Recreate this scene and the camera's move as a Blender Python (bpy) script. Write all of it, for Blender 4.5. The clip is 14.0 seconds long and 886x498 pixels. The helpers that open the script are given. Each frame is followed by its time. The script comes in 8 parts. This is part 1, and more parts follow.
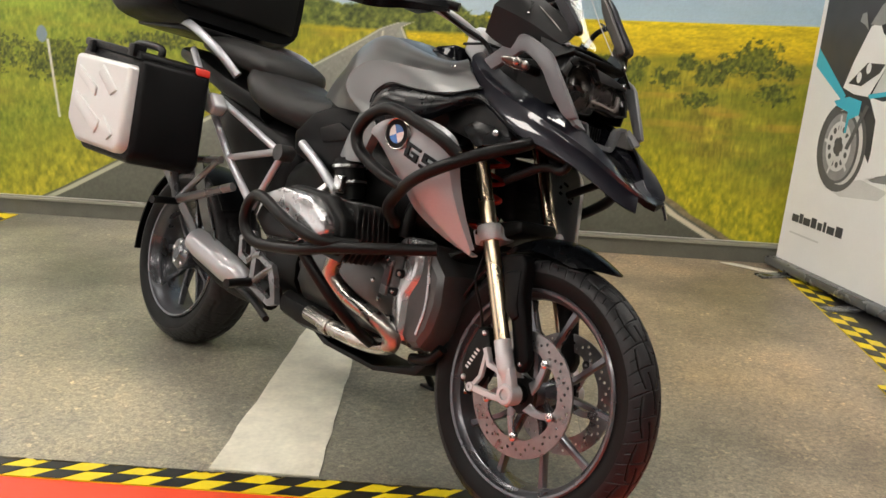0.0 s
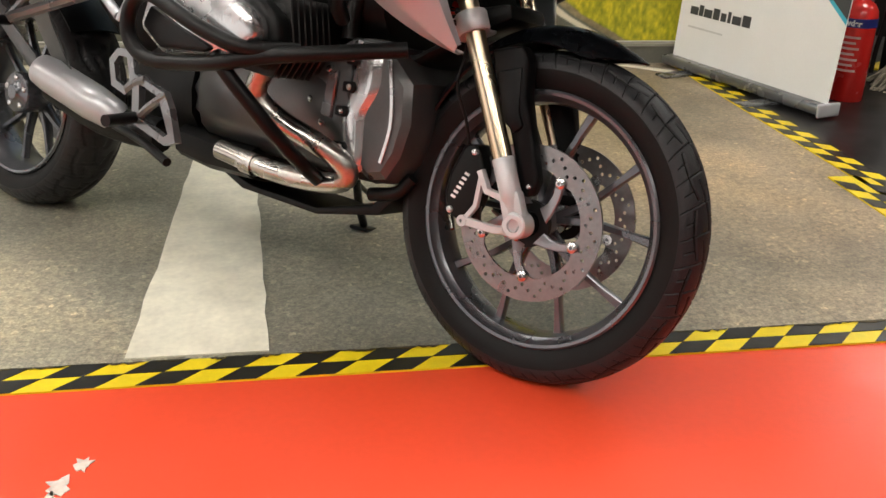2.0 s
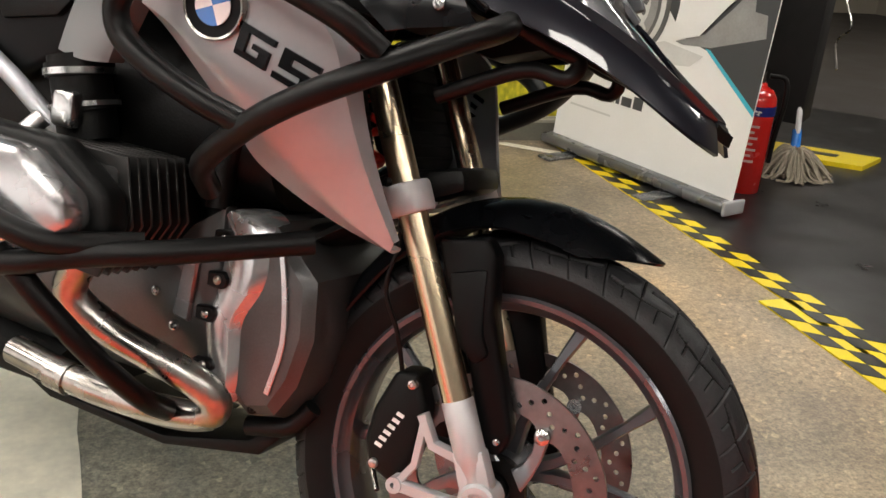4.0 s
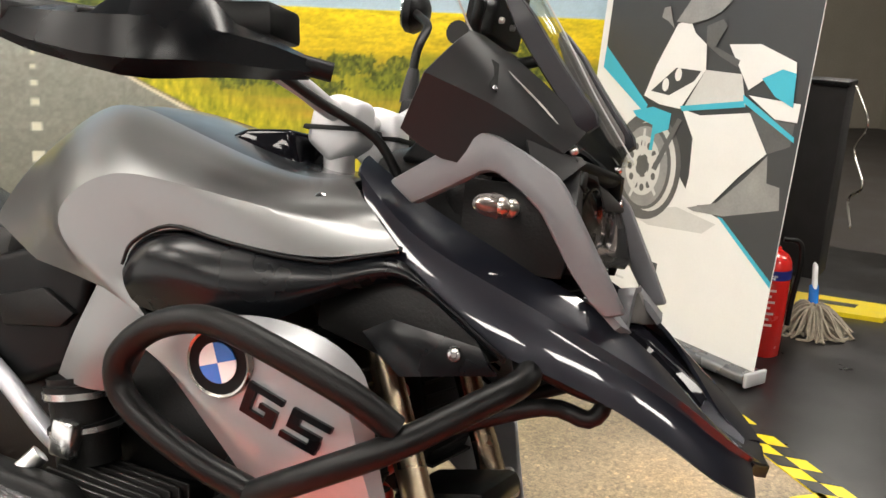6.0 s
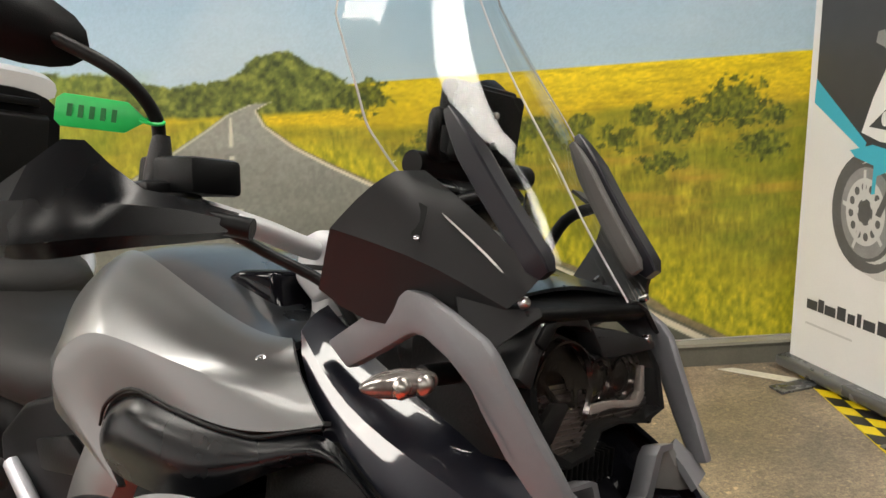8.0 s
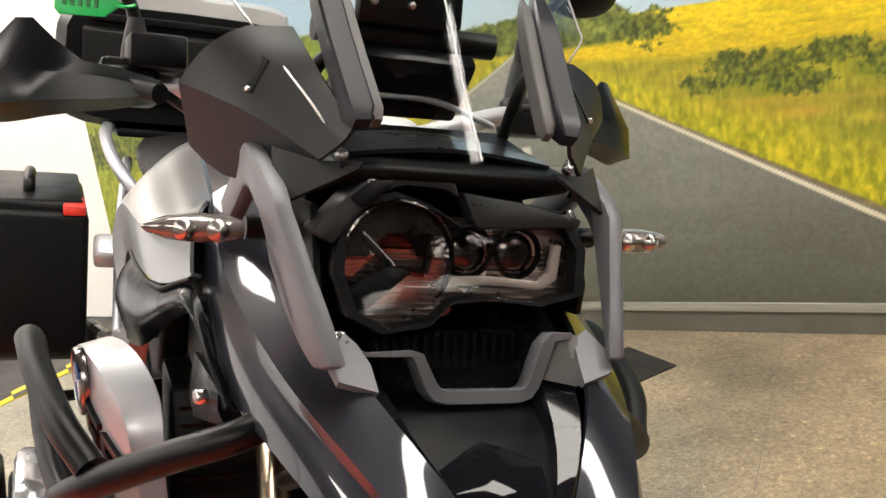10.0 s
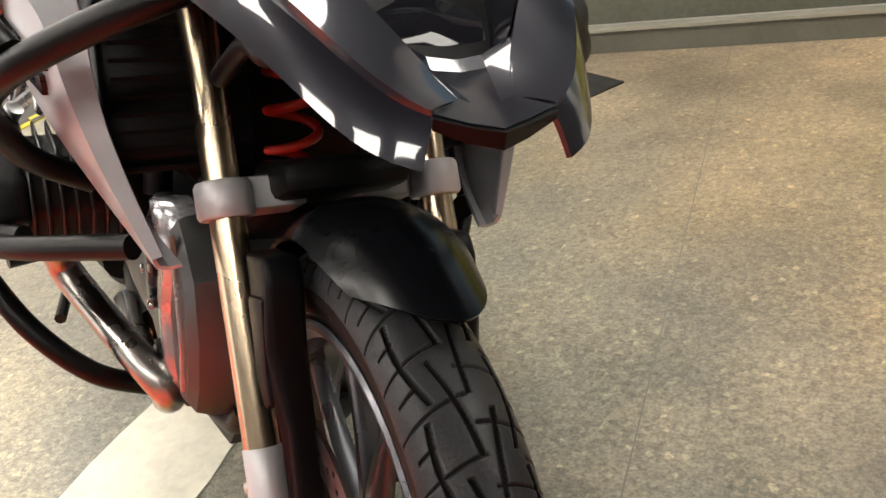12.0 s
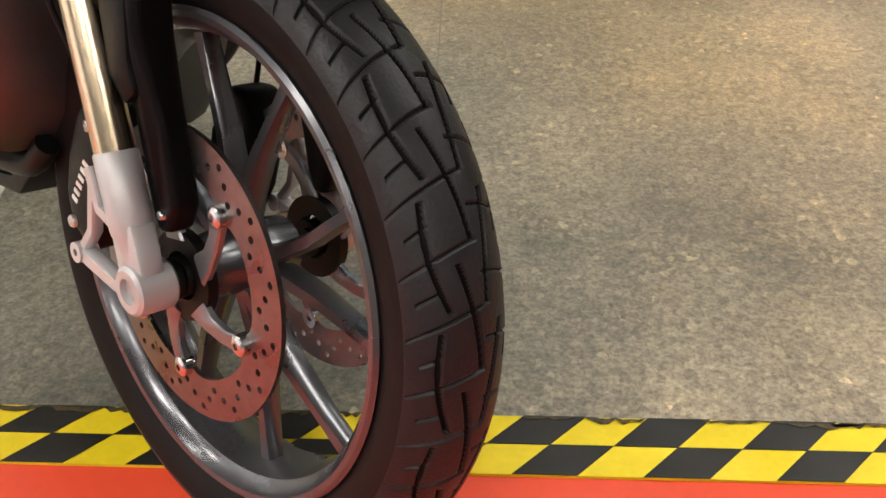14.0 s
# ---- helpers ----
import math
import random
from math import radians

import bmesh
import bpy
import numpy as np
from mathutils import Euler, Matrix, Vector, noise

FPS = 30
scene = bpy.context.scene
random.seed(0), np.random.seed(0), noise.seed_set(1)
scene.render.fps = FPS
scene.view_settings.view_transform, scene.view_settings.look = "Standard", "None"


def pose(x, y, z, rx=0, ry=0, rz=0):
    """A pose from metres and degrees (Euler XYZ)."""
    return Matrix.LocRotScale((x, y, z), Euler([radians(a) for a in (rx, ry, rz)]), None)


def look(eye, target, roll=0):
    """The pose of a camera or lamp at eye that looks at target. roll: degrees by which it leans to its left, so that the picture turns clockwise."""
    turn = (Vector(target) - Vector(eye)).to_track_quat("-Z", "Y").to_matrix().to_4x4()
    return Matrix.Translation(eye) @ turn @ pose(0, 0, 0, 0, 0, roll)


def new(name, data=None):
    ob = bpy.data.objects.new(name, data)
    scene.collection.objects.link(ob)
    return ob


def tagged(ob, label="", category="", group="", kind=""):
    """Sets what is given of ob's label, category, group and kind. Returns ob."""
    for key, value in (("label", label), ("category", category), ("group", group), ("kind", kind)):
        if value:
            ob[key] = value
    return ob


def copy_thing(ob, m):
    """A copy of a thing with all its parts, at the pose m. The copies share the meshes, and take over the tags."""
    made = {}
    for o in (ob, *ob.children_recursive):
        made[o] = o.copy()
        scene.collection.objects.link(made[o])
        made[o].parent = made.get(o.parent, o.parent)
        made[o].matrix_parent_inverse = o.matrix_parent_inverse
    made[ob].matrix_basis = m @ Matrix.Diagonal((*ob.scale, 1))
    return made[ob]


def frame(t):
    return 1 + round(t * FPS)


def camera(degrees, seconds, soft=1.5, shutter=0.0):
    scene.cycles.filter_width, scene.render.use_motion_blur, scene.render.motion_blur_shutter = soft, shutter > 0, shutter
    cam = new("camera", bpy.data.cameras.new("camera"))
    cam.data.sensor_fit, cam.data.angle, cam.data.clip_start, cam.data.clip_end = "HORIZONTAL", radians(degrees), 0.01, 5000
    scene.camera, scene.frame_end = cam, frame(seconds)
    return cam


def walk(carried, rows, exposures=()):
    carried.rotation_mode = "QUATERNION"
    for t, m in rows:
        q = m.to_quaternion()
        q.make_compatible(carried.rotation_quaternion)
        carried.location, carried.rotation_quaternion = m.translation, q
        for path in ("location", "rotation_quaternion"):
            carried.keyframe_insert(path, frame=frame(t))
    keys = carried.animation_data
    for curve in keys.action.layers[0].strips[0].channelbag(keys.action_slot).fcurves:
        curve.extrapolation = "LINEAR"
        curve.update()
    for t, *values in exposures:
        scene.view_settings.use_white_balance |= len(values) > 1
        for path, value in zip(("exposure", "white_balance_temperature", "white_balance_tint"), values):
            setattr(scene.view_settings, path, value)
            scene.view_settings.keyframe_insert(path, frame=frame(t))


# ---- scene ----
cam = camera(51.7, 14.0)

PATH = [
    (0, (0.445, -1.967, 1.121), (0.304, -0.03, 0.644), 2.1),
    (0.5, (0.356, -1.897, 1.077), (0.378, 0.031, 0.544), -0.4),
    (1, (0.264, -1.837, 1.005), (0.371, 0.047, 0.343), -0.2),
    (1.5, (0.197, -1.691, 0.96), (0.334, 0.161, 0.218), 0.1),
    (2, (0.122, -1.535, 0.946), (0.377, 0.276, 0.136), 0.8),
    (2.2, (0.094, -1.47, 0.922), (0.458, 0.323, 0.114), 1.1),
    (4.5, (0.095, -0.817, 1.052), (0.715, 0.941, 0.329), 4.4),
    (5, (0.108, -0.793, 1.102), (0.709, 0.984, 0.41), 4.4),
    (5.5, (0.114, -0.775, 1.179), (0.732, 1.022, 0.555), 4.4),
    (6, (0.117, -0.76, 1.246), (0.721, 1.069, 0.707), 2.8),
    (6.5, (0.103, -0.75, 1.335), (0.698, 1.105, 0.881), 1.4),
    (7, (0.166, -0.74, 1.352), (0.651, 1.144, 0.885), -1.3),
    (9.5, (0.926, -0.539, 1.22), (0.182, 1.268, 0.794), -6.4),
    (10, (0.966, -0.537, 1.167), (0.101, 1.213, 0.733), -8.6),
    (10.5, (0.978, -0.534, 1.116), (0.057, 1.171, 0.621), -9.7),
    (11, (0.987, -0.535, 1.078), (0.087, 1.154, 0.496), -10.8),
    (11.5, (0.986, -0.555, 1.034), (0.129, 1.113, 0.338), -11.9),
    (12, (0.968, -0.583, 0.979), (0.188, 1.033, 0.095), -11.6),
    (12.5, (0.964, -0.597, 0.932), (0.27, 0.969, -0.1), -10.7),
    (13, (0.954, -0.61, 0.903), (0.336, 0.925, -0.222), -9.5),
    (13.2, (0.946, -0.617, 0.884), (0.358, 0.907, -0.27), -9.4),
    (13.5, (0.913, -0.632, 0.867), (0.426, 0.88, -0.348), -7.8),
    (14, (0.766, -0.673, 0.852), (0.683, 0.906, -0.373), -1.0),
]
walk(cam, [(t, look(eye, target, roll)) for t, eye, target, roll in PATH], [(0, 0.02), (1, 0.05), (2, 0.1), (4.5, 0.2), (5.5, 0.45), (6, 0.6), (6.5, 0.2), (7, 0.05), (9.5, 0.44), (11, 0.52), (12, 0.54), (12.5, 0.46), (14, 0.26)])

# ---- light and world ----
world = bpy.data.worlds.new("world")
scene.world = world
world.use_nodes = True
world.node_tree.nodes["Background"].inputs[0].default_value = (0.9, 0.95, 1.0, 1)
world.node_tree.nodes["Background"].inputs[1].default_value = 0.04
scene.view_settings.exposure = 0.0


# ---- materials ----
def mat(name, color, rough=0.5, metal=0.0, coat=0.0, vary=0.12, grain=0.0, scale=6.0, fine=120.0, spec=0.5, rough_vary=0.1):
    m = bpy.data.materials.new(name)
    m.use_nodes = True
    nt = m.node_tree
    b = nt.nodes["Principled BSDF"]
    b.inputs["Metallic"].default_value = metal
    b.inputs["Coat Weight"].default_value = coat
    b.inputs["Coat Roughness"].default_value = 0.04
    b.inputs["Specular IOR Level"].default_value = spec
    tc = nt.nodes.new("ShaderNodeTexCoord")
    big = nt.nodes.new("ShaderNodeTexNoise")
    big.inputs["Scale"].default_value = scale
    big.inputs["Detail"].default_value = 5
    small = nt.nodes.new("ShaderNodeTexNoise")
    small.inputs["Scale"].default_value = fine
    small.inputs["Detail"].default_value = 3
    for n in (big, small):
        nt.links.new(tc.outputs["Object"], n.inputs["Vector"])
    add = nt.nodes.new("ShaderNodeMath")
    add.operation = "MULTIPLY_ADD"
    nt.links.new(small.outputs["Fac"], add.inputs[0])
    add.inputs[1].default_value = 0.5
    nt.links.new(big.outputs["Fac"], add.inputs[2])
    ramp = nt.nodes.new("ShaderNodeMapRange")
    ramp.inputs["From Min"].default_value = 0.45
    ramp.inputs["From Max"].default_value = 1.05
    ramp.inputs["To Min"].default_value = 1 - vary
    ramp.inputs["To Max"].default_value = 1 + vary
    nt.links.new(add.outputs[0], ramp.inputs["Value"])
    mul = nt.nodes.new("ShaderNodeVectorMath")
    mul.operation = "SCALE"
    mul.inputs[0].default_value = color[:3]
    nt.links.new(ramp.outputs[0], mul.inputs["Scale"])
    nt.links.new(mul.outputs[0], b.inputs["Base Color"])
    rr = nt.nodes.new("ShaderNodeMapRange")
    rr.inputs["To Min"].default_value = max(0.02, rough - rough_vary)
    rr.inputs["To Max"].default_value = min(1, rough + rough_vary)
    rr.inputs["From Min"].default_value = 0.3
    rr.inputs["From Max"].default_value = 0.7
    nt.links.new(big.outputs["Fac"], rr.inputs["Value"])
    nt.links.new(rr.outputs[0], b.inputs["Roughness"])
    if grain:
        bump = nt.nodes.new("ShaderNodeBump")
        bump.inputs["Strength"].default_value = grain
        bump.inputs["Distance"].default_value = 0.002
        nt.links.new(small.outputs["Fac"], bump.inputs["Height"])
        nt.links.new(bump.outputs[0], b.inputs["Normal"])
    return m


def emitter(name, color, strength):
    m = bpy.data.materials.new(name)
    m.use_nodes = True
    b = m.node_tree.nodes["Principled BSDF"]
    b.inputs["Base Color"].default_value = (*color, 1)
    b.inputs["Emission Color"].default_value = (*color, 1)
    b.inputs["Emission Strength"].default_value = strength
    return m


def clear(name, tint, rough=0.02, ior=1.45):
    m = bpy.data.materials.new(name)
    m.use_nodes = True
    nt = m.node_tree
    out = nt.nodes["Material Output"]
    nt.nodes.remove(nt.nodes["Principled BSDF"])
    tr = nt.nodes.new("ShaderNodeBsdfTransparent")
    tr.inputs[0].default_value = (*tint, 1)
    gl = nt.nodes.new("ShaderNodeBsdfGlossy")
    gl.inputs["Roughness"].default_value = rough
    lw = nt.nodes.new("ShaderNodeLayerWeight")
    lw.inputs["Blend"].default_value = 0.5
    pw = nt.nodes.new("ShaderNodeMath")
    pw.operation = "POWER"
    pw.inputs[1].default_value = 4.0
    nt.links.new(lw.outputs["Facing"], pw.inputs[0])
    fr = nt.nodes.new("ShaderNodeMath")
    fr.operation = "MULTIPLY_ADD"
    fr.inputs[1].default_value = 0.35
    fr.inputs[2].default_value = (ior - 1) ** 2 / (ior + 1) ** 2
    nt.links.new(pw.outputs[0], fr.inputs[0])
    mx = nt.nodes.new("ShaderNodeMixShader")
    nt.links.new(fr.outputs[0], mx.inputs[0])
    nt.links.new(tr.outputs[0], mx.inputs[1])
    nt.links.new(gl.outputs[0], mx.inputs[2])
    nt.links.new(mx.outputs[0], out.inputs["Surface"])
    return m


M_SPINE = mat("dark_grey_gloss", (0.020, 0.022, 0.025), 0.30, 0.2, 0.5, 0.08)
M_BEAK = mat("dark_metallic_paint", (0.011, 0.012, 0.018), 0.30, 0.25, 1.0, 0.05, spec=0.2, rough_vary=0.03)
M_GLOSS = mat("gloss_black_paint", (0.006, 0.006, 0.008), 0.4, 0.0, 0.4, 0.08, spec=0.0)
M_TANK = mat("silver_grey_paint", (0.165, 0.168, 0.167), 0.33, 0.75, 0.25, 0.02, rough_vary=0.01)
M_SATIN = mat("satin_black_paint", (0.0035, 0.004, 0.005), 0.26, 0.0, 0.0, 0.1, spec=0.22)
M_PLASTIC = mat("black_plastic", (0.0035, 0.0036, 0.004), 0.40, 0.0, 0, 0.15, grain=0.2, fine=900, spec=0.13)
M_BAR = mat("black_powder_coat", (0.0045, 0.0045, 0.0045), 0.40, 0.0, 0, 0.15, grain=0.15, fine=700, spec=0.20)
M_RUBBER = mat("tyre_rubber", (0.016, 0.016, 0.0175), 0.44, 0.0, 0, 0.35, grain=0.3, fine=300, scale=9, spec=0.28)
# darker rubber for the groove floors: the shade inside them put into the colour
M_GROOVE = mat("shaded_tread_groove", (0.008, 0.0078, 0.0075), 0.8, 0.0, 0, 0.3, spec=0.1)
M_SIDEWALL = mat("black_tyre_sidewall", (0.007, 0.007, 0.007), 0.55, 0.0, 0, 0.25, grain=0.1, fine=300, spec=0.14)
M_RIM = mat("grey_wheel_paint", (0.115, 0.118, 0.130), 0.28, 0.7, 0.3, 0.1)
M_ARM = mat("grey_cast_carrier", (0.26, 0.265, 0.28), 0.32, 0.8, 0, 0.12)
M_CAST = mat("bright_cast_aluminium", (0.52, 0.52, 0.53), 0.24, 0.85, 0, 0.14, grain=0.015, fine=260, scale=14)
M_GOLD = mat("gold_anodised_tube", (0.66, 0.54, 0.38), 0.27, 1.0, 0, 0.08, rough_vary=0.05)
M_ALU = mat("cast_aluminium", (0.17, 0.172, 0.178), 0.27, 0.6, 0, 0.16, grain=0.12, fine=300, scale=10)
M_WHITE_ALU = mat("pale_silver_paint", (0.52, 0.52, 0.53), 0.42, 0.3, 0, 0.06, grain=0.08, fine=600)
M_SHROUD = mat("brushed_silver_paint", (0.40, 0.405, 0.42), 0.36, 0.40, 0.3, 0.05, rough_vary=0.03)
M_FRAME = mat("grey_frame_paint", (0.42, 0.43, 0.46), 0.38, 0.5, 0.2, 0.06)
M_ARCH = mat("matt_grey_bracket", (0.140, 0.141, 0.150), 0.42, 0.1, 0, 0.06, spec=0.35)
M_CHROME = mat("stainless_steel", (0.42, 0.40, 0.37), 0.26, 1.0, 0, 0.25, scale=14)
M_DISC = mat("ground_steel_disc", (0.22, 0.21, 0.21), 0.34, 1.0, 0, 0.2, scale=20)
M_ENGINE = mat("grey_engine_castings", (0.090, 0.090, 0.090), 0.38, 0.75, 0, 0.2, grain=0.12, fine=400, scale=12)
M_DARK = mat("black_engine_paint", (0.004, 0.004, 0.004), 0.45, 0.0, 0, 0.2, grain=0.2, fine=300, spec=0.18)
M_SEAT = mat("black_vinyl", (0.012, 0.0115, 0.011), 0.52, 0.0, 0, 0.1, grain=0.35, fine=800, spec=0.35)
M_CASE = mat("silver_case_plastic", (0.55, 0.55, 0.54), 0.4, 0.4, 0, 0.06, grain=0.05, fine=300)
M_RED = mat("red_plastic", (0.55, 0.025, 0.012), 0.4)
M_GREEN = mat("green_tag_plastic", (0.010, 0.52, 0.10), 0.4)
M_BLUE = mat("blue_enamel", (0.02, 0.16, 0.55), 0.2, 0, 0.6, 0.03)
M_WHITE = mat("white_enamel", (0.78, 0.78, 0.78), 0.3, 0, 0.4, 0.03)
M_BOLT = mat("zinc_bolt", (0.60, 0.60, 0.60), 0.25, 1.0)
M_SCREEN = clear("clear_screen", (0.95, 0.96, 0.955), 0.02, 1.30)
M_LENS = clear("lamp_lens", (0.93, 0.93, 0.93), 0.02, 1.2)
M_INDIC = mat("clear_indicator_lens", (0.24, 0.215, 0.20), 0.16, 0.5, 0.8, 0.2, scale=60)
M_COWL = mat("matt_black_panel", (0.013, 0.013, 0.014), 0.46, 0.0, 0, 0.08, grain=0.06, fine=1200, spec=0.30)
M_BLUEBLACK = mat("blue_black_pad", (0.008, 0.008, 0.012), 0.36, 0.0, 0, 0.08, grain=0.05, fine=700, spec=0.35)
M_PAD = mat("grey_rubber_pad", (0.085, 0.080, 0.076), 0.5, 0.0, 0, 0.08, grain=0.05, fine=700)
M_EDGE = mat("polished_acrylic_edge", (0.50, 0.50, 0.48), 0.2, 0.3)
M_MIRROR = mat("mirror_glass", (0.85, 0.86, 0.87), 0.03, 1.0, vary=0.01, rough_vary=0.01)


# ---- mesh tools ----
def mesh(name, verts, faces, sharp=38.0):
    me = bpy.data.meshes.new(name)
    me.from_pydata([tuple(v) for v in verts], [], faces)
    me.update()
    bm = bmesh.new()
    bm.from_mesh(me)
    bmesh.ops.recalc_face_normals(bm, faces=bm.faces)
    bm.to_mesh(me)
    bm.free()
    shade(me, sharp)
    return me


def shade(me, sharp=38.0):
    me.polygons.foreach_set("use_smooth", [True] * len(me.polygons))
    me.set_sharp_from_angle(angle=radians(sharp))


def part(name, me, material, parent, label=""):
    if isinstance(me, bmesh.types.BMesh):
        bm, me = me, bpy.data.meshes.new(name)
        bmesh.ops.recalc_face_normals(bm, faces=bm.faces)
        bm.to_mesh(me)
        bm.free()
        shade(me)
    me.materials.clear()
    me.materials.append(material)
    ob = new(name, me)
    ob.parent = parent
    if label:
        ob["label"] = label
    return ob


def thing(name, label, category, matrix=None, group="", kind=""):
    ob = tagged(new(name), label, category, group, kind)
    if matrix is not None:
        ob.matrix_world = matrix
    return ob


def flip(me):
    """The mirror image of a mesh across its y = 0 plane."""
    bm = bmesh.new()
    bm.from_mesh(me)
    for v in bm.verts:
        v.co.y = -v.co.y
    bmesh.ops.reverse_faces(bm, faces=bm.faces)
    out = bpy.data.meshes.new(me.name)
    bm.to_mesh(out)
    bm.free()
    shade(out)
    return out


def both(name, me, material, parent, label="", sub=None):
    a = part(name, me, material, parent, label)
    b = part(name, flip(me), material, parent, label)
    return a, b


def merge(*meshes):
    bm = bmesh.new()
    for me in meshes:
        bm.from_mesh(me)
    out = bpy.data.meshes.new("merged")
    bm.to_mesh(out)
    bm.free()
    shade(out)
    return out


def curve_points(pts, n=6, closed=False):
    p = [Vector(q) for q in pts]
    out = []
    count = len(p) if closed else len(p) - 1
    for i in range(count):
        if closed:
            a, b, c, d = p[i - 1], p[i], p[(i + 1) % len(p)], p[(i + 2) % len(p)]
        else:
            b, c = p[i], p[i + 1]
            a = p[i - 1] if i else b * 2 - c
            d = p[i + 2] if i + 2 < len(p) else c * 2 - b
        for k in range(n):
            t = k / n
            out.append(0.5 * (2 * b + (c - a) * t + (2 * a - 5 * b + 4 * c - d) * t * t + (3 * b - a - 3 * c + d) * t ** 3))
    if not closed:
        out.append(p[-1])
    return out


def tube(pts, r, seg=12, n=6, closed=False, r_end=None):
    path = curve_points(pts, n, closed) if n > 1 else [Vector(q) for q in pts]
    verts, faces = [], []
    m = len(path)
    tan = []
    for i in range(m):
        a = path[i - 1] if (i or closed) else path[i]
        b = path[(i + 1) % m] if (i + 1 < m or closed) else path[i]
        tan.append((b - a).normalized())
    up = tan[0].orthogonal().normalized()
    for i in range(m):
        up = (up - tan[i] * up.dot(tan[i])).normalized()
        side = tan[i].cross(up)
        rad = r if r_end is None else r + (r_end - r) * i / (m - 1)
        for k in range(seg):
            a = 2 * math.pi * k / seg
            verts.append(path[i] + (up * math.cos(a) + side * math.sin(a)) * rad)
    for i in range(m if closed else m - 1):
        j = (i + 1) % m
        for k in range(seg):
            l = (k + 1) % seg
            faces.append((i * seg + k, i * seg + l, j * seg + l, j * seg + k))
    if not closed:
        faces.append(tuple(range(seg))[::-1])
        faces.append(tuple((m - 1) * seg + k for k in range(seg)))
    return mesh("tube", verts, faces, 50)


def lathe(profile, seg=48, axis="y", centre=(0, 0, 0), closed=False, sharp=38, cap=True):
    """A turned body: profile of (radius, along)."""
    verts, faces = [], []
    n = len(profile)
    c = Vector(centre)
    for k in range(seg):
        a = 2 * math.pi * k / seg
        for r, h in profile:
            p = {"y": (r * math.cos(a), h, r * math.sin(a)), "z": (r * math.cos(a), r * math.sin(a), h), "x": (h, r * math.cos(a), r * math.sin(a))}[axis]
            verts.append(c + Vector(p))
    for k in range(seg):
        l = (k + 1) % seg
        for i in range(n if closed else n - 1):
            j = (i + 1) % n
            faces.append((k * n + i, k * n + j, l * n + j, l * n + i))
    if cap and not closed:
        if profile[0][0] > 1e-6:
            faces.append(tuple(k * n for k in range(seg)))
        if profile[-1][0] > 1e-6:
            faces.append(tuple(k * n + n - 1 for k in range(seg))[::-1])
    return mesh("turned", verts, faces, sharp)


def rod(a, b, r, seg=16, r2=None):
    return tube([a, b], r, seg, 1, r_end=r2)


def loft(rings, cap=True, sharp=38, closed=True):
    verts = [v for ring in rings for v in ring]
    n = len(rings[0])
    faces = []
    for i in range(len(rings) - 1):
        for k in range(n if closed else n - 1):
            l = (k + 1) % n
            faces.append((i * n + k, i * n + l, (i + 1) * n + l, (i + 1) * n + k))
    if cap:
        faces.append(tuple(range(n))[::-1])
        faces.append(tuple((len(rings) - 1) * n + k for k in range(n)))
    return mesh("loft", verts, faces, sharp)


def oval(cx, cy, cz, wy, wz, n=16, power=2.6, tilt=0.0):
    """A ring across the bike at cx: a rounded box, half-widths wy and wz."""
    out = []
    for k in range(n):
        a = 2 * math.pi * k / n
        c, s = math.cos(a), math.sin(a)
        y = wy * math.copysign(abs(c) ** (2 / power), c)
        z = wz * math.copysign(abs(s) ** (2 / power), s)
        out.append((cx + tilt * z, cy + y, cz + z))
    return out


def slab(outline, y0, y1, bevel=0.004, seg=2, axis="y", sharp=38):
    """A plate from an outline in the bike's side plane, from y0 to y1; y may be functions of (x, z)."""
    f0 = y0 if callable(y0) else (lambda x, z: y0)
    f1 = y1 if callable(y1) else (lambda x, z: y1)
    bm = bmesh.new()
    lo = [bm.verts.new((x, f0(x, z), z)) for x, z in outline]
    hi = [bm.verts.new((x, f1(x, z), z)) for x, z in outline]
    bm.faces.new(lo[::-1])
    bm.faces.new(hi)
    n = len(outline)
    for i in range(n):
        bm.faces.new((lo[i], lo[(i + 1) % n], hi[(i + 1) % n], hi[i]))
    bmesh.ops.recalc_face_normals(bm, faces=bm.faces)
    if bevel:
        bmesh.ops.bevel(bm, geom=list(bm.edges), offset=bevel, segments=seg, affect="EDGES", profile=0.5, clamp_overlap=True)
    if axis != "y":
        for v in bm.verts:
            x, y, z = v.co
            v.co = (y, x, z) if axis == "x" else (x, z, y)
        bmesh.ops.recalc_face_normals(bm, faces=bm.faces)
    me = bpy.data.meshes.new("slab")
    bm.to_mesh(me)
    bm.free()
    shade(me, sharp)
    return me


def box(x0, x1, y0, y1, z0, z1, bevel=0.004, seg=2):
    return slab([(x0, z0), (x1, z0), (x1, z1), (x0, z1)], y0, y1, bevel, seg)


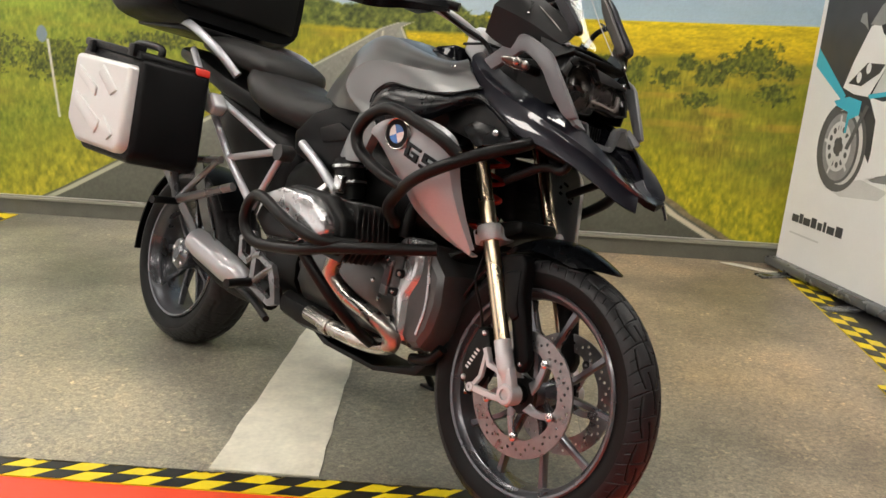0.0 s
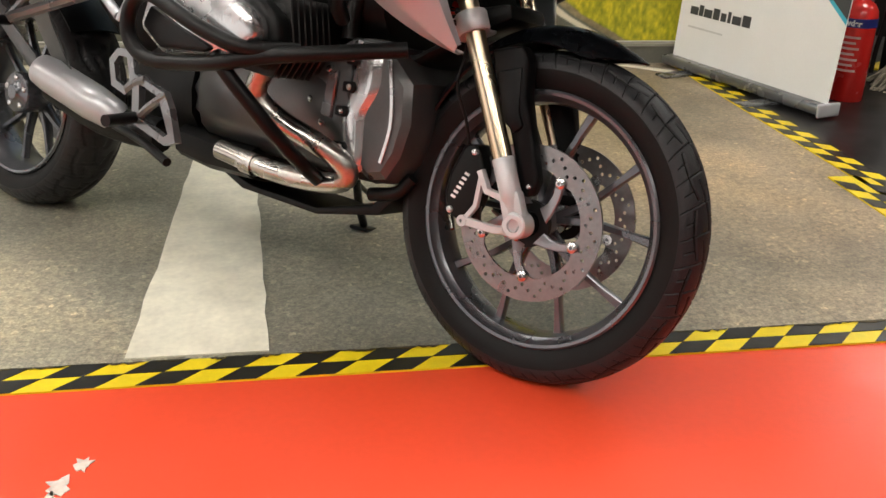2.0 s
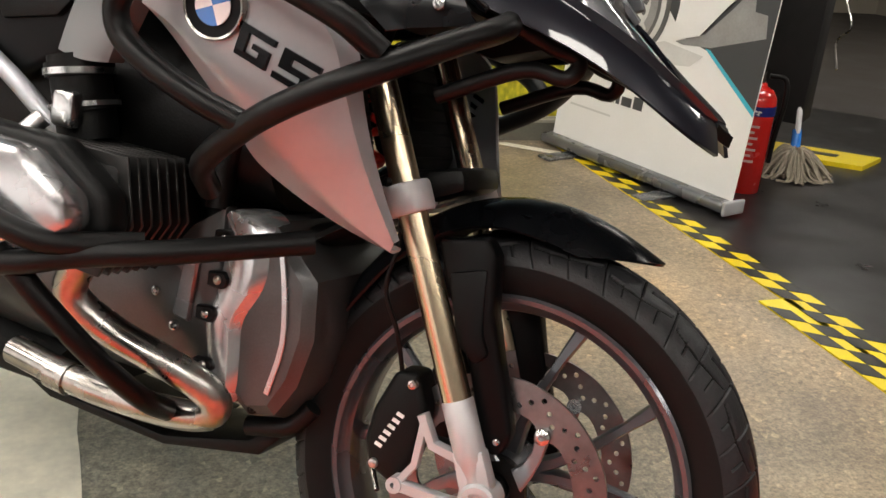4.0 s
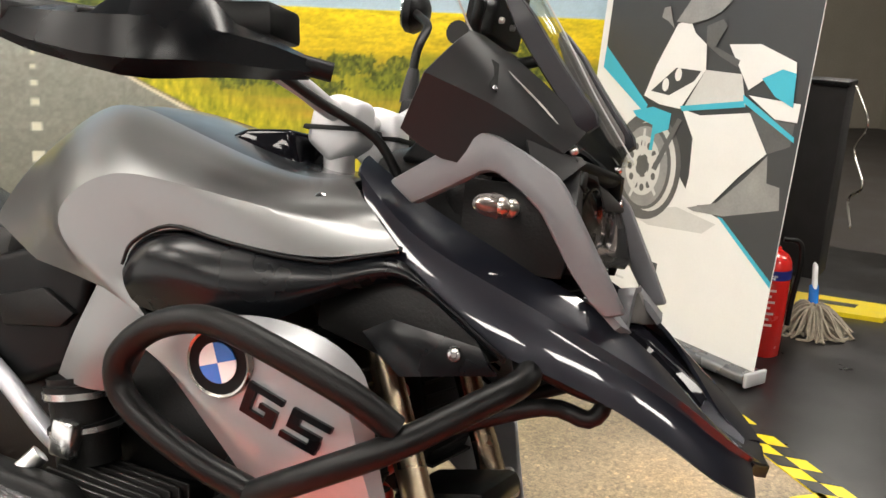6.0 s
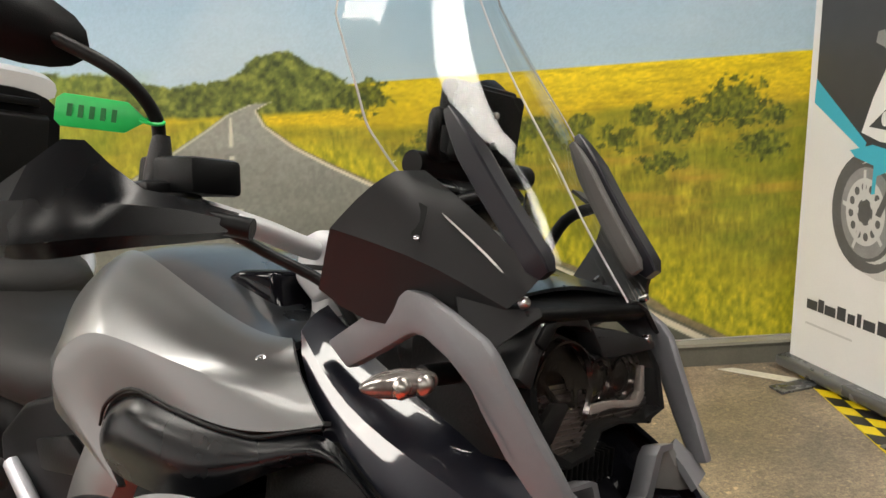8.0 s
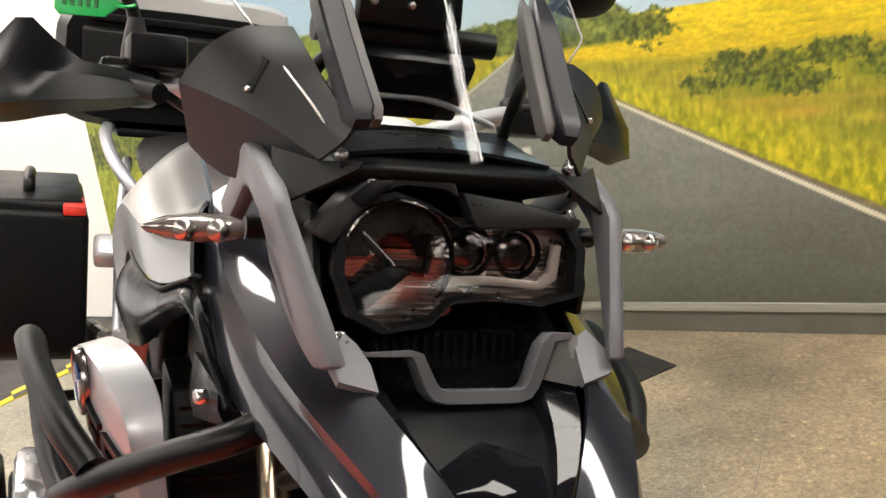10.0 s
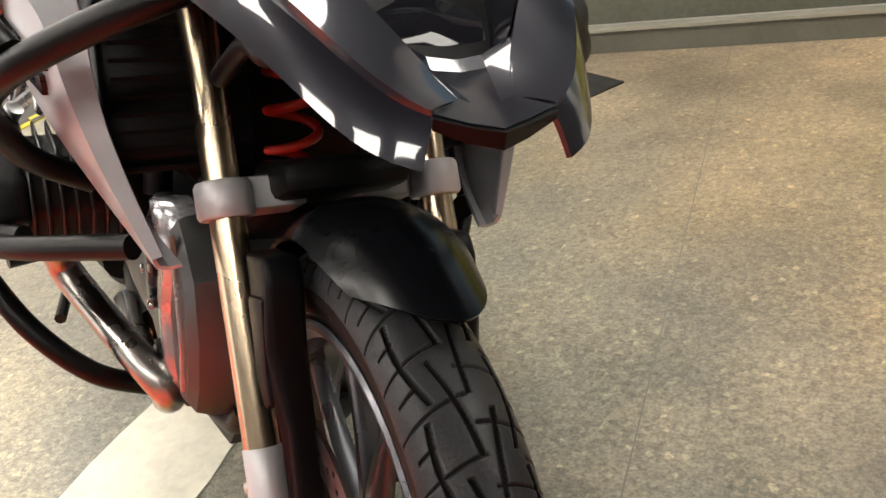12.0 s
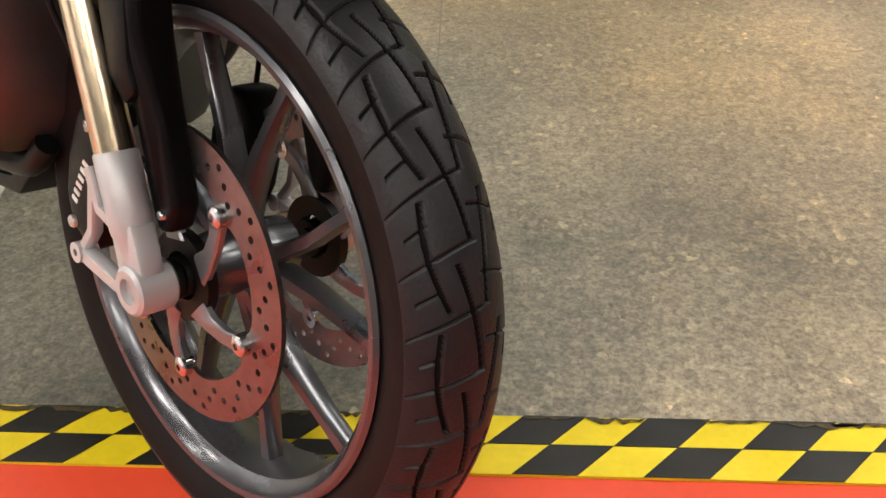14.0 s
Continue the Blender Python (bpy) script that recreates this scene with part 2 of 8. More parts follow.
def sheet(rows, thick=0.003, level=2, folds=()):
    """A curved panel through rows of points, smoothed and given a thickness; folds: (column, sharpness)."""
    bm = bmesh.new()
    grid = [[bm.verts.new(p) for p in row] for row in rows]
    for i in range(len(grid) - 1):
        for j in range(len(grid[0]) - 1):
            bm.faces.new((grid[i][j], grid[i + 1][j], grid[i + 1][j + 1], grid[i][j + 1]))
    bmesh.ops.recalc_face_normals(bm, faces=bm.faces)
    if folds:
        weight = bm.edges.layers.float.new("crease_edge")
        for j, w in folds:
            for a, b in zip(grid, grid[1:]):
                bm.edges.get((a[j], b[j]))[weight] = w
    me = bpy.data.meshes.new("sheet")
    bm.to_mesh(me)
    bm.free()
    ob = bpy.data.objects.new("tmp", me)
    scene.collection.objects.link(ob)
    if level:
        s = ob.modifiers.new("s", "SUBSURF")
        s.levels = s.render_levels = level
        s.boundary_smooth = "PRESERVE_CORNERS"
    so = ob.modifiers.new("t", "SOLIDIFY")
    so.thickness = thick
    so.offset = -1
    out = bpy.data.meshes.new_from_object(ob.evaluated_get(bpy.context.evaluated_depsgraph_get()))
    bpy.data.objects.remove(ob)
    bpy.data.meshes.remove(me)
    shade(out, 26 if folds else 40)
    return out


def strip(path, wide, deep, tip=1.0):
    """A flat bar of rectangular section with softened edges along a path."""
    rings = []
    p = [Vector(q) for q in path]
    for i, q in enumerate(p):
        d = (p[min(i + 1, len(p) - 1)] - p[max(i - 1, 0)]).normalized()
        u = Vector((0, 1, 0))
        w = d.cross(u).normalized()
        u = w.cross(d).normalized()
        k = min(1.0, tip + (1 - tip) * (len(p) - 1 - i) / 5)
        rings.append([q + w * (wide * a * k) + u * (deep * b * k) for a, b in ((-0.8, -1), (0.8, -1), (1, -0.7), (1, 0.7), (0.8, 1), (-0.8, 1), (-1, 0.7), (-1, -0.7))])
    return loft(rings, sharp=30)


def rail(ends, wide, deep):
    """A padded bar with soft edges that narrows and rounds off towards both ends."""
    p = [Vector(q) for q in curve_points(ends, 8)]
    rings, n = [], len(p) - 1
    for i, q in enumerate(p):
        d = (p[min(i + 1, n)] - p[max(i - 1, 0)]).normalized()
        w = d.cross(Vector((0, 1, 0))).normalized()
        u = w.cross(d).normalized()
        k = min(1.0, (i / n * 10 + 0.35)) ** 0.5 * min(1.0, ((n - i) / n * 3.5 + 0.12)) ** 0.5
        rings.append([q + w * (wide * a * k) + u * (deep * b * k) for a, b in ((-0.85, -1), (0.85, -1), (1, -0.8), (1, 0.8), (0.85, 1), (-0.85, 1), (-1, 0.8), (-1, -0.8))])
    return loft(rings, sharp=28)


def smooth_mesh(me, level=2):
    ob = bpy.data.objects.new("tmp", me)
    scene.collection.objects.link(ob)
    s = ob.modifiers.new("s", "SUBSURF")
    s.levels = s.render_levels = level
    out = bpy.data.meshes.new_from_object(ob.evaluated_get(bpy.context.evaluated_depsgraph_get()))
    bpy.data.objects.remove(ob)
    shade(out, 60)
    return out


def bolt(at, direction, r=0.006, h=0.004):
    """A dome-headed socket bolt."""
    d = Vector(direction).normalized()
    me = lathe([(0, h), (r * 0.35, h), (r * 0.4, h * 0.35), (r * 0.45, h), (r * 0.8, h * 0.85), (r, h * 0.4), (r, -h), (0, -h)], 14, "z")
    me.transform(Matrix.Translation(at) @ Vector((0, 0, 1)).rotation_difference(d).to_matrix().to_4x4())
    return me


def at(me, m):
    me = me.copy()
    me.transform(m)
    return me


def fbm(x, y, octaves=4, seed=0):
    """Smooth random values in 0..1 at arrays of places."""
    rng = np.random.RandomState(seed)
    table = rng.rand(256, 256)
    out, amp, total = np.zeros_like(x), 1.0, 0.0
    for o in range(octaves):
        xi, yi = np.floor(x).astype(int), np.floor(y).astype(int)
        fx, fy = x - xi, y - yi
        fx, fy = fx * fx * (3 - 2 * fx), fy * fy * (3 - 2 * fy)
        g = lambda a, b: table[a % 256, b % 256]
        v = (g(xi, yi) * (1 - fx) + g(xi + 1, yi) * fx) * (1 - fy) + (g(xi, yi + 1) * (1 - fx) + g(xi + 1, yi + 1) * fx) * fy
        out += amp * v
        total += amp
        amp *= 0.5
        x, y = x * 2.03 + 17.1, y * 2.03 + 5.7
    return out / total

# ---- the room ----


def wall_point(x, out, z):
    """A place on the printed wall: x along the world, out towards the room."""
    return (x, 2.80 - 0.06 * x - out, z)


def flat(name, pts, z, material, parent=None, thick=0.002):
    bm = bmesh.new()
    lo = [bm.verts.new((x, y, z - thick)) for x, y in pts]
    hi = [bm.verts.new((x, y, z)) for x, y in pts]
    n = len(pts)
    bm.faces.new(lo[::-1])
    bm.faces.new(hi)
    for i in range(n):
        bm.faces.new((lo[i], lo[(i + 1) % n], hi[(i + 1) % n], hi[i]))
    return part(name, bm, material, parent)


def asphalt_print():
    m = bpy.data.materials.new("printed_asphalt_vinyl")
    m.use_nodes = True
    nt = m.node_tree
    b = nt.nodes["Principled BSDF"]
    tc = nt.nodes.new("ShaderNodeTexCoord")

    def noise_node(scale, detail, rough=0.6):
        n = nt.nodes.new("ShaderNodeTexNoise")
        n.inputs["Scale"].default_value = scale
        n.inputs["Detail"].default_value = detail
        n.inputs["Roughness"].default_value = rough
        nt.links.new(tc.outputs["Object"], n.inputs["Vector"])
        return n

    def ramp(fac, stops):
        r = nt.nodes.new("ShaderNodeValToRGB")
        r.color_ramp.elements[0].position, r.color_ramp.elements[0].color = stops[0][0], (*stops[0][1], 1)
        r.color_ramp.elements[1].position, r.color_ramp.elements[1].color = stops[-1][0], (*stops[-1][1], 1)
        for pos, col in stops[1:-1]:
            e = r.color_ramp.elements.new(pos)
            e.color = (*col, 1)
        nt.links.new(fac, r.inputs[0])
        return r.outputs[0]

    def mix(kind, fac, a, c):
        n = nt.nodes.new("ShaderNodeMix")
        n.data_type, n.blend_type = "RGBA", kind
        n.inputs[0].default_value = fac if isinstance(fac, float) else 0.5
        if not isinstance(fac, float):
            nt.links.new(fac, n.inputs[0])
        nt.links.new(a, n.inputs[6])
        nt.links.new(c, n.inputs[7])
        return n.outputs[2]

    patches = ramp(noise_node(1.3, 4).outputs["Fac"], [(0.3, (0.19, 0.182, 0.165)), (0.5, (0.30, 0.278, 0.235)), (0.72, (0.44, 0.39, 0.31))])
    speck = nt.nodes.new("ShaderNodeTexVoronoi")
    speck.inputs["Scale"].default_value = 85
    nt.links.new(tc.outputs["Object"], speck.inputs["Vector"])
    stones = ramp(speck.outputs["Color"], [(0.0, (0.62, 0.62, 0.63)), (0.55, (0.95, 0.95, 0.94)), (0.85, (1.15, 1.12, 1.05)), (1.0, (2.1, 1.98, 1.7))])
    fine = ramp(noise_node(150, 4, 0.7).outputs["Fac"], [(0.33, (0.50, 0.50, 0.50)), (0.67, (1.55, 1.5, 1.42))])
    cluster = ramp(noise_node(5.5, 3).outputs["Fac"], [(0.38, (0.40, 0.40, 0.40)), (0.62, (1.0, 1.0, 1.0))])
    c = mix("MULTIPLY", cluster, patches, stones)
    c = mix("MULTIPLY", 0.75, c, fine)
    gaps = ramp(noise_node(62, 2, 0.5).outputs["Fac"], [(0.38, (0.70, 0.70, 0.71)), (0.52, (1.0, 1.0, 1.0)), (0.66, (1.24, 1.22, 1.16))])
    c = mix("MULTIPLY", 0.6, c, gaps)
    stain = ramp(noise_node(0.8, 5, 0.62).outputs["Fac"], [(0.36, (0.56, 0.58, 0.58)), (0.5, (0.96, 0.96, 0.95)), (0.66, (1.22, 1.15, 1.0))])
    c = mix("MULTIPLY", 1.0, c, stain)
    xyz = nt.nodes.new("ShaderNodeSeparateXYZ")
    nt.links.new(tc.outputs["Object"], xyz.inputs[0])
    reach = nt.nodes.new("ShaderNodeMath")
    reach.operation = "MULTIPLY_ADD"
    nt.links.new(xyz.outputs["Y"], reach.inputs[0])
    reach.inputs[1].default_value = 0.5
    nt.links.new(xyz.outputs["X"], reach.inputs[2])
    wobble = nt.nodes.new("ShaderNodeMath")
    wobble.operation = "ADD"
    nt.links.new(reach.outputs[0], wobble.inputs[0])
    nt.links.new(noise_node(1.7, 4).outputs["Fac"], wobble.inputs[1])
    brown = nt.nodes.new("ShaderNodeMapRange")
    brown.interpolation_type = "SMOOTHSTEP"
    brown.inputs["From Min"].default_value = 0.9
    brown.inputs["From Max"].default_value = 2.3
    nt.links.new(wobble.outputs[0], brown.inputs["Value"])
    c = mix("MULTIPLY", 1.0, c, ramp(brown.outputs[0], [(0.0, (0.97, 1.0, 0.98)), (0.5, (1.02, 0.98, 0.93)), (1.0, (1.16, 1.0, 0.84))]))
    nt.links.new(c, b.inputs["Base Color"])
    rr = nt.nodes.new("ShaderNodeMapRange")
    rr.inputs["To Min"].default_value = 0.32
    rr.inputs["To Max"].default_value = 0.5
    nt.links.new(noise_node(4, 3).outputs["Fac"], rr.inputs["Value"])
    nt.links.new(rr.outputs[0], b.inputs["Roughness"])
    bump = nt.nodes.new("ShaderNodeBump")
    bump.inputs["Strength"].default_value = 0.08
    bump.inputs["Distance"].default_value = 0.002
    nt.links.new(noise_node(25, 3).outputs["Fac"], bump.inputs["Height"])
    nt.links.new(bump.outputs[0], b.inputs["Normal"])
    return m


M_ASPHALT = asphalt_print()
M_REDFLOOR = mat("red_vinyl_floor", (0.76, 0.070, 0.026), 0.36, 0, 0, 0.06, grain=0.05, scale=2.0, fine=60)
M_BLACKFLOOR = mat("black_floor_paint", (0.010, 0.009, 0.009), 0.35, 0, 0, 0.3, grain=0.08, scale=3)
M_GREYFLOOR = mat("grey_floor_paint", (0.10, 0.10, 0.10), 0.5, 0, 0, 0.15, scale=2)
M_CARPET = mat("brown_floor", (0.050, 0.042, 0.036), 0.8, 0, 0, 0.25, scale=3)
M_STRIPE = mat("printed_white_line", (0.72, 0.69, 0.57), 0.42, 0, 0, 0.18, scale=14, fine=70)
M_YELLOW = mat("yellow_tape", (0.78, 0.60, 0.012), 0.4, 0, 0, 0.10, scale=18)
M_TAPEBLACK = mat("black_tape", (0.014, 0.013, 0.011), 0.4, 0, 0, 0.3, scale=18)
M_WALLPAINT = mat("cream_wall_paint", (0.80, 0.78, 0.74), 0.8, 0, 0, 0.06, grain=0.1, fine=80, scale=1.2)
M_CONCRETE = mat("beige_concrete", (0.30, 0.27, 0.22), 0.85, 0, 0, 0.15, grain=0.2, fine=60, scale=1.5)
M_CEILING = mat("dark_ceiling", (0.10, 0.10, 0.10), 0.85, 0, 0, 0.04)
M_SKIRT = mat("printed_skirting", (0.115, 0.112, 0.09), 0.45, 0, 0, 0.2, scale=9, fine=120)
M_SKIRT_TOP = mat("pale_skirting_edge", (0.27, 0.26, 0.21), 0.5, 0, 0, 0.15, scale=9)

floor = tagged(flat("floor", [(-2.4, 0.06), (1.86, 0.06), (1.86, 2.74), (-2.4, 2.99)], 0.0, M_ASPHALT, None, 0.05), "floor vinyl printed as worn brown-grey asphalt", "floor", kind="structure")
red_floor = tagged(flat("floor_red", [(-6.5, -1.75), (1.86, -1.75), (1.86, 0.06), (-6.5, 0.06)], 0.0, M_REDFLOOR, None, 0.05), "bright orange-red vinyl walkway floor", "floor", kind="structure")
grey_floor = tagged(flat("floor_grey", [(-6.5, -6.0), (1.86, -6.0), (1.86, -1.75), (-6.5, -1.75)], 0.0, M_GREYFLOOR, None, 0.05), "plain grey painted floor", "floor", kind="structure")
black_floor = tagged(flat("floor_black", [(1.86, -6.0), (8.0, -6.0), (8.0, -0.9), (1.86, 4.95)], 0.0, M_BLACKFLOOR, None, 0.05), "shiny black painted floor", "floor", kind="structure")
brown_floor = tagged(flat("floor_brown", [(8.0, -0.9), (8.0, 8.0), (1.86, 8.0), (1.86, 4.95)], -0.003, M_CARPET, None, 0.05), "dull brown floor beyond the stand", "floor", kind="structure")
left_floor = tagged(flat("floor_left", [(-6.5, 0.06), (-2.4, 0.06), (-2.4, 3.0), (-6.5, 3.25)], -0.003, M_BLACKFLOOR, None, 0.05), "dark floor past the stand", "floor", kind="structure")

# the printed line on the floor, with uneven edges
random.seed(3)
left_edge, right_edge = [], []
for i in range(31):
    t = i / 30
    y = 0.108 + t * (2.66 - 0.108)
    left_edge.append((-0.281 - 0.02 * t + random.uniform(-0.004, 0.004), y))
    right_edge.append((0.0 - 0.088 * min(1, t * 2.0) - 0.01 * t + random.uniform(-0.004, 0.004), y))
tagged(flat("road_line", left_edge + right_edge[::-1], 0.003, M_STRIPE, None, 0.004), "worn white road line printed on the floor", "floor marking", kind="structure")
tagged(flat("road_edge_line", [(1.52, 2.62), (1.58, 2.62), (1.79, 2.45), (1.74, 2.43)], 0.003, M_STRIPE, None, 0.004), "white edge line printed on the floor", "floor marking", kind="structure")


tagged(flat("floor_tile", [(0.325, 2.382), (0.122, 2.554), (0.018, 2.392), (0.220, 2.218)], 0.006, mat("dark_grey_board", (0.022, 0.022, 0.022), 0.5, 0, 0, 0.2, scale=10), None, 0.006), "small dark grey square board lying on the printed floor", "board")


tagged(flat("floor_seam", [(0.641, 2.723), (0.643, 2.723), (0.690, 0.09), (0.687, 0.09)], 0.0006, mat("seam_dirt", (0.2, 0.19, 0.165), 0.7), None, 0.001), "thin dirty seam between floor vinyl sheets", "seam", kind="structure")


def hazard_tape(name, start, end, width, rows, length, skew, label, shift=0.0):
    """Floor tape: yellow strip with black slanted blocks in rows."""
    a, b = Vector((*start, 0)), Vector((*end, 0))
    d = (b - a).normalized()
    s = Vector((-d.y, d.x, 0))
    total = (b - a).length
    m = Matrix(((d.x, s.x, 0, a.x), (d.y, s.y, 0, a.y), (0, 0, 1, 0), (0, 0, 0, 1)))
    root = tagged(flat(name, [(0, 0), (total, 0), (total, width), (0, width)], 0.004, M_YELLOW, None, 0.005), label, "floor tape", "hazard tapes")
    root.matrix_world = m
    h = width / rows
    block = None
    for r in range(rows):
        n = int(total / (2 * length)) + 1
        for i in range(n):
            x = (2 * i + (r % 2)) * length + shift + r * skew
            if x < 0 or x + length + skew > total:
                continue
            if block is None:
                o = flat("black_block", [(0, 0), (length, 0), (length + skew, h), (skew, h)], 0.0056, M_TAPEBLACK, root, 0.001)
                block = o
            else:
                o = new("black_block", block.data)
                o.parent = root
            o.location = (x, r * h, 0)
    return root


hazard_tape("hazard_tape", (-2.38, 0.0), (1.86, 0.0), 0.089, 2, 0.075, 0.046, "yellow and black chequered hazard tape along the red floor", 0.035)
hazard_tape("hazard_tape", (1.875, 0.091), (1.885, 2.60), 0.10, 2, 0.075, 0.035, "yellow and black chequered hazard tape beside the banner", 0.02)
hazard_tape("hazard_tape", (1.78, 0.091), (1.80, 1.00), 0.10, 2, 0.075, 0.035, "second strip of worn hazard tape beside the first", 0.05)
hazard_tape("hazard_tape", (-2.30, 0.091), (-2.30, 2.85), 0.10, 2, 0.075, 0.035, "hazard tape along the far edge of the stand")

# black print worn off along the tape's inner edge
M_GRIME = mat("worn_tape_print", (0.055, 0.040, 0.012), 0.55, 0, 0, 0.9, scale=60)
random.seed(12)
for gx in range(46):
    x0 = -2.25 + gx * 0.088 + random.uniform(-0.03, 0.03)
    long = random.uniform(0.035, 0.13)
    low, high = [], []
    for k in range(9):
        t = k / 8
        swell = math.sin(math.pi * t) ** 0.5
        high.append((x0 + long * t, 0.0886 - random.uniform(0.0, 0.004)))
        low.append((x0 + long * t, high[-1][1] - 0.0004 - swell * random.uniform(0.001, 0.010)))
    tagged(flat("worn_patch", low + high[::-1], 0.0066, M_GRIME, None, 0.0006), "thin dark scuff along the worn edge of the tape", "worn patch", "worn tape patches", "structure")

# scuffs in the red floor
M_SCUFF = mat("bare_scuff", (0.62, 0.55, 0.50), 0.6, 0, 0, 0.2, scale=30)
random.seed(8)
for cx, cy, r in ((-0.29, -0.232, 0.016), (-0.315, -0.285, 0.021), (-0.322, -0.325, 0.020), (-0.30, -0.37, 0.016), (-0.335, -0.42, 0.02)):
    pts = []
    for k in range(16):
        a = 2 * math.pi * k / 16
        rr = r * random.uniform(0.5, 1.25)
        pts.append((cx + rr * math.cos(a), cy + rr * 1.3 * math.sin(a)))
    tagged(flat("floor_scuff", pts, 0.0025, M_SCUFF, None, 0.002), "pale scuffed patch where red vinyl wore off", "scuff", "floor scuffs", "structure")

# ---- printed mural wall ----
MX0, MX1, MZ0, MZ1, STEP = -2.66, 1.905, 0.10, 2.40, 0.0062


def smooth_between(v, xs, ys):
    return np.interp(v, xs, ys)


def paint_mural():
    nx, nz = int((MX1 - MX0) / STEP) + 1, int((MZ1 - MZ0) / STEP) + 1
    x, z = np.meshgrid(np.linspace(MX0, MX1, nx), np.linspace(MZ0, MZ1, nz))
    col = np.zeros((*x.shape, 3))

    def lay(mask, rgb):
        m = np.clip(mask, 0, 1)[..., None]
        col[:] = col * (1 - m) + np.asarray(rgb, float) * m

    def step(v, width=0.006):
        return np.clip(v / width + 0.5, 0, 1)

    f = lambda s, o=4, k=0: fbm(x * s + 50, z * s + 50, o, k)
    wide = lambda sx, sz, o=4, k=0: fbm(x * sx + 50, z * sz + 50, o, k)
    grey = lambda v, a, b: np.asarray(a, float) + (np.asarray(b, float) - np.asarray(a, float)) * v[..., None]
    # sky
    up = np.clip((z - 1.15) / 1.3, 0, 1)
    col[:] = grey(up, (172, 196, 208), (120, 165, 205))
    cloud = np.clip((wide(1.1, 2.4, 5, 3) - 0.5) * 2.6, 0, 1)
    lay(cloud * 0.6, (206, 214, 216))
    # rape field to the horizon
    top = 1.172 + 0.006 * (f(3, 3, 5) - 0.5) - np.clip(0.35 - x, 0, 3) * 0.02
    tone = np.clip((z - 0.93) / 0.24, 0, 1)
    field = grey(tone, (196, 168, 30), (232, 206, 26)) * (0.86 + 0.28 * wide(60, 140, 3, 9))[..., None]
    field *= (1 - 0.16 * np.clip(wide(9, 60, 2, 4) - 0.45, 0, 1) * 2)[..., None]
    lay(step(top - z), field)
    # pale green field far left
    green = grey(f(7, 4, 12), (120, 146, 40), (170, 188, 62))
    lay(step(1.30 + 0.03 * np.sin(x * 2.1) - z, 0.01) * step(-1.05 - x, 0.25), green)
    # wood on the hill
    crown = 1.215 + 0.045 * np.sin(x * 5 + 1.2) + 0.09 * (f(7, 5, 21) - 0.5) + 0.03 * (f(40, 3, 25) - 0.5)
    crown = crown * np.clip((0.36 - x) / 0.35, 0, 1) ** 0.5 + 1.0 * (1 - np.clip((0.36 - x) / 0.35, 0, 1) ** 0.5)
    crown += 0.055 * np.exp(-((x + 0.06) / 0.12) ** 2) + 0.10 * np.exp(-((x + 0.75) / 0.3) ** 2)
    leaf = f(45, 4, 22)
    wood = grey(np.clip(leaf * 1.5 - 0.25, 0, 1), (48, 62, 24), (148, 156, 66))
    lay(step(crown - z, 0.012) * step(z - 1.09 - 0.03 * (f(9, 3, 23) - 0.5), 0.02) * step(0.36 - x, 0.05) * step(x + 1.9, 0.3), wood)
    # rough grass
    meadow_top = 1.0 + 0.03 * (f(5, 3, 31) - 0.5) + np.clip(0.2 - x, 0, 1.2) * 0.10
    blades = wide(120, 28, 3, 33)
    meadow = grey(blades, (104, 106, 24), (198, 180, 54))
    meadow = meadow * (0.8 + 0.4 * wide(14, 26, 3, 35))[..., None]
    lay(step(meadow_top - z, 0.03) * (0.25 + 0.75 * np.clip(wide(16, 40, 3, 36) * 1.7 - 0.2 + (0.98 - z) * 2, 0, 1)), meadow)
    patch = np.clip(wide(5, 16, 4, 81) * 2.4 - 0.75, 0, 1)
    lay(step(meadow_top - z, 0.04) * patch * 0.8, grey(wide(110, 36, 3, 82), (92, 104, 24), (158, 160, 40)))
    straw = np.clip(wide(4, 22, 4, 83) * 3.2 - 1.75, 0, 1)
    lay(step(meadow_top - z, 0.04) * step(z - 0.62, 0.1) * straw * 0.7, grey(wide(90, 26, 3, 84), (176, 132, 44), (214, 176, 70)))
    # greener pasture on the far side of the road
    lay(step(-0.75 - x, 0.5) * step(1.27 - z, 0.03) * (0.35 + 0.6 * wide(8, 14, 4, 38)), grey(np.clip(wide(70, 40, 4, 39) * 1.5 - 0.25, 0, 1), (86, 112, 26), (168, 178, 62)))
    # bushes
    bush = np.zeros_like(x)
    rng = np.random.RandomState(4)
    spots = [(0.24, 1.12, 0.13, 0.085), (0.62, 0.93, 0.20, 0.075), (0.86, 0.965, 0.12, 0.06), (0.52, 0.965, 0.08, 0.05), (1.62, 1.0, 0.14, 0.12), (1.48, 0.98, 0.07, 0.07), (1.28, 0.985, 0.07, 0.05), (1.76, 0.95, 0.06, 0.05), (1.05, 0.97, 0.06, 0.035),
             (0.42, 0.90, 0.10, 0.05), (0.74, 0.87, 0.13, 0.05), (1.0, 0.92, 0.10, 0.06), (1.18, 0.90, 0.08, 0.07), (1.40, 0.93, 0.09, 0.08), (1.34, 0.80, 0.12, 0.05), (1.70, 0.84, 0.12, 0.07), (-2.05, 0.86, 0.28, 0.14), (-1.75, 0.80, 0.16, 0.09), (-2.5, 0.9, 0.3, 0.14), (-2.9, 0.95, 0.35, 0.16), (-3.5, 0.95, 0.3, 0.14), (-1.5, 0.98, 0.3, 0.06)]
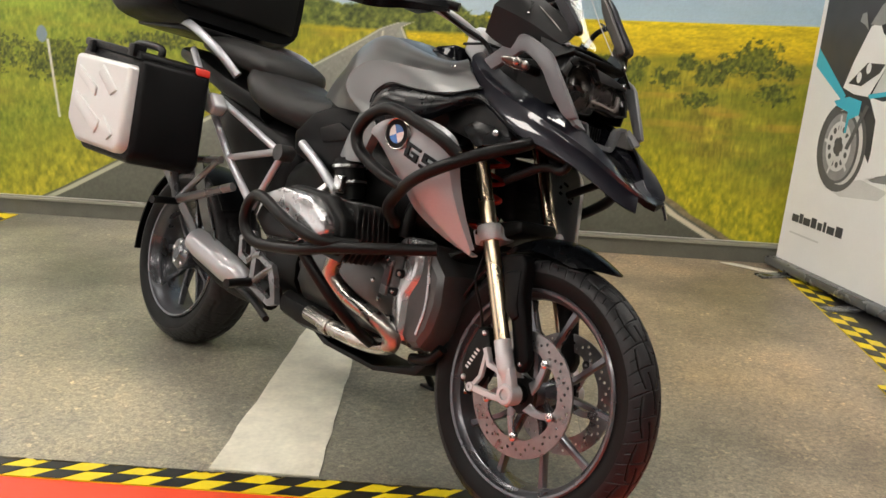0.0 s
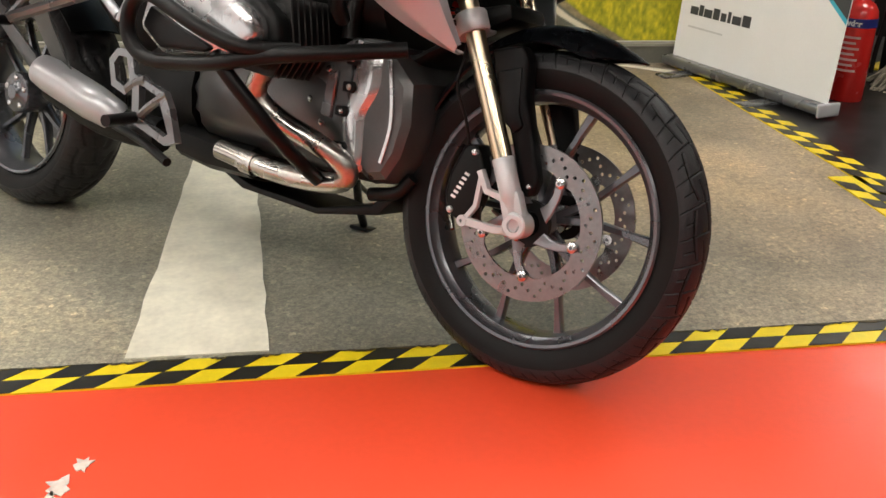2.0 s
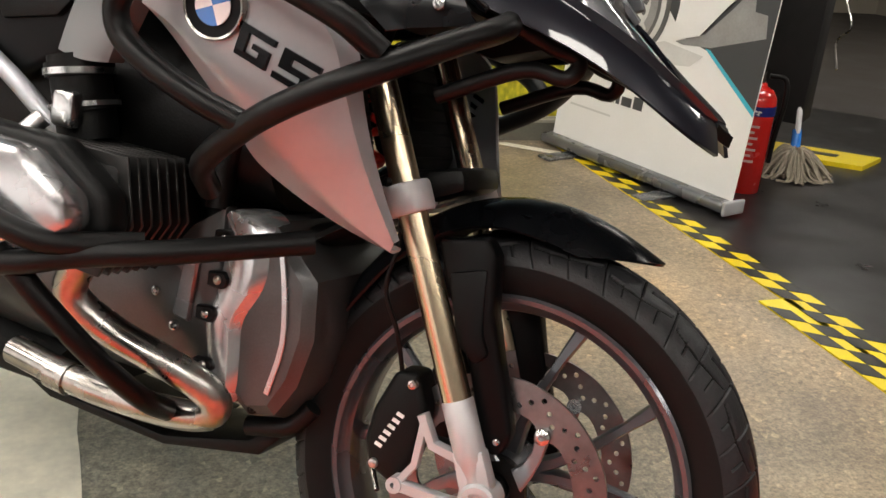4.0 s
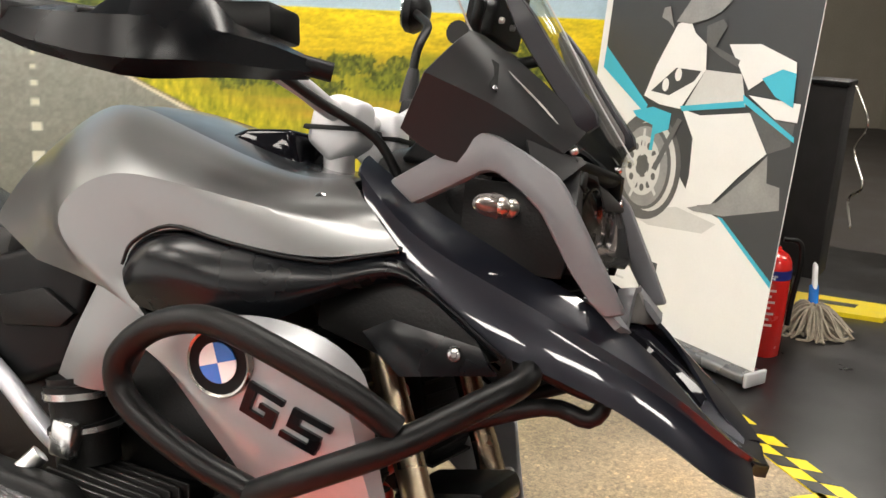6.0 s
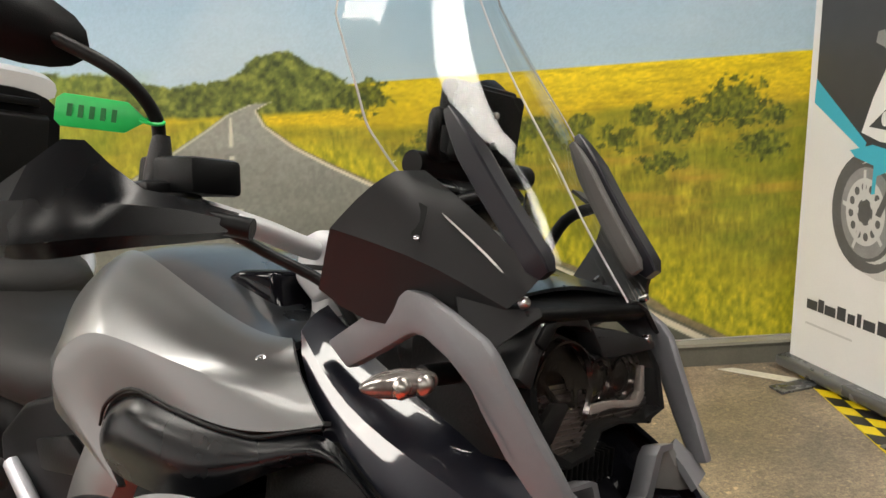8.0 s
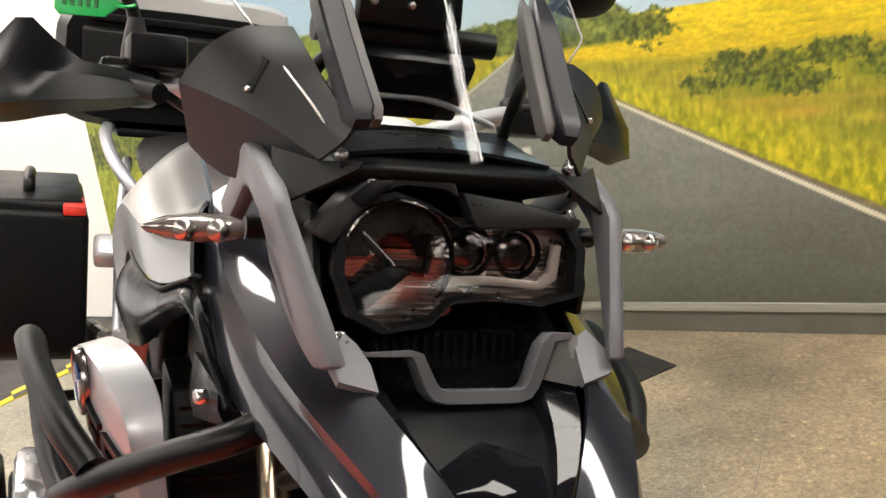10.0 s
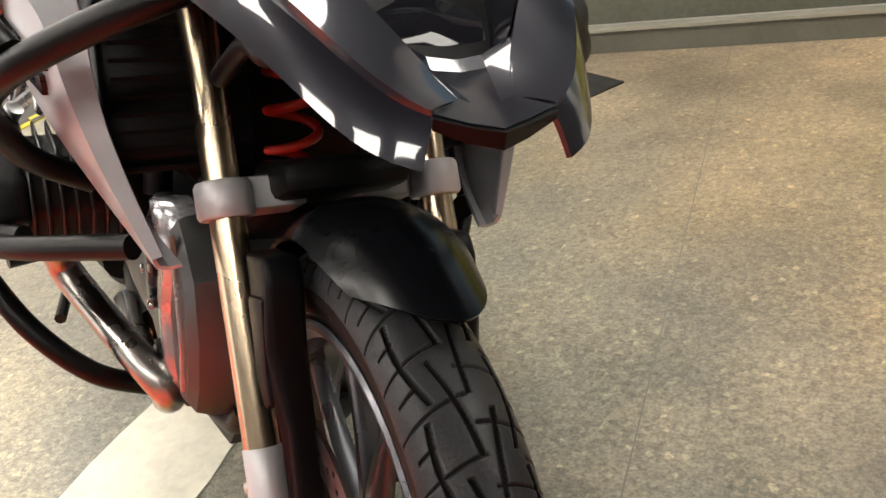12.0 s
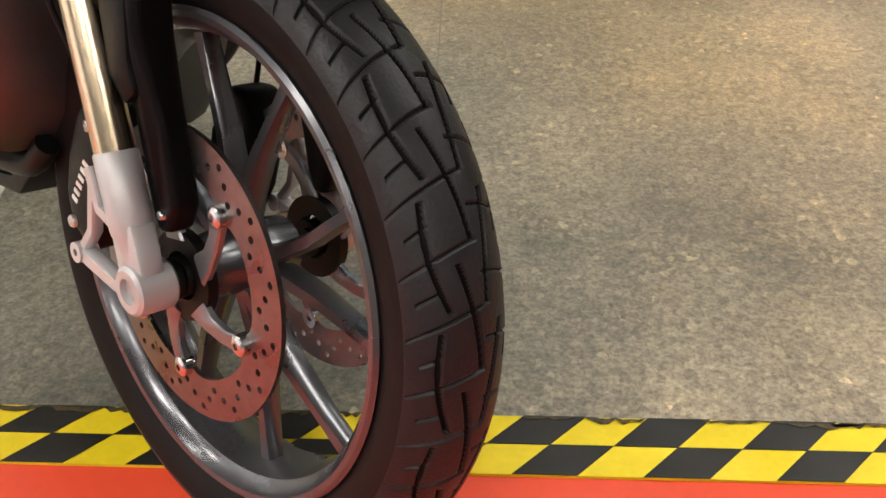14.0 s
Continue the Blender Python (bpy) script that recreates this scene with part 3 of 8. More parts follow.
    for bx, bz, bw, bh in spots:
        d = ((x - bx) / (bw * 0.85)) ** 2 + ((z - bz) / (bh * 0.8)) ** 2
        bush = np.maximum(bush, np.clip((1.15 - d + 2.6 * (f(55, 4, int(rng.randint(99))) - 0.55)) * 3, 0, 1))
    lay(bush * 0.88, grey(np.clip(wide(90, 60, 4, 41) * 1.9 - 0.45, 0, 1), (38, 52, 18), (128, 134, 40)))
    # green verge on both sides of the road
    zs = [0.0, 0.09, 0.161, 0.5, 0.81, 0.95, 1.043, 1.09, 1.125, 1.14]
    xl = smooth_between(z, zs, [-2.5, -2.22, -2.066, -1.40, -0.784, -0.52, -0.348, -0.27, -0.17, 0.02])
    zr = [0.0, 0.09, 0.216, 0.306, 0.412, 0.6, 0.783, 0.87, 0.952, 1.04, 1.10, 1.125, 1.14]
    xr = smooth_between(z, zr, [1.72, 1.50, 1.28, 1.16, 0.948, 0.60, 0.262, 0.105, -0.028, -0.13, -0.155, -0.10, 0.06])
    away = x - xr
    verge = np.clip(1.5 - away / (0.14 + 0.75 * np.clip(1.0 - z, 0, 1)), 0, 1) * step(0.97 - z + 0.05 * (f(9, 3, 51) - 0.5), 0.05)
    lush = grey(np.clip(wide(70, 34, 4, 52) * 1.6 - 0.3, 0, 1), (124, 130, 18), (214, 196, 40))
    lay(verge * step(away, 0.01), lush)
    tuft = np.clip(1.0 - away / (0.03 + 0.22 * np.clip(0.95 - z, 0, 1)), 0, 1)
    lay(step(1.09 - z, 0.02) * step(away, 0.01) * np.clip(tuft * 2.2 - 0.9 + 1.1 * (wide(50, 30, 4, 54) - 0.5), 0, 1), grey(wide(90, 40, 3, 53), (50, 70, 16), (136, 150, 40)))
    near = xl - x
    lay(step(near, 0.01) * step(1.08 - z, 0.03) * np.clip(1.1 - near / (0.25 + 0.9 * np.clip(1.05 - z, 0, 1)), 0, 1), grey(np.clip(wide(50, 30, 4, 57) * 1.6 - 0.3, 0, 1), (118, 122, 26), (204, 190, 52)))
    # gritty edge, road, painted lines
    scale = np.clip(1.12 - z, 0.02, 1.1)
    edge = step(away + 0.012 * (f(40, 3, 61) - 0.5), 0.008) * step(0.055 * scale + 0.02 * (f(30, 3, 62) - 0.5) * scale - (away - 0.05 * scale), 0.01)
    lay(edge * step(1.12 - z, 0.02), grey(f(60, 3, 63), (96, 86, 62), (160, 146, 112)))
    road = step(x - xl, 0.008) * step(xr + 0.05 * scale - x, 0.008) * step(1.125 - z, 0.01)
    grit = f(80, 3, 64)
    asphalt = grey(np.clip((z - 0.1) / 0.9, 0, 1), (88, 89, 77), (150, 152, 143)) * (0.86 + 0.2 * grit + 0.12 * (wide(3, 14, 4, 65) - 0.5))[..., None]
    lay(road, asphalt)
    width = 0.010 + 0.042 * scale
    lay(road * step(width / 2 - np.abs(x - xr), 0.006), (214, 206, 184))
    lay(road * step(width / 2 - np.abs(x - xl - width), 0.006) * 0.85, (196, 196, 170))
    mid = -0.265 + 0.10 * np.clip(z - 0.95, 0, 1)
    dash = np.zeros_like(x)
    for a, b in ((0.10, 0.30), (0.40, 0.475), (0.585, 0.625), (0.70, 0.73), (0.79, 0.815), (0.86, 0.88), (0.92, 0.935), (0.97, 1.08)):
        dash = np.maximum(dash, step(z - a) * step(b - z))
    lay(dash * step((0.006 + 0.075 * scale) / 2 - np.abs(x - mid), 0.006) * road, (204, 202, 184))
    # verge post with a sign
    lay(step(0.007 - np.abs(x + 2.10 - 0.10 * (0.99 - z))) * step(0.97 - z) * step(z - 0.55), (206, 206, 196))
    lay(step(1 - ((x + 2.13) / 0.03) ** 2 - ((z - 0.995) / 0.045) ** 2, 0.2), (120, 140, 150))
    col *= (0.97 + 0.06 * f(160, 2, 71))[..., None]
    lin = np.clip(col / 255.0, 0, 1)
    lin = np.where(lin <= 0.04045, lin / 12.92, ((lin + 0.055) / 1.055) ** 2.4)
    return nx, nz, x, z, lin


def build_mural():
    nx, nz, x, z, lin = paint_mural()
    co = np.stack([x, 2.80 - 0.06 * x - 0.004, z], -1).reshape(-1, 3)
    idx = np.arange(nx * nz).reshape(nz, nx)
    quads = np.stack([idx[:-1, :-1], idx[:-1, 1:], idx[1:, 1:], idx[1:, :-1]], -1).reshape(-1, 4)
    me = bpy.data.meshes.new("mural")
    me.vertices.add(len(co))
    me.vertices.foreach_set("co", co.ravel())
    me.loops.add(quads.size)
    me.loops.foreach_set("vertex_index", quads.ravel().astype(np.int32))
    me.polygons.add(len(quads))
    me.polygons.foreach_set("loop_start", np.arange(0, quads.size, 4, dtype=np.int32))
    me.update(calc_edges=True)
    layer = me.color_attributes.new("print", "FLOAT_COLOR", "POINT")
    layer.data.foreach_set("color", np.concatenate([lin.reshape(-1, 3), np.ones((len(co), 1))], 1).ravel())
    m = mat("mural_print", (1, 1, 1), 0.48, 0, 0, 0.05, grain=0.03, fine=90, scale=3)
    nt = m.node_tree
    attr = nt.nodes.new("ShaderNodeAttribute")
    attr.attribute_name = "print"
    scaled = [n for n in nt.nodes if n.type == "VECT_MATH"][0]
    nt.links.new(attr.outputs["Color"], scaled.inputs[0])
    me.materials.append(m)
    return tagged(new("mural", me), "wall print of a country road between yellow rape fields under blue sky", "mural", kind="structure")


build_mural()


def wall_block(name, x0, x1, z0, z1, depth, material, label, front=0.0):
    bm = bmesh.new()
    v = []
    for z in (z0, z1):
        for x, o in ((x0, front), (x1, front), (x1, -depth), (x0, -depth)):
            v.append(bm.verts.new(wall_point(x, o, z)))
    for f4 in ((0, 1, 2, 3), (4, 5, 6, 7), (0, 1, 5, 4), (1, 2, 6, 5), (2, 3, 7, 6), (3, 0, 4, 7)):
        bm.faces.new([v[i] for i in f4])
    return tagged(part(name, bm, material, None), label, "wall", kind="structure")


wall_block("wall_north", -6.5, 1.92, 0.0, 3.2, 0.15, M_WALLPAINT, "cream wall behind the mural")
wall_block("skirting", -2.66, 1.86, 0.0, 0.082, 0.0, M_SKIRT, "low ledge covered with road print", 0.045)
wall_block("skirting_edge", -2.66, 1.86, 0.082, 0.094, 0.0, M_SKIRT_TOP, "pale top edge of the low ledge", 0.055)


def room_wall(name, x0, x1, y0, y1, z0, z1, material, label):
    return tagged(part(name, box(x0, x1, y0, y1, z0, z1, 0), material, None), label, "wall", kind="structure")


room_wall("wall_east", 8.0, 8.2, -6.0, 8.0, 0, 3.2, M_CONCRETE, "bare beige concrete wall")
room_wall("wall_far", 1.86, 8.0, 7.6, 7.8, 0, 3.2, M_CONCRETE, "bare beige concrete wall across the hall")
room_wall("wall_return", 1.86, 1.92, 2.85, 7.6, 0, 3.2, M_CONCRETE, "concrete end of the partition wall")
room_wall("wall_south", -6.7, 8.2, -6.2, -6.0, 0, 3.2, mat("pale_grey_wall_paint", (0.38, 0.38, 0.37), 0.8, 0, 0, 0.1, scale=1.5), "plain pale grey wall behind the walkway")
room_wall("wall_west_low", -6.7, -6.5, -6.0, 3.6, 0, 0.45, M_WALLPAINT, "low cream wall under the shop window")
room_wall("wall_west_top", -6.7, -6.5, -6.0, 3.6, 2.7, 3.2, M_WALLPAINT, "cream wall above the shop window")
ceiling = tagged(part("ceiling", box(-6.7, 8.2, -6.2, 8.0, 3.2, 3.35, 0), M_CEILING, None), "plain dark grey ceiling", "ceiling", kind="structure")

# shop window in the west wall, with bright daylight behind
M_DAY = emitter("bright_overcast_daylight", (1.0, 0.98, 0.95), 1.1)
tagged(part("backdrop", box(-7.6, -7.5, -6.5, 4.5, 0.0, 3.2, 0), M_DAY, None), "bright daylight outside the shop window", "sky", kind="structure")
window = tagged(new("window_1"), "wide shop window with pale frame", "window", kind="structure")
for y in (-5.95, -3.6, -1.2, 1.2, 3.4):
    part("window_frame", box(-6.66, -6.56, y, y + 0.06, 0.45, 2.7, 0.004), M_WHITE, window)

# ceiling lights
M_TUBE = emitter("lit_diffuser", (1.0, 0.95, 0.87), 18.0)
lamp_body = thing("ceiling_light", "flat lit ceiling light panel in white frame", "ceiling light", Matrix.Translation((0.7, 0.72, 3.2)), "ceiling lights")
part("frame", box(-0.64, 0.64, -0.34, 0.34, -0.05, 0, 0.006), M_WHITE, lamp_body)
for i in range(4):
    part("diffuser", box(-0.615 + i * 0.31, -0.315 + i * 0.31, -0.30, 0.30, -0.060, -0.045, 0.003), M_TUBE, lamp_body, "lit white diffuser")
for lx, ly in ((-1.6, -1.2), (-1.6, 0.9), (2.6, 1.0), (0.4, -3.2), (-1.6, -3.2), (2.6, -3.2), (-3.6, 2.2), (-3.8, 0.6), (-3.8, -1.2), (5.2, 0.5), (5.0, 4.5)):
    copy_thing(lamp_body, Matrix.Translation((lx, ly, 3.2)))

# ---- the motorcycle; x ahead from the front tyre's contact, y to its left, z up along its lean ----
YAW, LEAN = radians(-42.0), radians(14.0)
ahead = Vector((math.cos(YAW), math.sin(YAW), 0))
flank = Vector((-math.sin(YAW), math.cos(YAW), 0))
bike_left = flank * math.cos(LEAN) - Vector((0, 0, 1)) * math.sin(LEAN)
bike_up = flank * math.sin(LEAN) + Vector((0, 0, 1)) * math.cos(LEAN)
BIKE = Matrix((ahead, bike_left, bike_up)).transposed().to_4x4()
BIKE.translation = (0.4967, -0.0276, 0.0)
bike = thing("motorcycle", "silver and black adventure motorcycle leaning on its side stand", "motorcycle", BIKE)


FW, RW = (-0.006, -0.014, 0.307), (-1.600, -0.005, 0.305)


def tyre_mesh(R, r_bead, half, seg, cross, grooves, deep_crown):
    """A tyre: rounded sidewalls and a crown with grooves cut into it."""
    prof = []
    edge = R - deep_crown
    for r, y in ((r_bead, 0.72), (r_bead + 0.004, 0.78), (r_bead + 0.45 * (edge - r_bead), 0.92), (r_bead + 0.75 * (edge - r_bead), 0.985), (edge - 0.002, 0.998)):
        prof.append((r, -half * y, 9.0))
    for i in range(cross + 1):
        v = -1 + 2 * i / cross
        prof.append((R - deep_crown * (1 - math.cos(v * 1.42)) / (1 - math.cos(1.42)), half * math.sin(v * 1.42) / math.sin(1.42), v))
    prof += [(r, -y, 9.0) for r, y, v in prof[4::-1]]
    r, y, v = (np.array(q) for q in zip(*prof))
    n = len(prof)
    a = 2 * math.pi * np.arange(seg) / seg
    depth = np.where(np.abs(v)[None, :] <= 1, grooves(a[:, None] * R + 0 * v[None, :], v[None, :] + 0 * a[:, None], 2 * math.pi * R), 0.0)
    rr = r[None, :] - depth
    co = np.stack([rr * np.cos(a)[:, None], np.repeat(y[None, :], seg, 0), rr * np.sin(a)[:, None]], -1).reshape(-1, 3)
    k, i = np.meshgrid(np.arange(seg), np.arange(n - 1), indexing="ij")
    l = (k + 1) % seg
    quads = np.stack([k * n + i, k * n + i + 1, l * n + i + 1, l * n + i], -1).reshape(-1, 4)
    me = bpy.data.meshes.new("tyre")
    me.vertices.add(len(co))
    me.vertices.foreach_set("co", co.ravel())
    me.loops.add(quads.size)
    me.loops.foreach_set("vertex_index", quads.ravel().astype(np.int32))
    me.polygons.add(len(quads))
    me.polygons.foreach_set("loop_start", np.arange(0, quads.size, 4, dtype=np.int32))
    me.update(calc_edges=True)
    me.flip_normals()
    shade(me, 180)
    # faces deep in a groove take slot 1, the colour with painted shade
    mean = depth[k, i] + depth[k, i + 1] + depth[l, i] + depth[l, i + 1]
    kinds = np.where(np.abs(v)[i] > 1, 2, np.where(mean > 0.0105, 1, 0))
    return me, kinds.ravel().astype(np.int32)


def road_grooves(u, v, around):
    """Depth of the tread at u metres round and v across: long bent channels, fine cross cuts and shoulder slots."""
    p = around / 38.0
    cut = lambda d, w: np.clip((w - np.abs(d)) / 0.0018 + 0.5, 0, 1)
    wrap = lambda q: (q - np.round(q)) * p
    depth = np.zeros_like(u)
    half_width = 0.056
    for side, lag in ((-1, 0.0), (1, 0.5)):
        w = v * side
        on = (w > -0.04) & (w < 0.98)
        # cross cuts sweeping back towards the shoulder
        sweep = u / p + lag + 0.45 * np.clip(w, 0, 1) ** 1.5
        depth = np.maximum(depth, 0.0032 * cut(wrap(sweep), 0.0013) * on * (w > -0.02) * (w < 0.97))
        # shoulder slots between the cuts
        depth = np.maximum(depth, 0.0035 * cut(wrap(sweep + 0.5), 0.0014) * (w > 0.50) * (w < 0.80))
        # long bent channels, one for two cuts
        for shift, w0, w1, bend in ((0.0, 0.40, 0.52, 0.10), (1.0, 0.05, 0.26, 0.03)):
            t = np.mod(u / (2 * p) + lag + shift / 2, 1.0) * 2.0
            s = t / 1.72
            centre = w0 + (w1 - w0) * s - bend * np.sin(math.pi * np.clip(s, 0, 1)) * (1 if w0 < 0.2 else -1.0)
            depth = np.maximum(depth, 0.0055 * cut((w - centre) * half_width, 0.0018) * (s < 1.0))
    return depth


def wheel(name, centre, R, half, r_rim, spokes, label):
    c = Vector(centre)
    T = Matrix.Translation(c)
    w = half * 1.04
    rim = lathe([(r_rim, -w * 0.80), (r_rim - 0.004, -w * 0.86), (r_rim - 0.010, -w * 0.84), (r_rim - 0.014, -w * 0.66), (r_rim - 0.022, -w * 0.56), (r_rim - 0.026, -w * 0.25), (r_rim - 0.026, w * 0.25), (r_rim - 0.022, w * 0.56),
                 (r_rim - 0.014, w * 0.66), (r_rim - 0.010, w * 0.84), (r_rim - 0.004, w * 0.86), (r_rim, w * 0.80), (r_rim - 0.006, w * 0.5), (r_rim - 0.012, 0), (r_rim - 0.006, -w * 0.5)], 120, closed=True)
    root = part(name, at(rim, T), M_RIM, bike, label)
    fine = half < 0.06
    me, deep = tyre_mesh(R, r_rim - 0.004, half, 2400 if fine else 480, 200 if fine else 40, road_grooves, 0.036 if fine else 0.046)
    tyre = part("tyre", at(me, T), M_RUBBER, root, "black rubber tyre with grooved tread")
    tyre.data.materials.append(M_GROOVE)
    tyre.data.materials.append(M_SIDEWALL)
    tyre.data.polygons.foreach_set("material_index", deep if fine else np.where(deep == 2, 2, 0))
    hub = lathe([(0.0, -0.055), (0.022, -0.055), (0.030, -0.050), (0.034, -0.02), (0.030, 0.0), (0.034, 0.02), (0.030, 0.05), (0.022, 0.055), (0.0, 0.055)], 32)
    part("hub", at(hub, T), M_RIM, root)
    for k in range(spokes):
        a = 2 * math.pi * k / spokes + 0.35
        for s in (-1, 1):
            b = a + s * math.pi / spokes * 0.52
            rings = []
            for t in (0.0, 0.25, 0.5, 0.75, 1.0):
                r = 0.026 + (r_rim - 0.024 - 0.026) * t
                ang = a + s * 0.10 + (b - a - s * 0.10) * min(1, t * 1.1)
                wid = 0.009 - 0.0035 * t + 0.004 * (t > 0.95)
                dep = 0.015 - 0.006 * t
                p = Vector((math.cos(ang), 0, math.sin(ang))) * r
                q = Vector((-math.sin(ang), 0, math.cos(ang)))
                rings.append([p + q * (wid * cx) + Vector((0, dep * cy, 0)) for cx, cy in ((-0.7, -1), (0.7, -1), (1, -0.6), (1, 0.6), (0.7, 1), (-0.7, 1), (-1, 0.6), (-1, -0.6))])
            part("spoke", at(loft(rings), T), M_RIM, root)
    return root


front_wheel = wheel("front_wheel", FW, 0.313, 0.0520, 0.241, 5, "grey cast front wheel")
rear_wheel = wheel("rear_wheel", RW, 0.308, 0.084, 0.222, 5, "grey cast rear wheel")


def disc_mesh(r_out, r_in, thick, lobes, holes):
    """A brake disc with drilled holes and a scalloped inner edge."""
    bm = bmesh.new()

    def ring(pts):
        vs = [bm.verts.new((x, 0, z)) for x, z in pts]
        return [bm.edges.new((vs[i], vs[(i + 1) % len(vs)])) for i in range(len(vs))]

    edges = ring([(r_out * math.cos(2 * math.pi * k / 96), r_out * math.sin(2 * math.pi * k / 96)) for k in range(96)])
    edges += ring([((r_in - 0.010 * max(0, math.cos(lobes * 2 * math.pi * k / 80)) ** 4) * math.cos(2 * math.pi * k / 80), (r_in - 0.010 * max(0, math.cos(lobes * 2 * math.pi * k / 80)) ** 4) * math.sin(2 * math.pi * k / 80)) for k in range(80)])
    for k in range(holes):
        a = 2 * math.pi * k / holes
        r = (r_out - r_in) * (0.26, 0.5, 0.74, 0.5)[k % 4] + r_in
        edges += ring([(r * math.cos(a) + 0.0036 * math.cos(2 * math.pi * j / 8), r * math.sin(a) + 0.0036 * math.sin(2 * math.pi * j / 8)) for j in range(8)])
    bmesh.ops.triangle_fill(bm, edges=edges, use_beauty=True)
    face = list(bm.faces)
    out = bmesh.ops.extrude_face_region(bm, geom=face)
    for v in [g for g in out["geom"] if isinstance(g, bmesh.types.BMVert)]:
        v.co.y += thick
    me = bpy.data.meshes.new("disc")
    bmesh.ops.recalc_face_normals(bm, faces=bm.faces)
    bm.to_mesh(me)
    bm.free()
    shade(me, 30)
    return me


def brake_disc(centre, y, R, label, first=-13.4):
    """A floating disc: drilled ring, flat cast carrier arms and steel buttons."""
    T = Matrix.Translation((centre[0], y, centre[2] - 0.002))
    d = part("brake_disc", at(disc_mesh(R, R * 0.715, 0.005, 5, 60), T @ Matrix.Rotation(-radians(first), 4, "Y")), M_DISC, bike, label)
    s = -1 if y < 0 else 1
    q = R * 0.677
    part("disc_carrier", at(lathe([(0.024, -0.004), (0.044, -0.004), (0.044, 0.007), (0.038, 0.010), (0.024, 0.010)], 32, closed=True), T), M_DARK, d, "black disc carrier")
    for k in range(5):
        a = 2 * math.pi * k / 5 + radians(first)
        rings = []
        for t, wide in ((0.0, 0.015), (0.3, 0.010), (0.65, 0.0085), (1.0, 0.010)):
            r = 0.036 + (q - 0.036) * t
            b = a - 0.42 * (1 - t)
            p, n = Vector((math.cos(b), 0, math.sin(b))) * r, Vector((-math.sin(b), 0, math.cos(b)))
            rings.append([p + n * (wide * i) + Vector((0, 0.0045 * j + s * 0.002, 0)) for i, j in ((-0.8, -1), (0.8, -1), (1, -0.6), (1, 0.6), (0.8, 1), (-0.8, 1), (-1, 0.6), (-1, -0.6))])
        part("carrier_arm", at(loft(rings), T), M_ARM, d, "grey cast carrier arm")
        c = (q * math.cos(a), 0, q * math.sin(a))
        part("button", at(lathe([(0.0035, s * 0.010), (0.006, s * 0.010), (0.010, s * 0.0075), (0.0105, s * 0.004), (0.0105, -s * 0.004), (0.0035, -s * 0.004)], 18, centre=c, closed=True), T), M_BOLT, d, "steel disc button")


brake_disc(FW, -0.078, 0.145, "drilled steel front brake disc")
brake_disc(FW, 0.078, 0.145, "drilled steel front brake disc")
brake_disc(RW, 0.06, 0.128, "drilled steel rear brake disc")

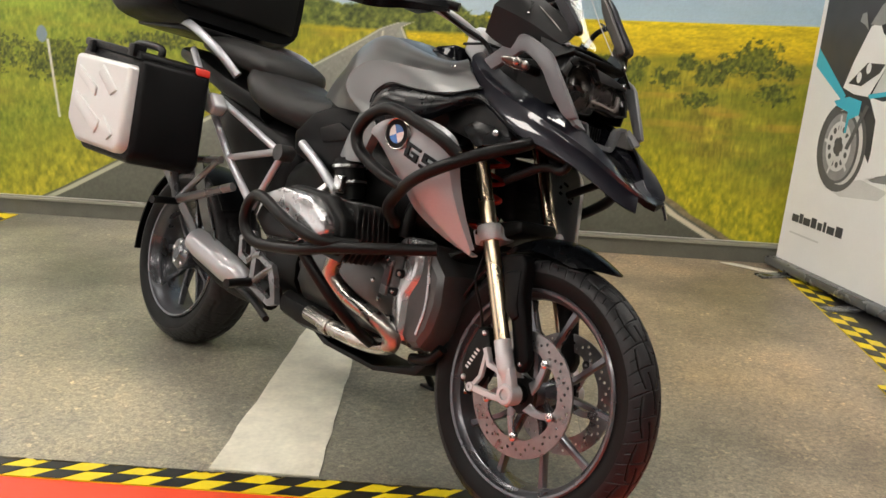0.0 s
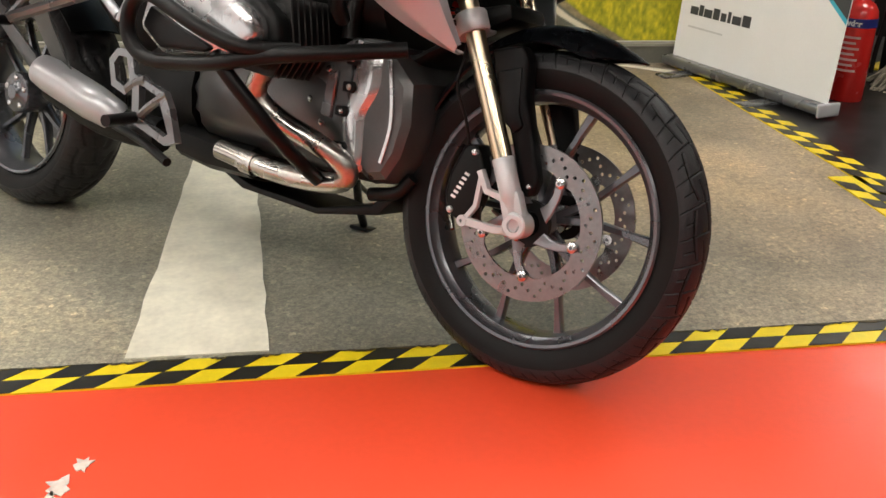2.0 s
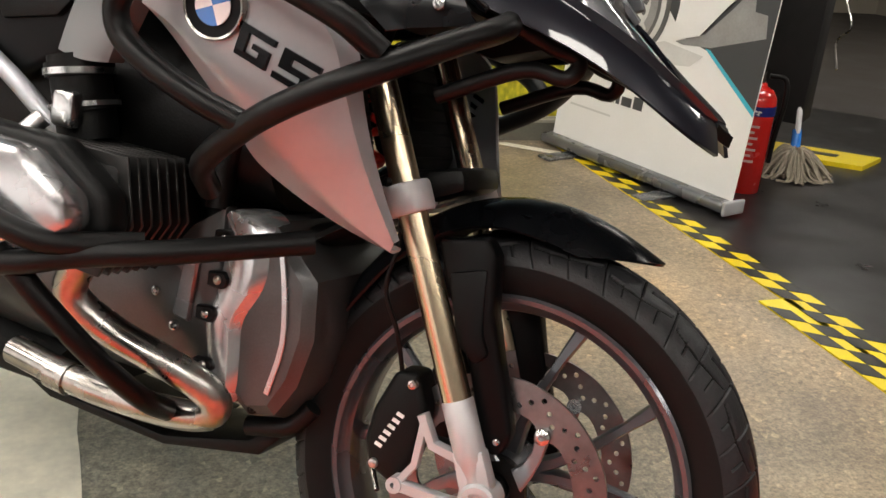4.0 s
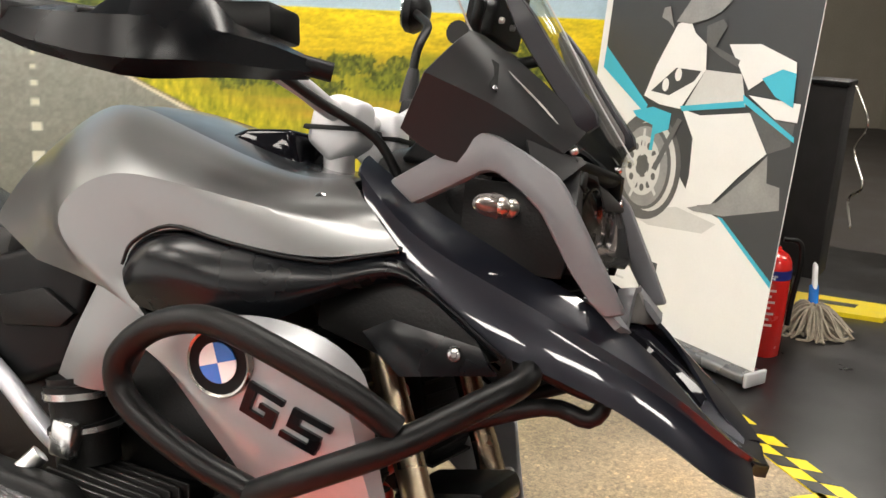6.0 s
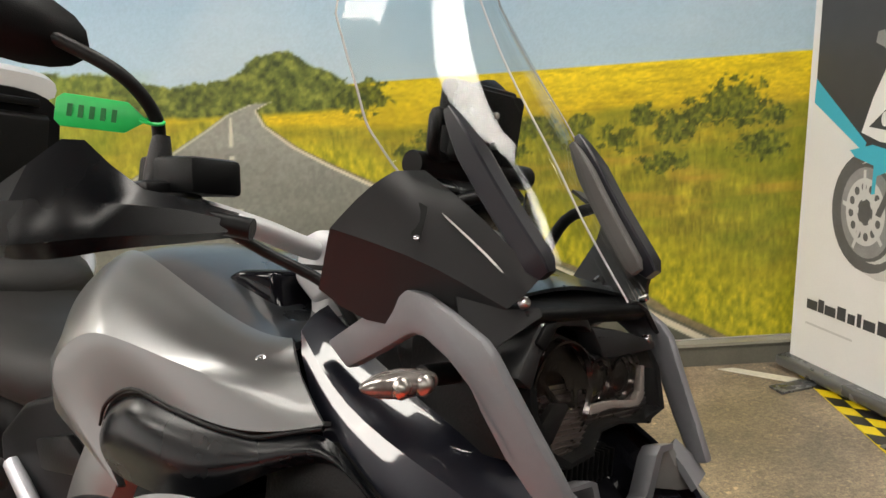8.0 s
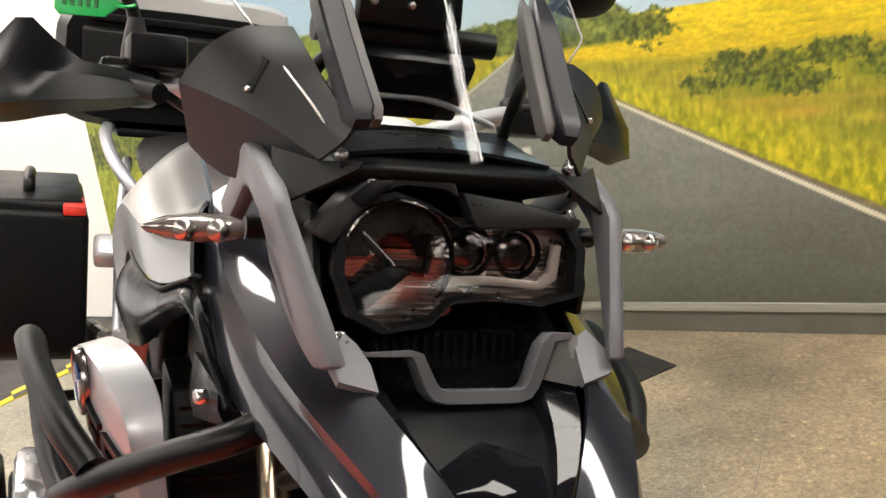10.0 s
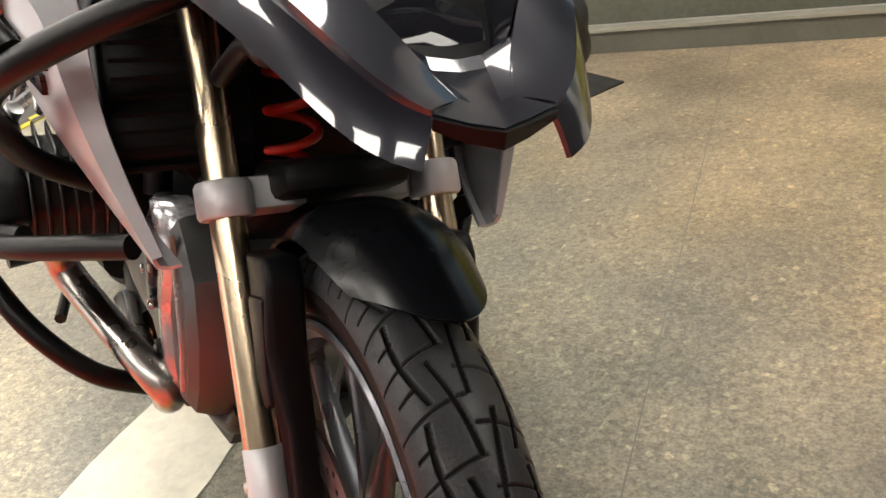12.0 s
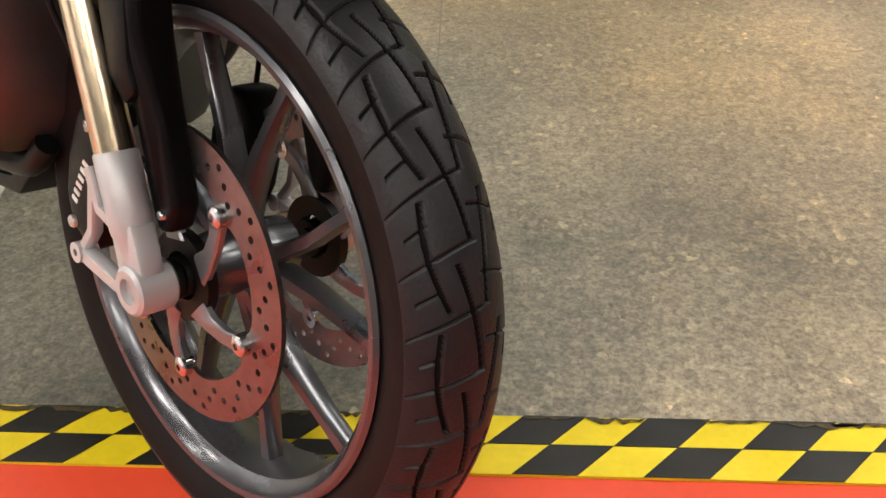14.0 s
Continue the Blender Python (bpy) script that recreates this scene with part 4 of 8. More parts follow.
# fork
FORK = Vector((-0.4226, 0, 0.9063))
for s in (-1, 1):
    foot = Vector((-0.006, 0.118 * s, 0.304))
    on = lambda d: foot + FORK * d
    part("stanchion", rod(on(0.11), on(0.66), 0.0185, 24), M_GOLD, bike, "gold anodised fork tube")
    low = lathe([(0.0, 0.124), (0.0185, 0.124), (0.0200, 0.122), (0.0200, 0.056), (0.0190, 0.050), (0.0170, 0.046), (0.0145, 0.030), (0.0150, 0.014), (0.0, 0.012)], 28, "z")
    low.transform(Matrix.Translation(foot) @ Vector((0, 0, 1)).rotation_difference(FORK).to_matrix().to_4x4())
    lower = part("fork_lower", low, M_WHITE_ALU, bike, "pale silver fork bottom")
    boss = lathe([(0.0125, -0.019), (0.020, -0.019), (0.0235, -0.016), (0.0245, -0.010), (0.0245, 0.018), (0.0220, 0.021), (0.0125, 0.021)], 32, centre=foot, closed=True)
    web = slab([(foot.x + 0.016, foot.z + 0.016), (foot.x - 0.006, foot.z + 0.062), (foot.x - 0.044, foot.z + 0.050), (foot.x - 0.026, foot.z + 0.006), (foot.x - 0.030, foot.z - 0.022), (foot.x - 0.002, foot.z - 0.0235)], s * 0.106, s * 0.131, 0.004, 2)
    part("axle_clamp", merge(boss, web), M_WHITE_ALU, lower, "cast axle clamp with round eye")
    part("axle", lathe([(0.0065, s * 0.008), (0.0115, s * 0.008), (0.0122, s * 0.004), (0.0122, -s * 0.055), (0.0065, -s * 0.055)], 24, centre=foot, closed=True), M_DARK, lower, "dark hollow axle end")
    for d in (0.026, 0.036, 0.046):
        part("spacer_ring", lathe([(0.0125, -0.004), (0.0185, -0.004), (0.0200, -0.001), (0.0200, 0.003), (0.0125, 0.003)], 24, centre=foot - Vector((0, s * d, 0)), closed=True), M_DARK, lower, "black axle spacer ring")
    for dx, dz in ((0.004, -0.024), (-0.018, -0.021)):
        part("pinch_bolt", bolt(foot + Vector((dx, s * 0.004, dz)), (0, 0, -1), 0.005), M_BOLT, lower)
    ear, tail, top = Vector((-0.118, s * 0.118, 0.288)), Vector((-0.078, s * 0.118, 0.352)), Vector((-0.098, s * 0.118, 0.386))
    arms = merge(strip([foot + Vector((-0.014, 0, -0.014)), foot + Vector((-0.045, 0, -0.018)), ear], 0.0075, 0.008), strip([on(0.045) + Vector((-0.012, 0, 0)), tail, top], 0.0065, 0.008), strip([top + Vector((0.004, 0, -0.012)), (tail + ear) / 2 + Vector((0.001, 0, 0)), ear], 0.0050, 0.006), lathe([(0.004, -0.010), (0.0105, -0.010), (0.0105, 0.010), (0.004, 0.010)], 16, centre=ear, closed=True))
    part("caliper_bracket", arms, M_WHITE_ALU, lower, "forked silver caliper mount")
    cal = slab([(-0.165, 0.290), (-0.125, 0.276), (-0.108, 0.315), (-0.098, 0.385), (-0.118, 0.430), (-0.150, 0.425), (-0.172, 0.370), (-0.178, 0.325)], s * 0.055, s * 0.108, 0.010, 3)
    caliper = part("brake_caliper", cal, M_DARK, bike, "black radial brake caliper")
    for i in range(6):
        t = i / 5
        x0, z0 = -0.156 + 0.023 * t, 0.324 + 0.046 * t
        part("lettering_bar", slab([(x0 - 0.005, z0 + 0.001), (x0 + 0.005, z0 - 0.002), (x0 + 0.0068, z0 + 0.0026), (x0 - 0.003, z0 + 0.0056)], s * 0.1072, s * 0.1088, 0), M_WHITE, caliper, "white bar of maker's lettering")
    for x0, z0 in ((-0.158, 0.300), (-0.122, 0.415)):
        part("caliper_bolt", bolt((x0, s * 0.109, z0), (0, s, 0), 0.007), M_BOLT, caliper)
    part("pad_pin", rod((-0.172, s * 0.08, 0.285), (-0.150, s * 0.10, 0.262), 0.004), M_CHROME, caliper)
    cl = Vector((-0.164, 0.118 * s, 0.643))
    clamp = lathe([(0.0190, -0.019), (0.027, -0.019), (0.0295, -0.015), (0.0295, 0.015), (0.027, 0.019), (0.0190, 0.019)], 28, "z", closed=True)
    clamp.transform(Matrix.Translation(cl) @ Vector((0, 0, 1)).rotation_difference(FORK).to_matrix().to_4x4())
    bridge = slab([(-0.235, 0.640), (-0.170, 0.665), (-0.158, 0.632), (-0.215, 0.605)], s * 0.03, s * 0.105, 0.006)
    fork_clamp = part("fork_clamp", merge(clamp, bridge), M_WHITE_ALU, bike, "cast silver fork clamp")
    for dz in (-0.008, 0.012):
        part("clamp_bolt", bolt(cl + Vector((-0.026, s * 0.016, dz + 0.004)), (-0.5, s, 0), 0.006), M_DARK, fork_clamp)
    part("upper_clamp", slab([(-0.300, 0.995), (-0.225, 1.005), (-0.220, 0.980), (-0.300, 0.965)], s * 0.02, s * 0.135, 0.008), M_DARK, bike)
    guard = slab([(-0.122, 0.602), (-0.060, 0.616), (-0.044, 0.596), (-0.036, 0.530), (-0.012, 0.455), (0.012, 0.385), (0.004, 0.358), (-0.012, 0.352), (-0.026, 0.372), (-0.058, 0.455), (-0.100, 0.545)], s * 0.074, lambda x, z: s * (0.112 if z > 0.47 else 0.103), 0.007, 3)
    fork_guard = part("fork_guard", guard, M_PLASTIC, bike, "black plastic fork leg cover")
    part("guard_step", slab([(-0.098, 0.565), (-0.050, 0.580), (-0.042, 0.500), (-0.030, 0.478), (-0.046, 0.462), (-0.074, 0.482)], s * 0.106, s * 0.117, 0.005), M_PLASTIC, fork_guard)
    part("guard_bolt", bolt((-0.004, s * 0.104, 0.374), (0, s, 0), 0.005), M_BOLT, fork_guard)
    # wheel speed and brake lines
    part("brake_hose", tube([(-0.14, s * 0.09, 0.40), (-0.155, s * 0.105, 0.47), (-0.175, s * 0.12, 0.53), (-0.170, s * 0.115, 0.60), (-0.20, s * 0.10, 0.70)], 0.0032, 8, 6), M_BAR, bike, "thin black brake hose")
part("fork_bridge", slab([(-0.24, 0.66), (-0.12, 0.69), (-0.11, 0.66), (-0.22, 0.61)], -0.07, 0.07, 0.012), M_DARK, bike)
part("telelever", loft([oval(-0.22, 0, 0.62, 0.05, 0.02), oval(-0.30, 0, 0.56, 0.09, 0.02), oval(-0.40, 0, 0.54, 0.13, 0.022)]), M_DARK, bike, "black forged front suspension arm")
part("shock_spring", tube([(-0.30 + 0.03 * math.cos(a * 0.8), 0.03 * math.sin(a * 0.8), 0.62 + 0.006 * a) for a in range(50)], 0.006, 8, 2), M_RED, bike, "red coil spring")

# front mudguard
rows = []
for i in range(15):
    a0 = 67 + 112 * i / 14
    r = 0.336 + 0.026 * math.sin(math.pi * min(1, i / 9))
    front = min(1.0, 0.86 + i / 12)
    half = (0.076 if a0 < 140 else 0.068) * front
    row = []
    for j in range(9):
        v = -1 + j / 4
        drop = 0.034 * abs(v) ** 2.2 * front
        a = radians(a0 + 15 * abs(v) ** 2.2 * max(0, 1 - i / 6))
        row.append(((r - drop) * math.cos(a) + 0.006 * (1 - abs(v)) * (i == 0), half * v, 0.308 + (r - drop) * math.sin(a)))
    rows.append(row)
part("front_mudguard", sheet(rows, 0.004, 1), M_SATIN, bike, "satin black plastic front mudguard")

# ---- beak and nose ----
side_rows = [
    [(-0.300, -0.130, 1.060), (-0.292, -0.160, 1.052), (-0.280, -0.182, 1.038), (-0.270, -0.188, 1.016), (-0.240, -0.194, 0.970), (-0.205, -0.198, 0.930)],
    [(-0.215, -0.132, 1.010), (-0.215, -0.160, 0.998), (-0.212, -0.186, 0.976), (-0.200, -0.192, 0.956), (-0.168, -0.200, 0.918), (-0.130, -0.194, 0.880)],
    [(-0.110, -0.134, 0.972), (-0.110, -0.154, 0.960), (-0.103, -0.176, 0.938), (-0.095, -0.181, 0.920), (-0.080, -0.186, 0.894), (-0.066, -0.186, 0.868)],
    [(-0.010, -0.118, 0.932), (-0.008, -0.136, 0.920), (-0.002, -0.157, 0.900), (0.000, -0.156, 0.888), (0.008, -0.161, 0.868), (0.010, -0.163, 0.846)],
    [(0.055, -0.086, 0.888), (0.062, -0.103, 0.881), (0.072, -0.124, 0.866), (0.073, -0.121, 0.853), (0.080, -0.129, 0.836), (0.080, -0.135, 0.813)],
    [(0.105, -0.044, 0.834), (0.116, -0.066, 0.832), (0.130, -0.092, 0.824), (0.130, -0.087, 0.813), (0.136, -0.098, 0.798), (0.138, -0.107, 0.776)],
    [(0.130, -0.030, 0.812), (0.143, -0.050, 0.810), (0.156, -0.070, 0.806), (0.155, -0.066, 0.798), (0.160, -0.076, 0.783), (0.164, -0.084, 0.763)],
    [(0.150, -0.022, 0.800), (0.157, -0.038, 0.800), (0.165, -0.052, 0.797), (0.164, -0.049, 0.792), (0.170, -0.056, 0.776), (0.175, -0.062, 0.757)],
]
beak_r, beak_l = both("beak_panel", sheet(side_rows, 0.005, 2, ((2, 1.0), (3, 0.8))), M_BEAK, bike, "glossy dark grey beak side panel with sharp creases")
# glossy black middle: a sunk channel with a raised scoop, then the pointed nose plate
mid_rows = []
for x, z, h, dip in ((-0.110, 0.950, 0.122, 0.006), (-0.04, 0.912, 0.112, 0.016), (0.03, 0.872, 0.096, 0.026), (0.075, 0.842, 0.066, 0.030), (0.100, 0.822, 0.044, 0.026)):
    mid_rows.append([(x, -h, z + 0.012), (x, -h * 0.72, z + 0.002), (x, -h * 0.62, z - dip), (x, 0, z - dip - 0.003), (x, h * 0.62, z - dip), (x, h * 0.72, z + 0.002), (x, h, z + 0.012)])
part("beak_centre", sheet(mid_rows, 0.004, 1, ((1, 1.0), (2, 1.0), (4, 1.0), (5, 1.0))), M_GLOSS, bike, "glossy black sunken beak centre")
scoop = [[(0.010, y * 1.15, 0.868 - abs(y) * 0.12) for y in (-0.048, -0.034, 0.0, 0.034, 0.048)], [(0.050, y, 0.853 - abs(y) * 0.10) for y in (-0.046, -0.034, 0.0, 0.034, 0.046)], [(0.078, y * 0.9, 0.835 - abs(y) * 0.10) for y in (-0.044, -0.034, 0.0, 0.034, 0.044)], [(0.090, y * 0.85, 0.806) for y in (-0.044, -0.034, 0.0, 0.034, 0.044)]]
part("beak_step", sheet(scoop, 0.006, 1, ((1, 1.0), (2, 0.7), (3, 1.0))), M_GLOSS, bike, "raised angular scoop")
nose = [[(0.098, -0.048, 0.836), (0.097, -0.024, 0.823), (0.100, 0.0, 0.820), (0.097, 0.024, 0.823), (0.098, 0.048, 0.836)],
        [(0.104, -0.046, 0.832), (0.106, -0.024, 0.814), (0.108, 0.0, 0.812), (0.106, 0.024, 0.814), (0.104, 0.046, 0.832)],
        [(0.150, -0.023, 0.801), (0.150, -0.012, 0.797), (0.151, 0.0, 0.796), (0.150, 0.012, 0.797), (0.150, 0.023, 0.801)],
        [(0.165, -0.051, 0.795), (0.170, -0.025, 0.788), (0.178, 0.0, 0.784), (0.170, 0.025, 0.788), (0.165, 0.051, 0.795)]]
lip = [[(0.1645, -0.051, 0.7935), (0.1695, -0.025, 0.7865), (0.1775, 0.0, 0.7825), (0.1695, 0.025, 0.7865), (0.1645, 0.051, 0.7935)],
        [(0.160, -0.049, 0.784), (0.166, -0.024, 0.774), (0.175, 0.0, 0.769), (0.166, 0.024, 0.774), (0.160, 0.049, 0.784)]]
nose_me = sheet(nose, 0.004, 0)
shade(nose_me, 20)
part("nose_plate", nose_me, M_BEAK, bike, "pointed glossy nose plate")
part("nose_lip", sheet(lip, 0.004, 0), M_PLASTIC, bike, "black lip under the nose")
part("beak_underside", slab([(-0.20, 0.905), (-0.06, 0.860), (0.06, 0.815), (0.14, 0.780), (0.13, 0.795), (0.02, 0.865), (-0.12, 0.93)], -0.075, 0.075, 0.006), M_PLASTIC, bike)

# grey arch each side of the headlight, and the bar below it
arch_outer = [(-0.246, 1.033), (-0.190, 1.071), (-0.156, 1.093), (-0.146, 1.097), (-0.130, 1.096), (-0.094, 1.080), (-0.062, 1.063), (-0.050, 1.051), (-0.020, 1.002), (0.002, 0.967), (0.024, 0.930)]
arch_inner = [(0.004, 0.924), (-0.012, 0.938), (-0.034, 0.966), (-0.058, 1.003), (-0.070, 1.020), (-0.094, 1.040), (-0.124, 1.057), (-0.137, 1.057), (-0.171, 1.036), (-0.214, 1.011)]
arch_me = slab(arch_outer + arch_inner, -0.0085, 0.0085, 0.005, 2, sharp=24)
for v in arch_me.vertices:
    x = v.co.x
    v.co.y += -0.172 + (0.10 * max(0.0, min(x, -0.05) + 0.14) + 0.46 * max(0.0, x + 0.05))
both("headlight_arch", arch_me, M_ARCH, bike, "matt grey arched bracket")
both("bracket_foot", sheet([[(-0.012, -0.116, 0.950), (-0.012, -0.104, 0.940)], [(0.004, -0.133, 0.932), (0.008, -0.098, 0.928)], [(0.020, -0.128, 0.918), (0.026, -0.096, 0.910)]], 0.008, 0), M_ARCH, bike, "folded grey foot of the arched bracket")
ubar = [(-0.016, -0.116, 0.942), (-0.018, -0.104, 0.932), (-0.020, -0.094, 0.929), (-0.020, -0.055, 0.929), (-0.020, -0.048, 0.925), (-0.020, -0.035, 0.899), (-0.020, -0.029, 0.892), (-0.020, -0.020, 0.889), (-0.020, 0.052, 0.887), (-0.020, 0.061, 0.890), (-0.020, 0.066, 0.897), (-0.020, 0.077, 0.934), (-0.020, 0.082, 0.941), (-0.016, 0.098, 0.943)]
ubar_tall = (0.002, 0.002, 0.002, 0.003, 0.006, 0.007, 0.007, 0.007, 0.007, 0.007, 0.007, 0.007, 0.005, 0.003)


def strip_yz(path, tall, deep):
    rings = []
    p = [Vector(q) for q in path]
    for i, q in enumerate(p):
        d = (p[min(i + 1, len(p) - 1)] - p[max(i - 1, 0)]).normalized()
        u = Vector((1, 0, 0.25)).normalized()
        w = u.cross(d).normalized()
        rings.append([q + w * (tall[i] * a) + u * (deep * b) for a, b in ((-0.8, -1), (0.8, -1), (1, -0.7), (1, 0.7), (0.8, 1), (-0.8, 1), (-1, 0.7), (-1, -0.7))])
    return loft(rings, sharp=30)


part("lower_bracket", strip_yz(ubar, ubar_tall, 0.011), M_ARCH, bike, "matt grey bar under the headlight")
part("bracket_cap", sheet([[(-0.022, 0.082, 0.944), (-0.012, 0.094, 0.947), (-0.012, 0.108, 0.944)], [(-0.016, 0.078, 0.924), (0.000, 0.096, 0.926), (0.006, 0.114, 0.926)], [(-0.012, 0.074, 0.904), (0.006, 0.098, 0.902), (0.018, 0.118, 0.904)]], 0.006, 0, ((1, 1.0),)), M_PAD, bike, "grey folded end of the bar")

# headlight


def yz_plate(outline, x0, x1, bevel=0.004, lean=0.0):
    me = slab([(y, z) for y, z in outline], x0, x1, bevel, 2, axis="x")
    for v in me.vertices:
        v.co.x += -lean * (v.co.z - 1.0)
    return me


house = [(-0.134, 1.030), (-0.112, 1.062), (-0.088, 1.082), (-0.030, 1.086), (0.010, 1.066), (0.030, 1.076), (0.112, 1.064), (0.134, 1.040), (0.134, 0.985), (0.112, 0.966), (0.020, 0.962), (-0.020, 0.940), (-0.095, 0.942), (-0.124, 0.985)]
headlight = part("headlight", yz_plate(house, -0.19, -0.140, 0.010, 0.35), M_DARK, bike, "wide black headlight unit with two lens bowls")
lens = [(-0.112, 0.996), (-0.104, 1.032), (-0.086, 1.052), (-0.057, 1.060), (-0.025, 1.050), (0.000, 1.036), (0.050, 1.035), (0.108, 1.038), (0.119, 1.018), (0.112, 0.980), (0.070, 0.971), (0.022, 0.976), (-0.012, 0.973), (-0.033, 0.956), (-0.074, 0.951), (-0.100, 0.964)]
grow = lambda pts, k: [((y - 0.0) * k, 1.005 + (z - 1.005) * k) for y, z in pts]


def rim_yz(outer, inner, x0, x1, lean):
    bm = bmesh.new()
    rings = []
    for pts, x in ((outer, x0), (outer, x1 - 0.004), (grow(outer, 0.985), x1), (inner, x1), (inner, x0)):
        rings.append([bm.verts.new((x - lean * (z - 1.0), y, z)) for y, z in pts])
    n = len(outer)
    for a, b in zip(rings, rings[1:]):
        for i in range(n):
            bm.faces.new((a[i], a[(i + 1) % n], b[(i + 1) % n], b[i]))
    bmesh.ops.recalc_face_normals(bm, faces=bm.faces)
    me = bpy.data.meshes.new("rim")
    bm.to_mesh(me)
    bm.free()
    shade(me)
    return me


part("lens_rim", rim_yz(grow(lens, 1.10), lens, -0.072, -0.038, 0.35), M_PLASTIC, headlight, "thick black lens surround")
part("lens", yz_plate(lens, -0.040, -0.036, 0.002, 0.35), M_LENS, headlight, "clear headlight cover").visible_shadow = False
M_REFLECT = mat("lamp_reflector", (0.36, 0.31, 0.29), 0.30, 1.0, 0, 0.25, scale=45, grain=0.08, fine=55, rough_vary=0.06)
M_SMOKE = mat("smoked_chrome", (0.10, 0.09, 0.085), 0.12, 1.0, 0, 0.2, scale=60, grain=0.4, fine=150)
M_BLADE = mat("pale_light_guide", (0.42, 0.36, 0.33), 0.15, 0.4, 0.5, 0.05)

round_lamp = [(-0.008, 0.960), (-0.008, 1.046), (-0.030, 1.056), (-0.057, 1.064), (-0.088, 1.055), (-0.107, 1.034), (-0.115, 0.996), (-0.103, 0.961), (-0.074, 0.947), (-0.033, 0.952)]
wide_lamp = [(-0.012, 0.970), (0.022, 0.972), (0.070, 0.967), (0.115, 0.977), (0.123, 1.018), (0.110, 1.042), (0.050, 1.040), (0.000, 1.041), (-0.012, 1.046)]


def bowl_back(outline, low, high, steps, lean):
    """One mirror sheet behind the lens in fine ribs, each leaning so that it faces the floor."""
    verts, faces = [], []
    for i in range(steps):
        z0, z1 = low + (high - low) * (i + 0.01) / steps, low + (high - low) * (i + 0.99) / steps
        for z, side in ((z0, -0.5), (z1, 0.5)):
            cross_y = []
            for (ya, za), (yb, zb) in zip(outline, outline[1:] + outline[:1]):
                if (za - z) * (zb - z) < 0:
                    cross_y.append(ya + (yb - ya) * (z - za) / (zb - za))
            ya, yb = min(cross_y), max(cross_y)
            x = -0.055 - 0.35 * ((z0 + z1) / 2 - 1.0) + side * lean * (z1 - z0)
            verts += [(x, ya + (yb - ya) * k / 10, z) for k in range(11)]
    for i in range(2 * steps - 1):
        faces += [(i * 11 + k, i * 11 + k + 1, i * 11 + k + 12, i * 11 + k + 11) for k in range(10)]
    return mesh("reflector", verts, faces, 10)


part("reflector", bowl_back(round_lamp, 0.950, 1.014, 14, 0.23), M_REFLECT, headlight, "chrome reflector of the round lamp")
part("reflector", bowl_back(round_lamp, 1.014, 1.063, 10, 0.20), M_SMOKE, headlight, "smoked upper reflector")
part("reflector", bowl_back(wide_lamp, 0.968, 1.044, 16, 0.23), M_REFLECT, headlight, "chrome reflector of the wide lamp")
LZ = lambda z: -0.043 - 0.35 * (z - 1.0)
round_ring = lathe([(0.049, -0.005), (0.052, -0.002), (0.053, 0.0), (0.051, 0.001), (0.048, -0.004)], 48, "x", (LZ(1.006), -0.060, 1.006), closed=True)
part("lamp_ring", round_ring, M_SMOKE, headlight, "round chrome lamp rim")
hood = []
for a0 in range(0, 181, 15):
    c, n = math.cos(radians(a0)), math.sin(radians(a0))
    hood.append([(LZ(1.006 + r * n) - d, -0.060 + r * c, 1.008 + r * n) for r, d in ((0.020, 0.010), (0.030, 0.009), (0.040, 0.006), (0.049, 0.002))])
part("upper_reflector", sheet(hood, 0.002, 0), M_SMOKE, headlight, "smoked half reflector")
for a, b in (((-0.098, 1.034), (-0.062, 0.998)), ((-0.020, 1.030), (-0.034, 0.994)), ((-0.062, 0.998), (-0.034, 0.994))):
    part("lamp_strut", strip([(LZ(a[1]) - 0.006, *a), (LZ(b[1]) - 0.008, *b)], 0.002, 0.0035), M_SMOKE, headlight)
for k in range(3):
    part("lamp_glint", lathe([(0, 0.003), (0.003, 0.002), (0.004, 0), (0, -0.002)], 12, "x", (-0.070, -0.094 + 0.007 * k, 0.984)), M_BOLT, headlight)
for cy in (0.008, 0.058):
    bowl_ring = lathe([(0.021, -0.005), (0.0235, -0.002), (0.0245, 0.0), (0.022, 0.0), (0.020, -0.004)], 40, "x", (LZ(1.014), cy, 1.014), closed=True)
    part("lamp_ring", bowl_ring, M_SMOKE, headlight, "chrome lamp rim")
    part("projector_lens", lathe([(0, 0.008), (0.007, 0.0073), (0.014, 0.005), (0.020, 0.0)], 32, "x", (LZ(1.014) - 0.008, cy, 1.012), cap=False), M_SMOKE, headlight, "domed mirror-like projector lens")
part("lamp_wedge", yz_plate([(-0.102, 0.962), (-0.086, 0.966), (-0.048, 0.994), (-0.052, 1.000), (-0.072, 1.000), (-0.106, 0.980)], -0.054, -0.046, 0.002, 0.30), M_PLASTIC, headlight, "black wedge across the round lamp")
part("light_blade", yz_plate([(-0.012, 0.983), (0.030, 0.985), (0.084, 0.980), (0.100, 0.990), (0.106, 1.022), (0.098, 1.022), (0.091, 0.996), (0.080, 0.988), (0.030, 0.993), (-0.010, 0.992)], -0.054, -0.046, 0.001, 0.2), M_BLADE, headlight, "pale daytime light strip")
vent = yz_plate([(0.002, 1.067), (0.057, 1.061), (0.126, 1.047), (0.122, 1.039), (0.050, 1.036), (0.014, 1.036)], -0.060, -0.034, 0.003, 0.35)
vent_panel = part("vent_panel", vent, M_COWL, headlight)
for i in range(6):
    part("vent_slot", box(-0.060, -0.0535, 0.010 + i * 0.008, 0.0145 + i * 0.008, 1.052 - i * 0.0005, 1.058 - i * 0.0005, 0.0005), M_DARK, vent_panel)
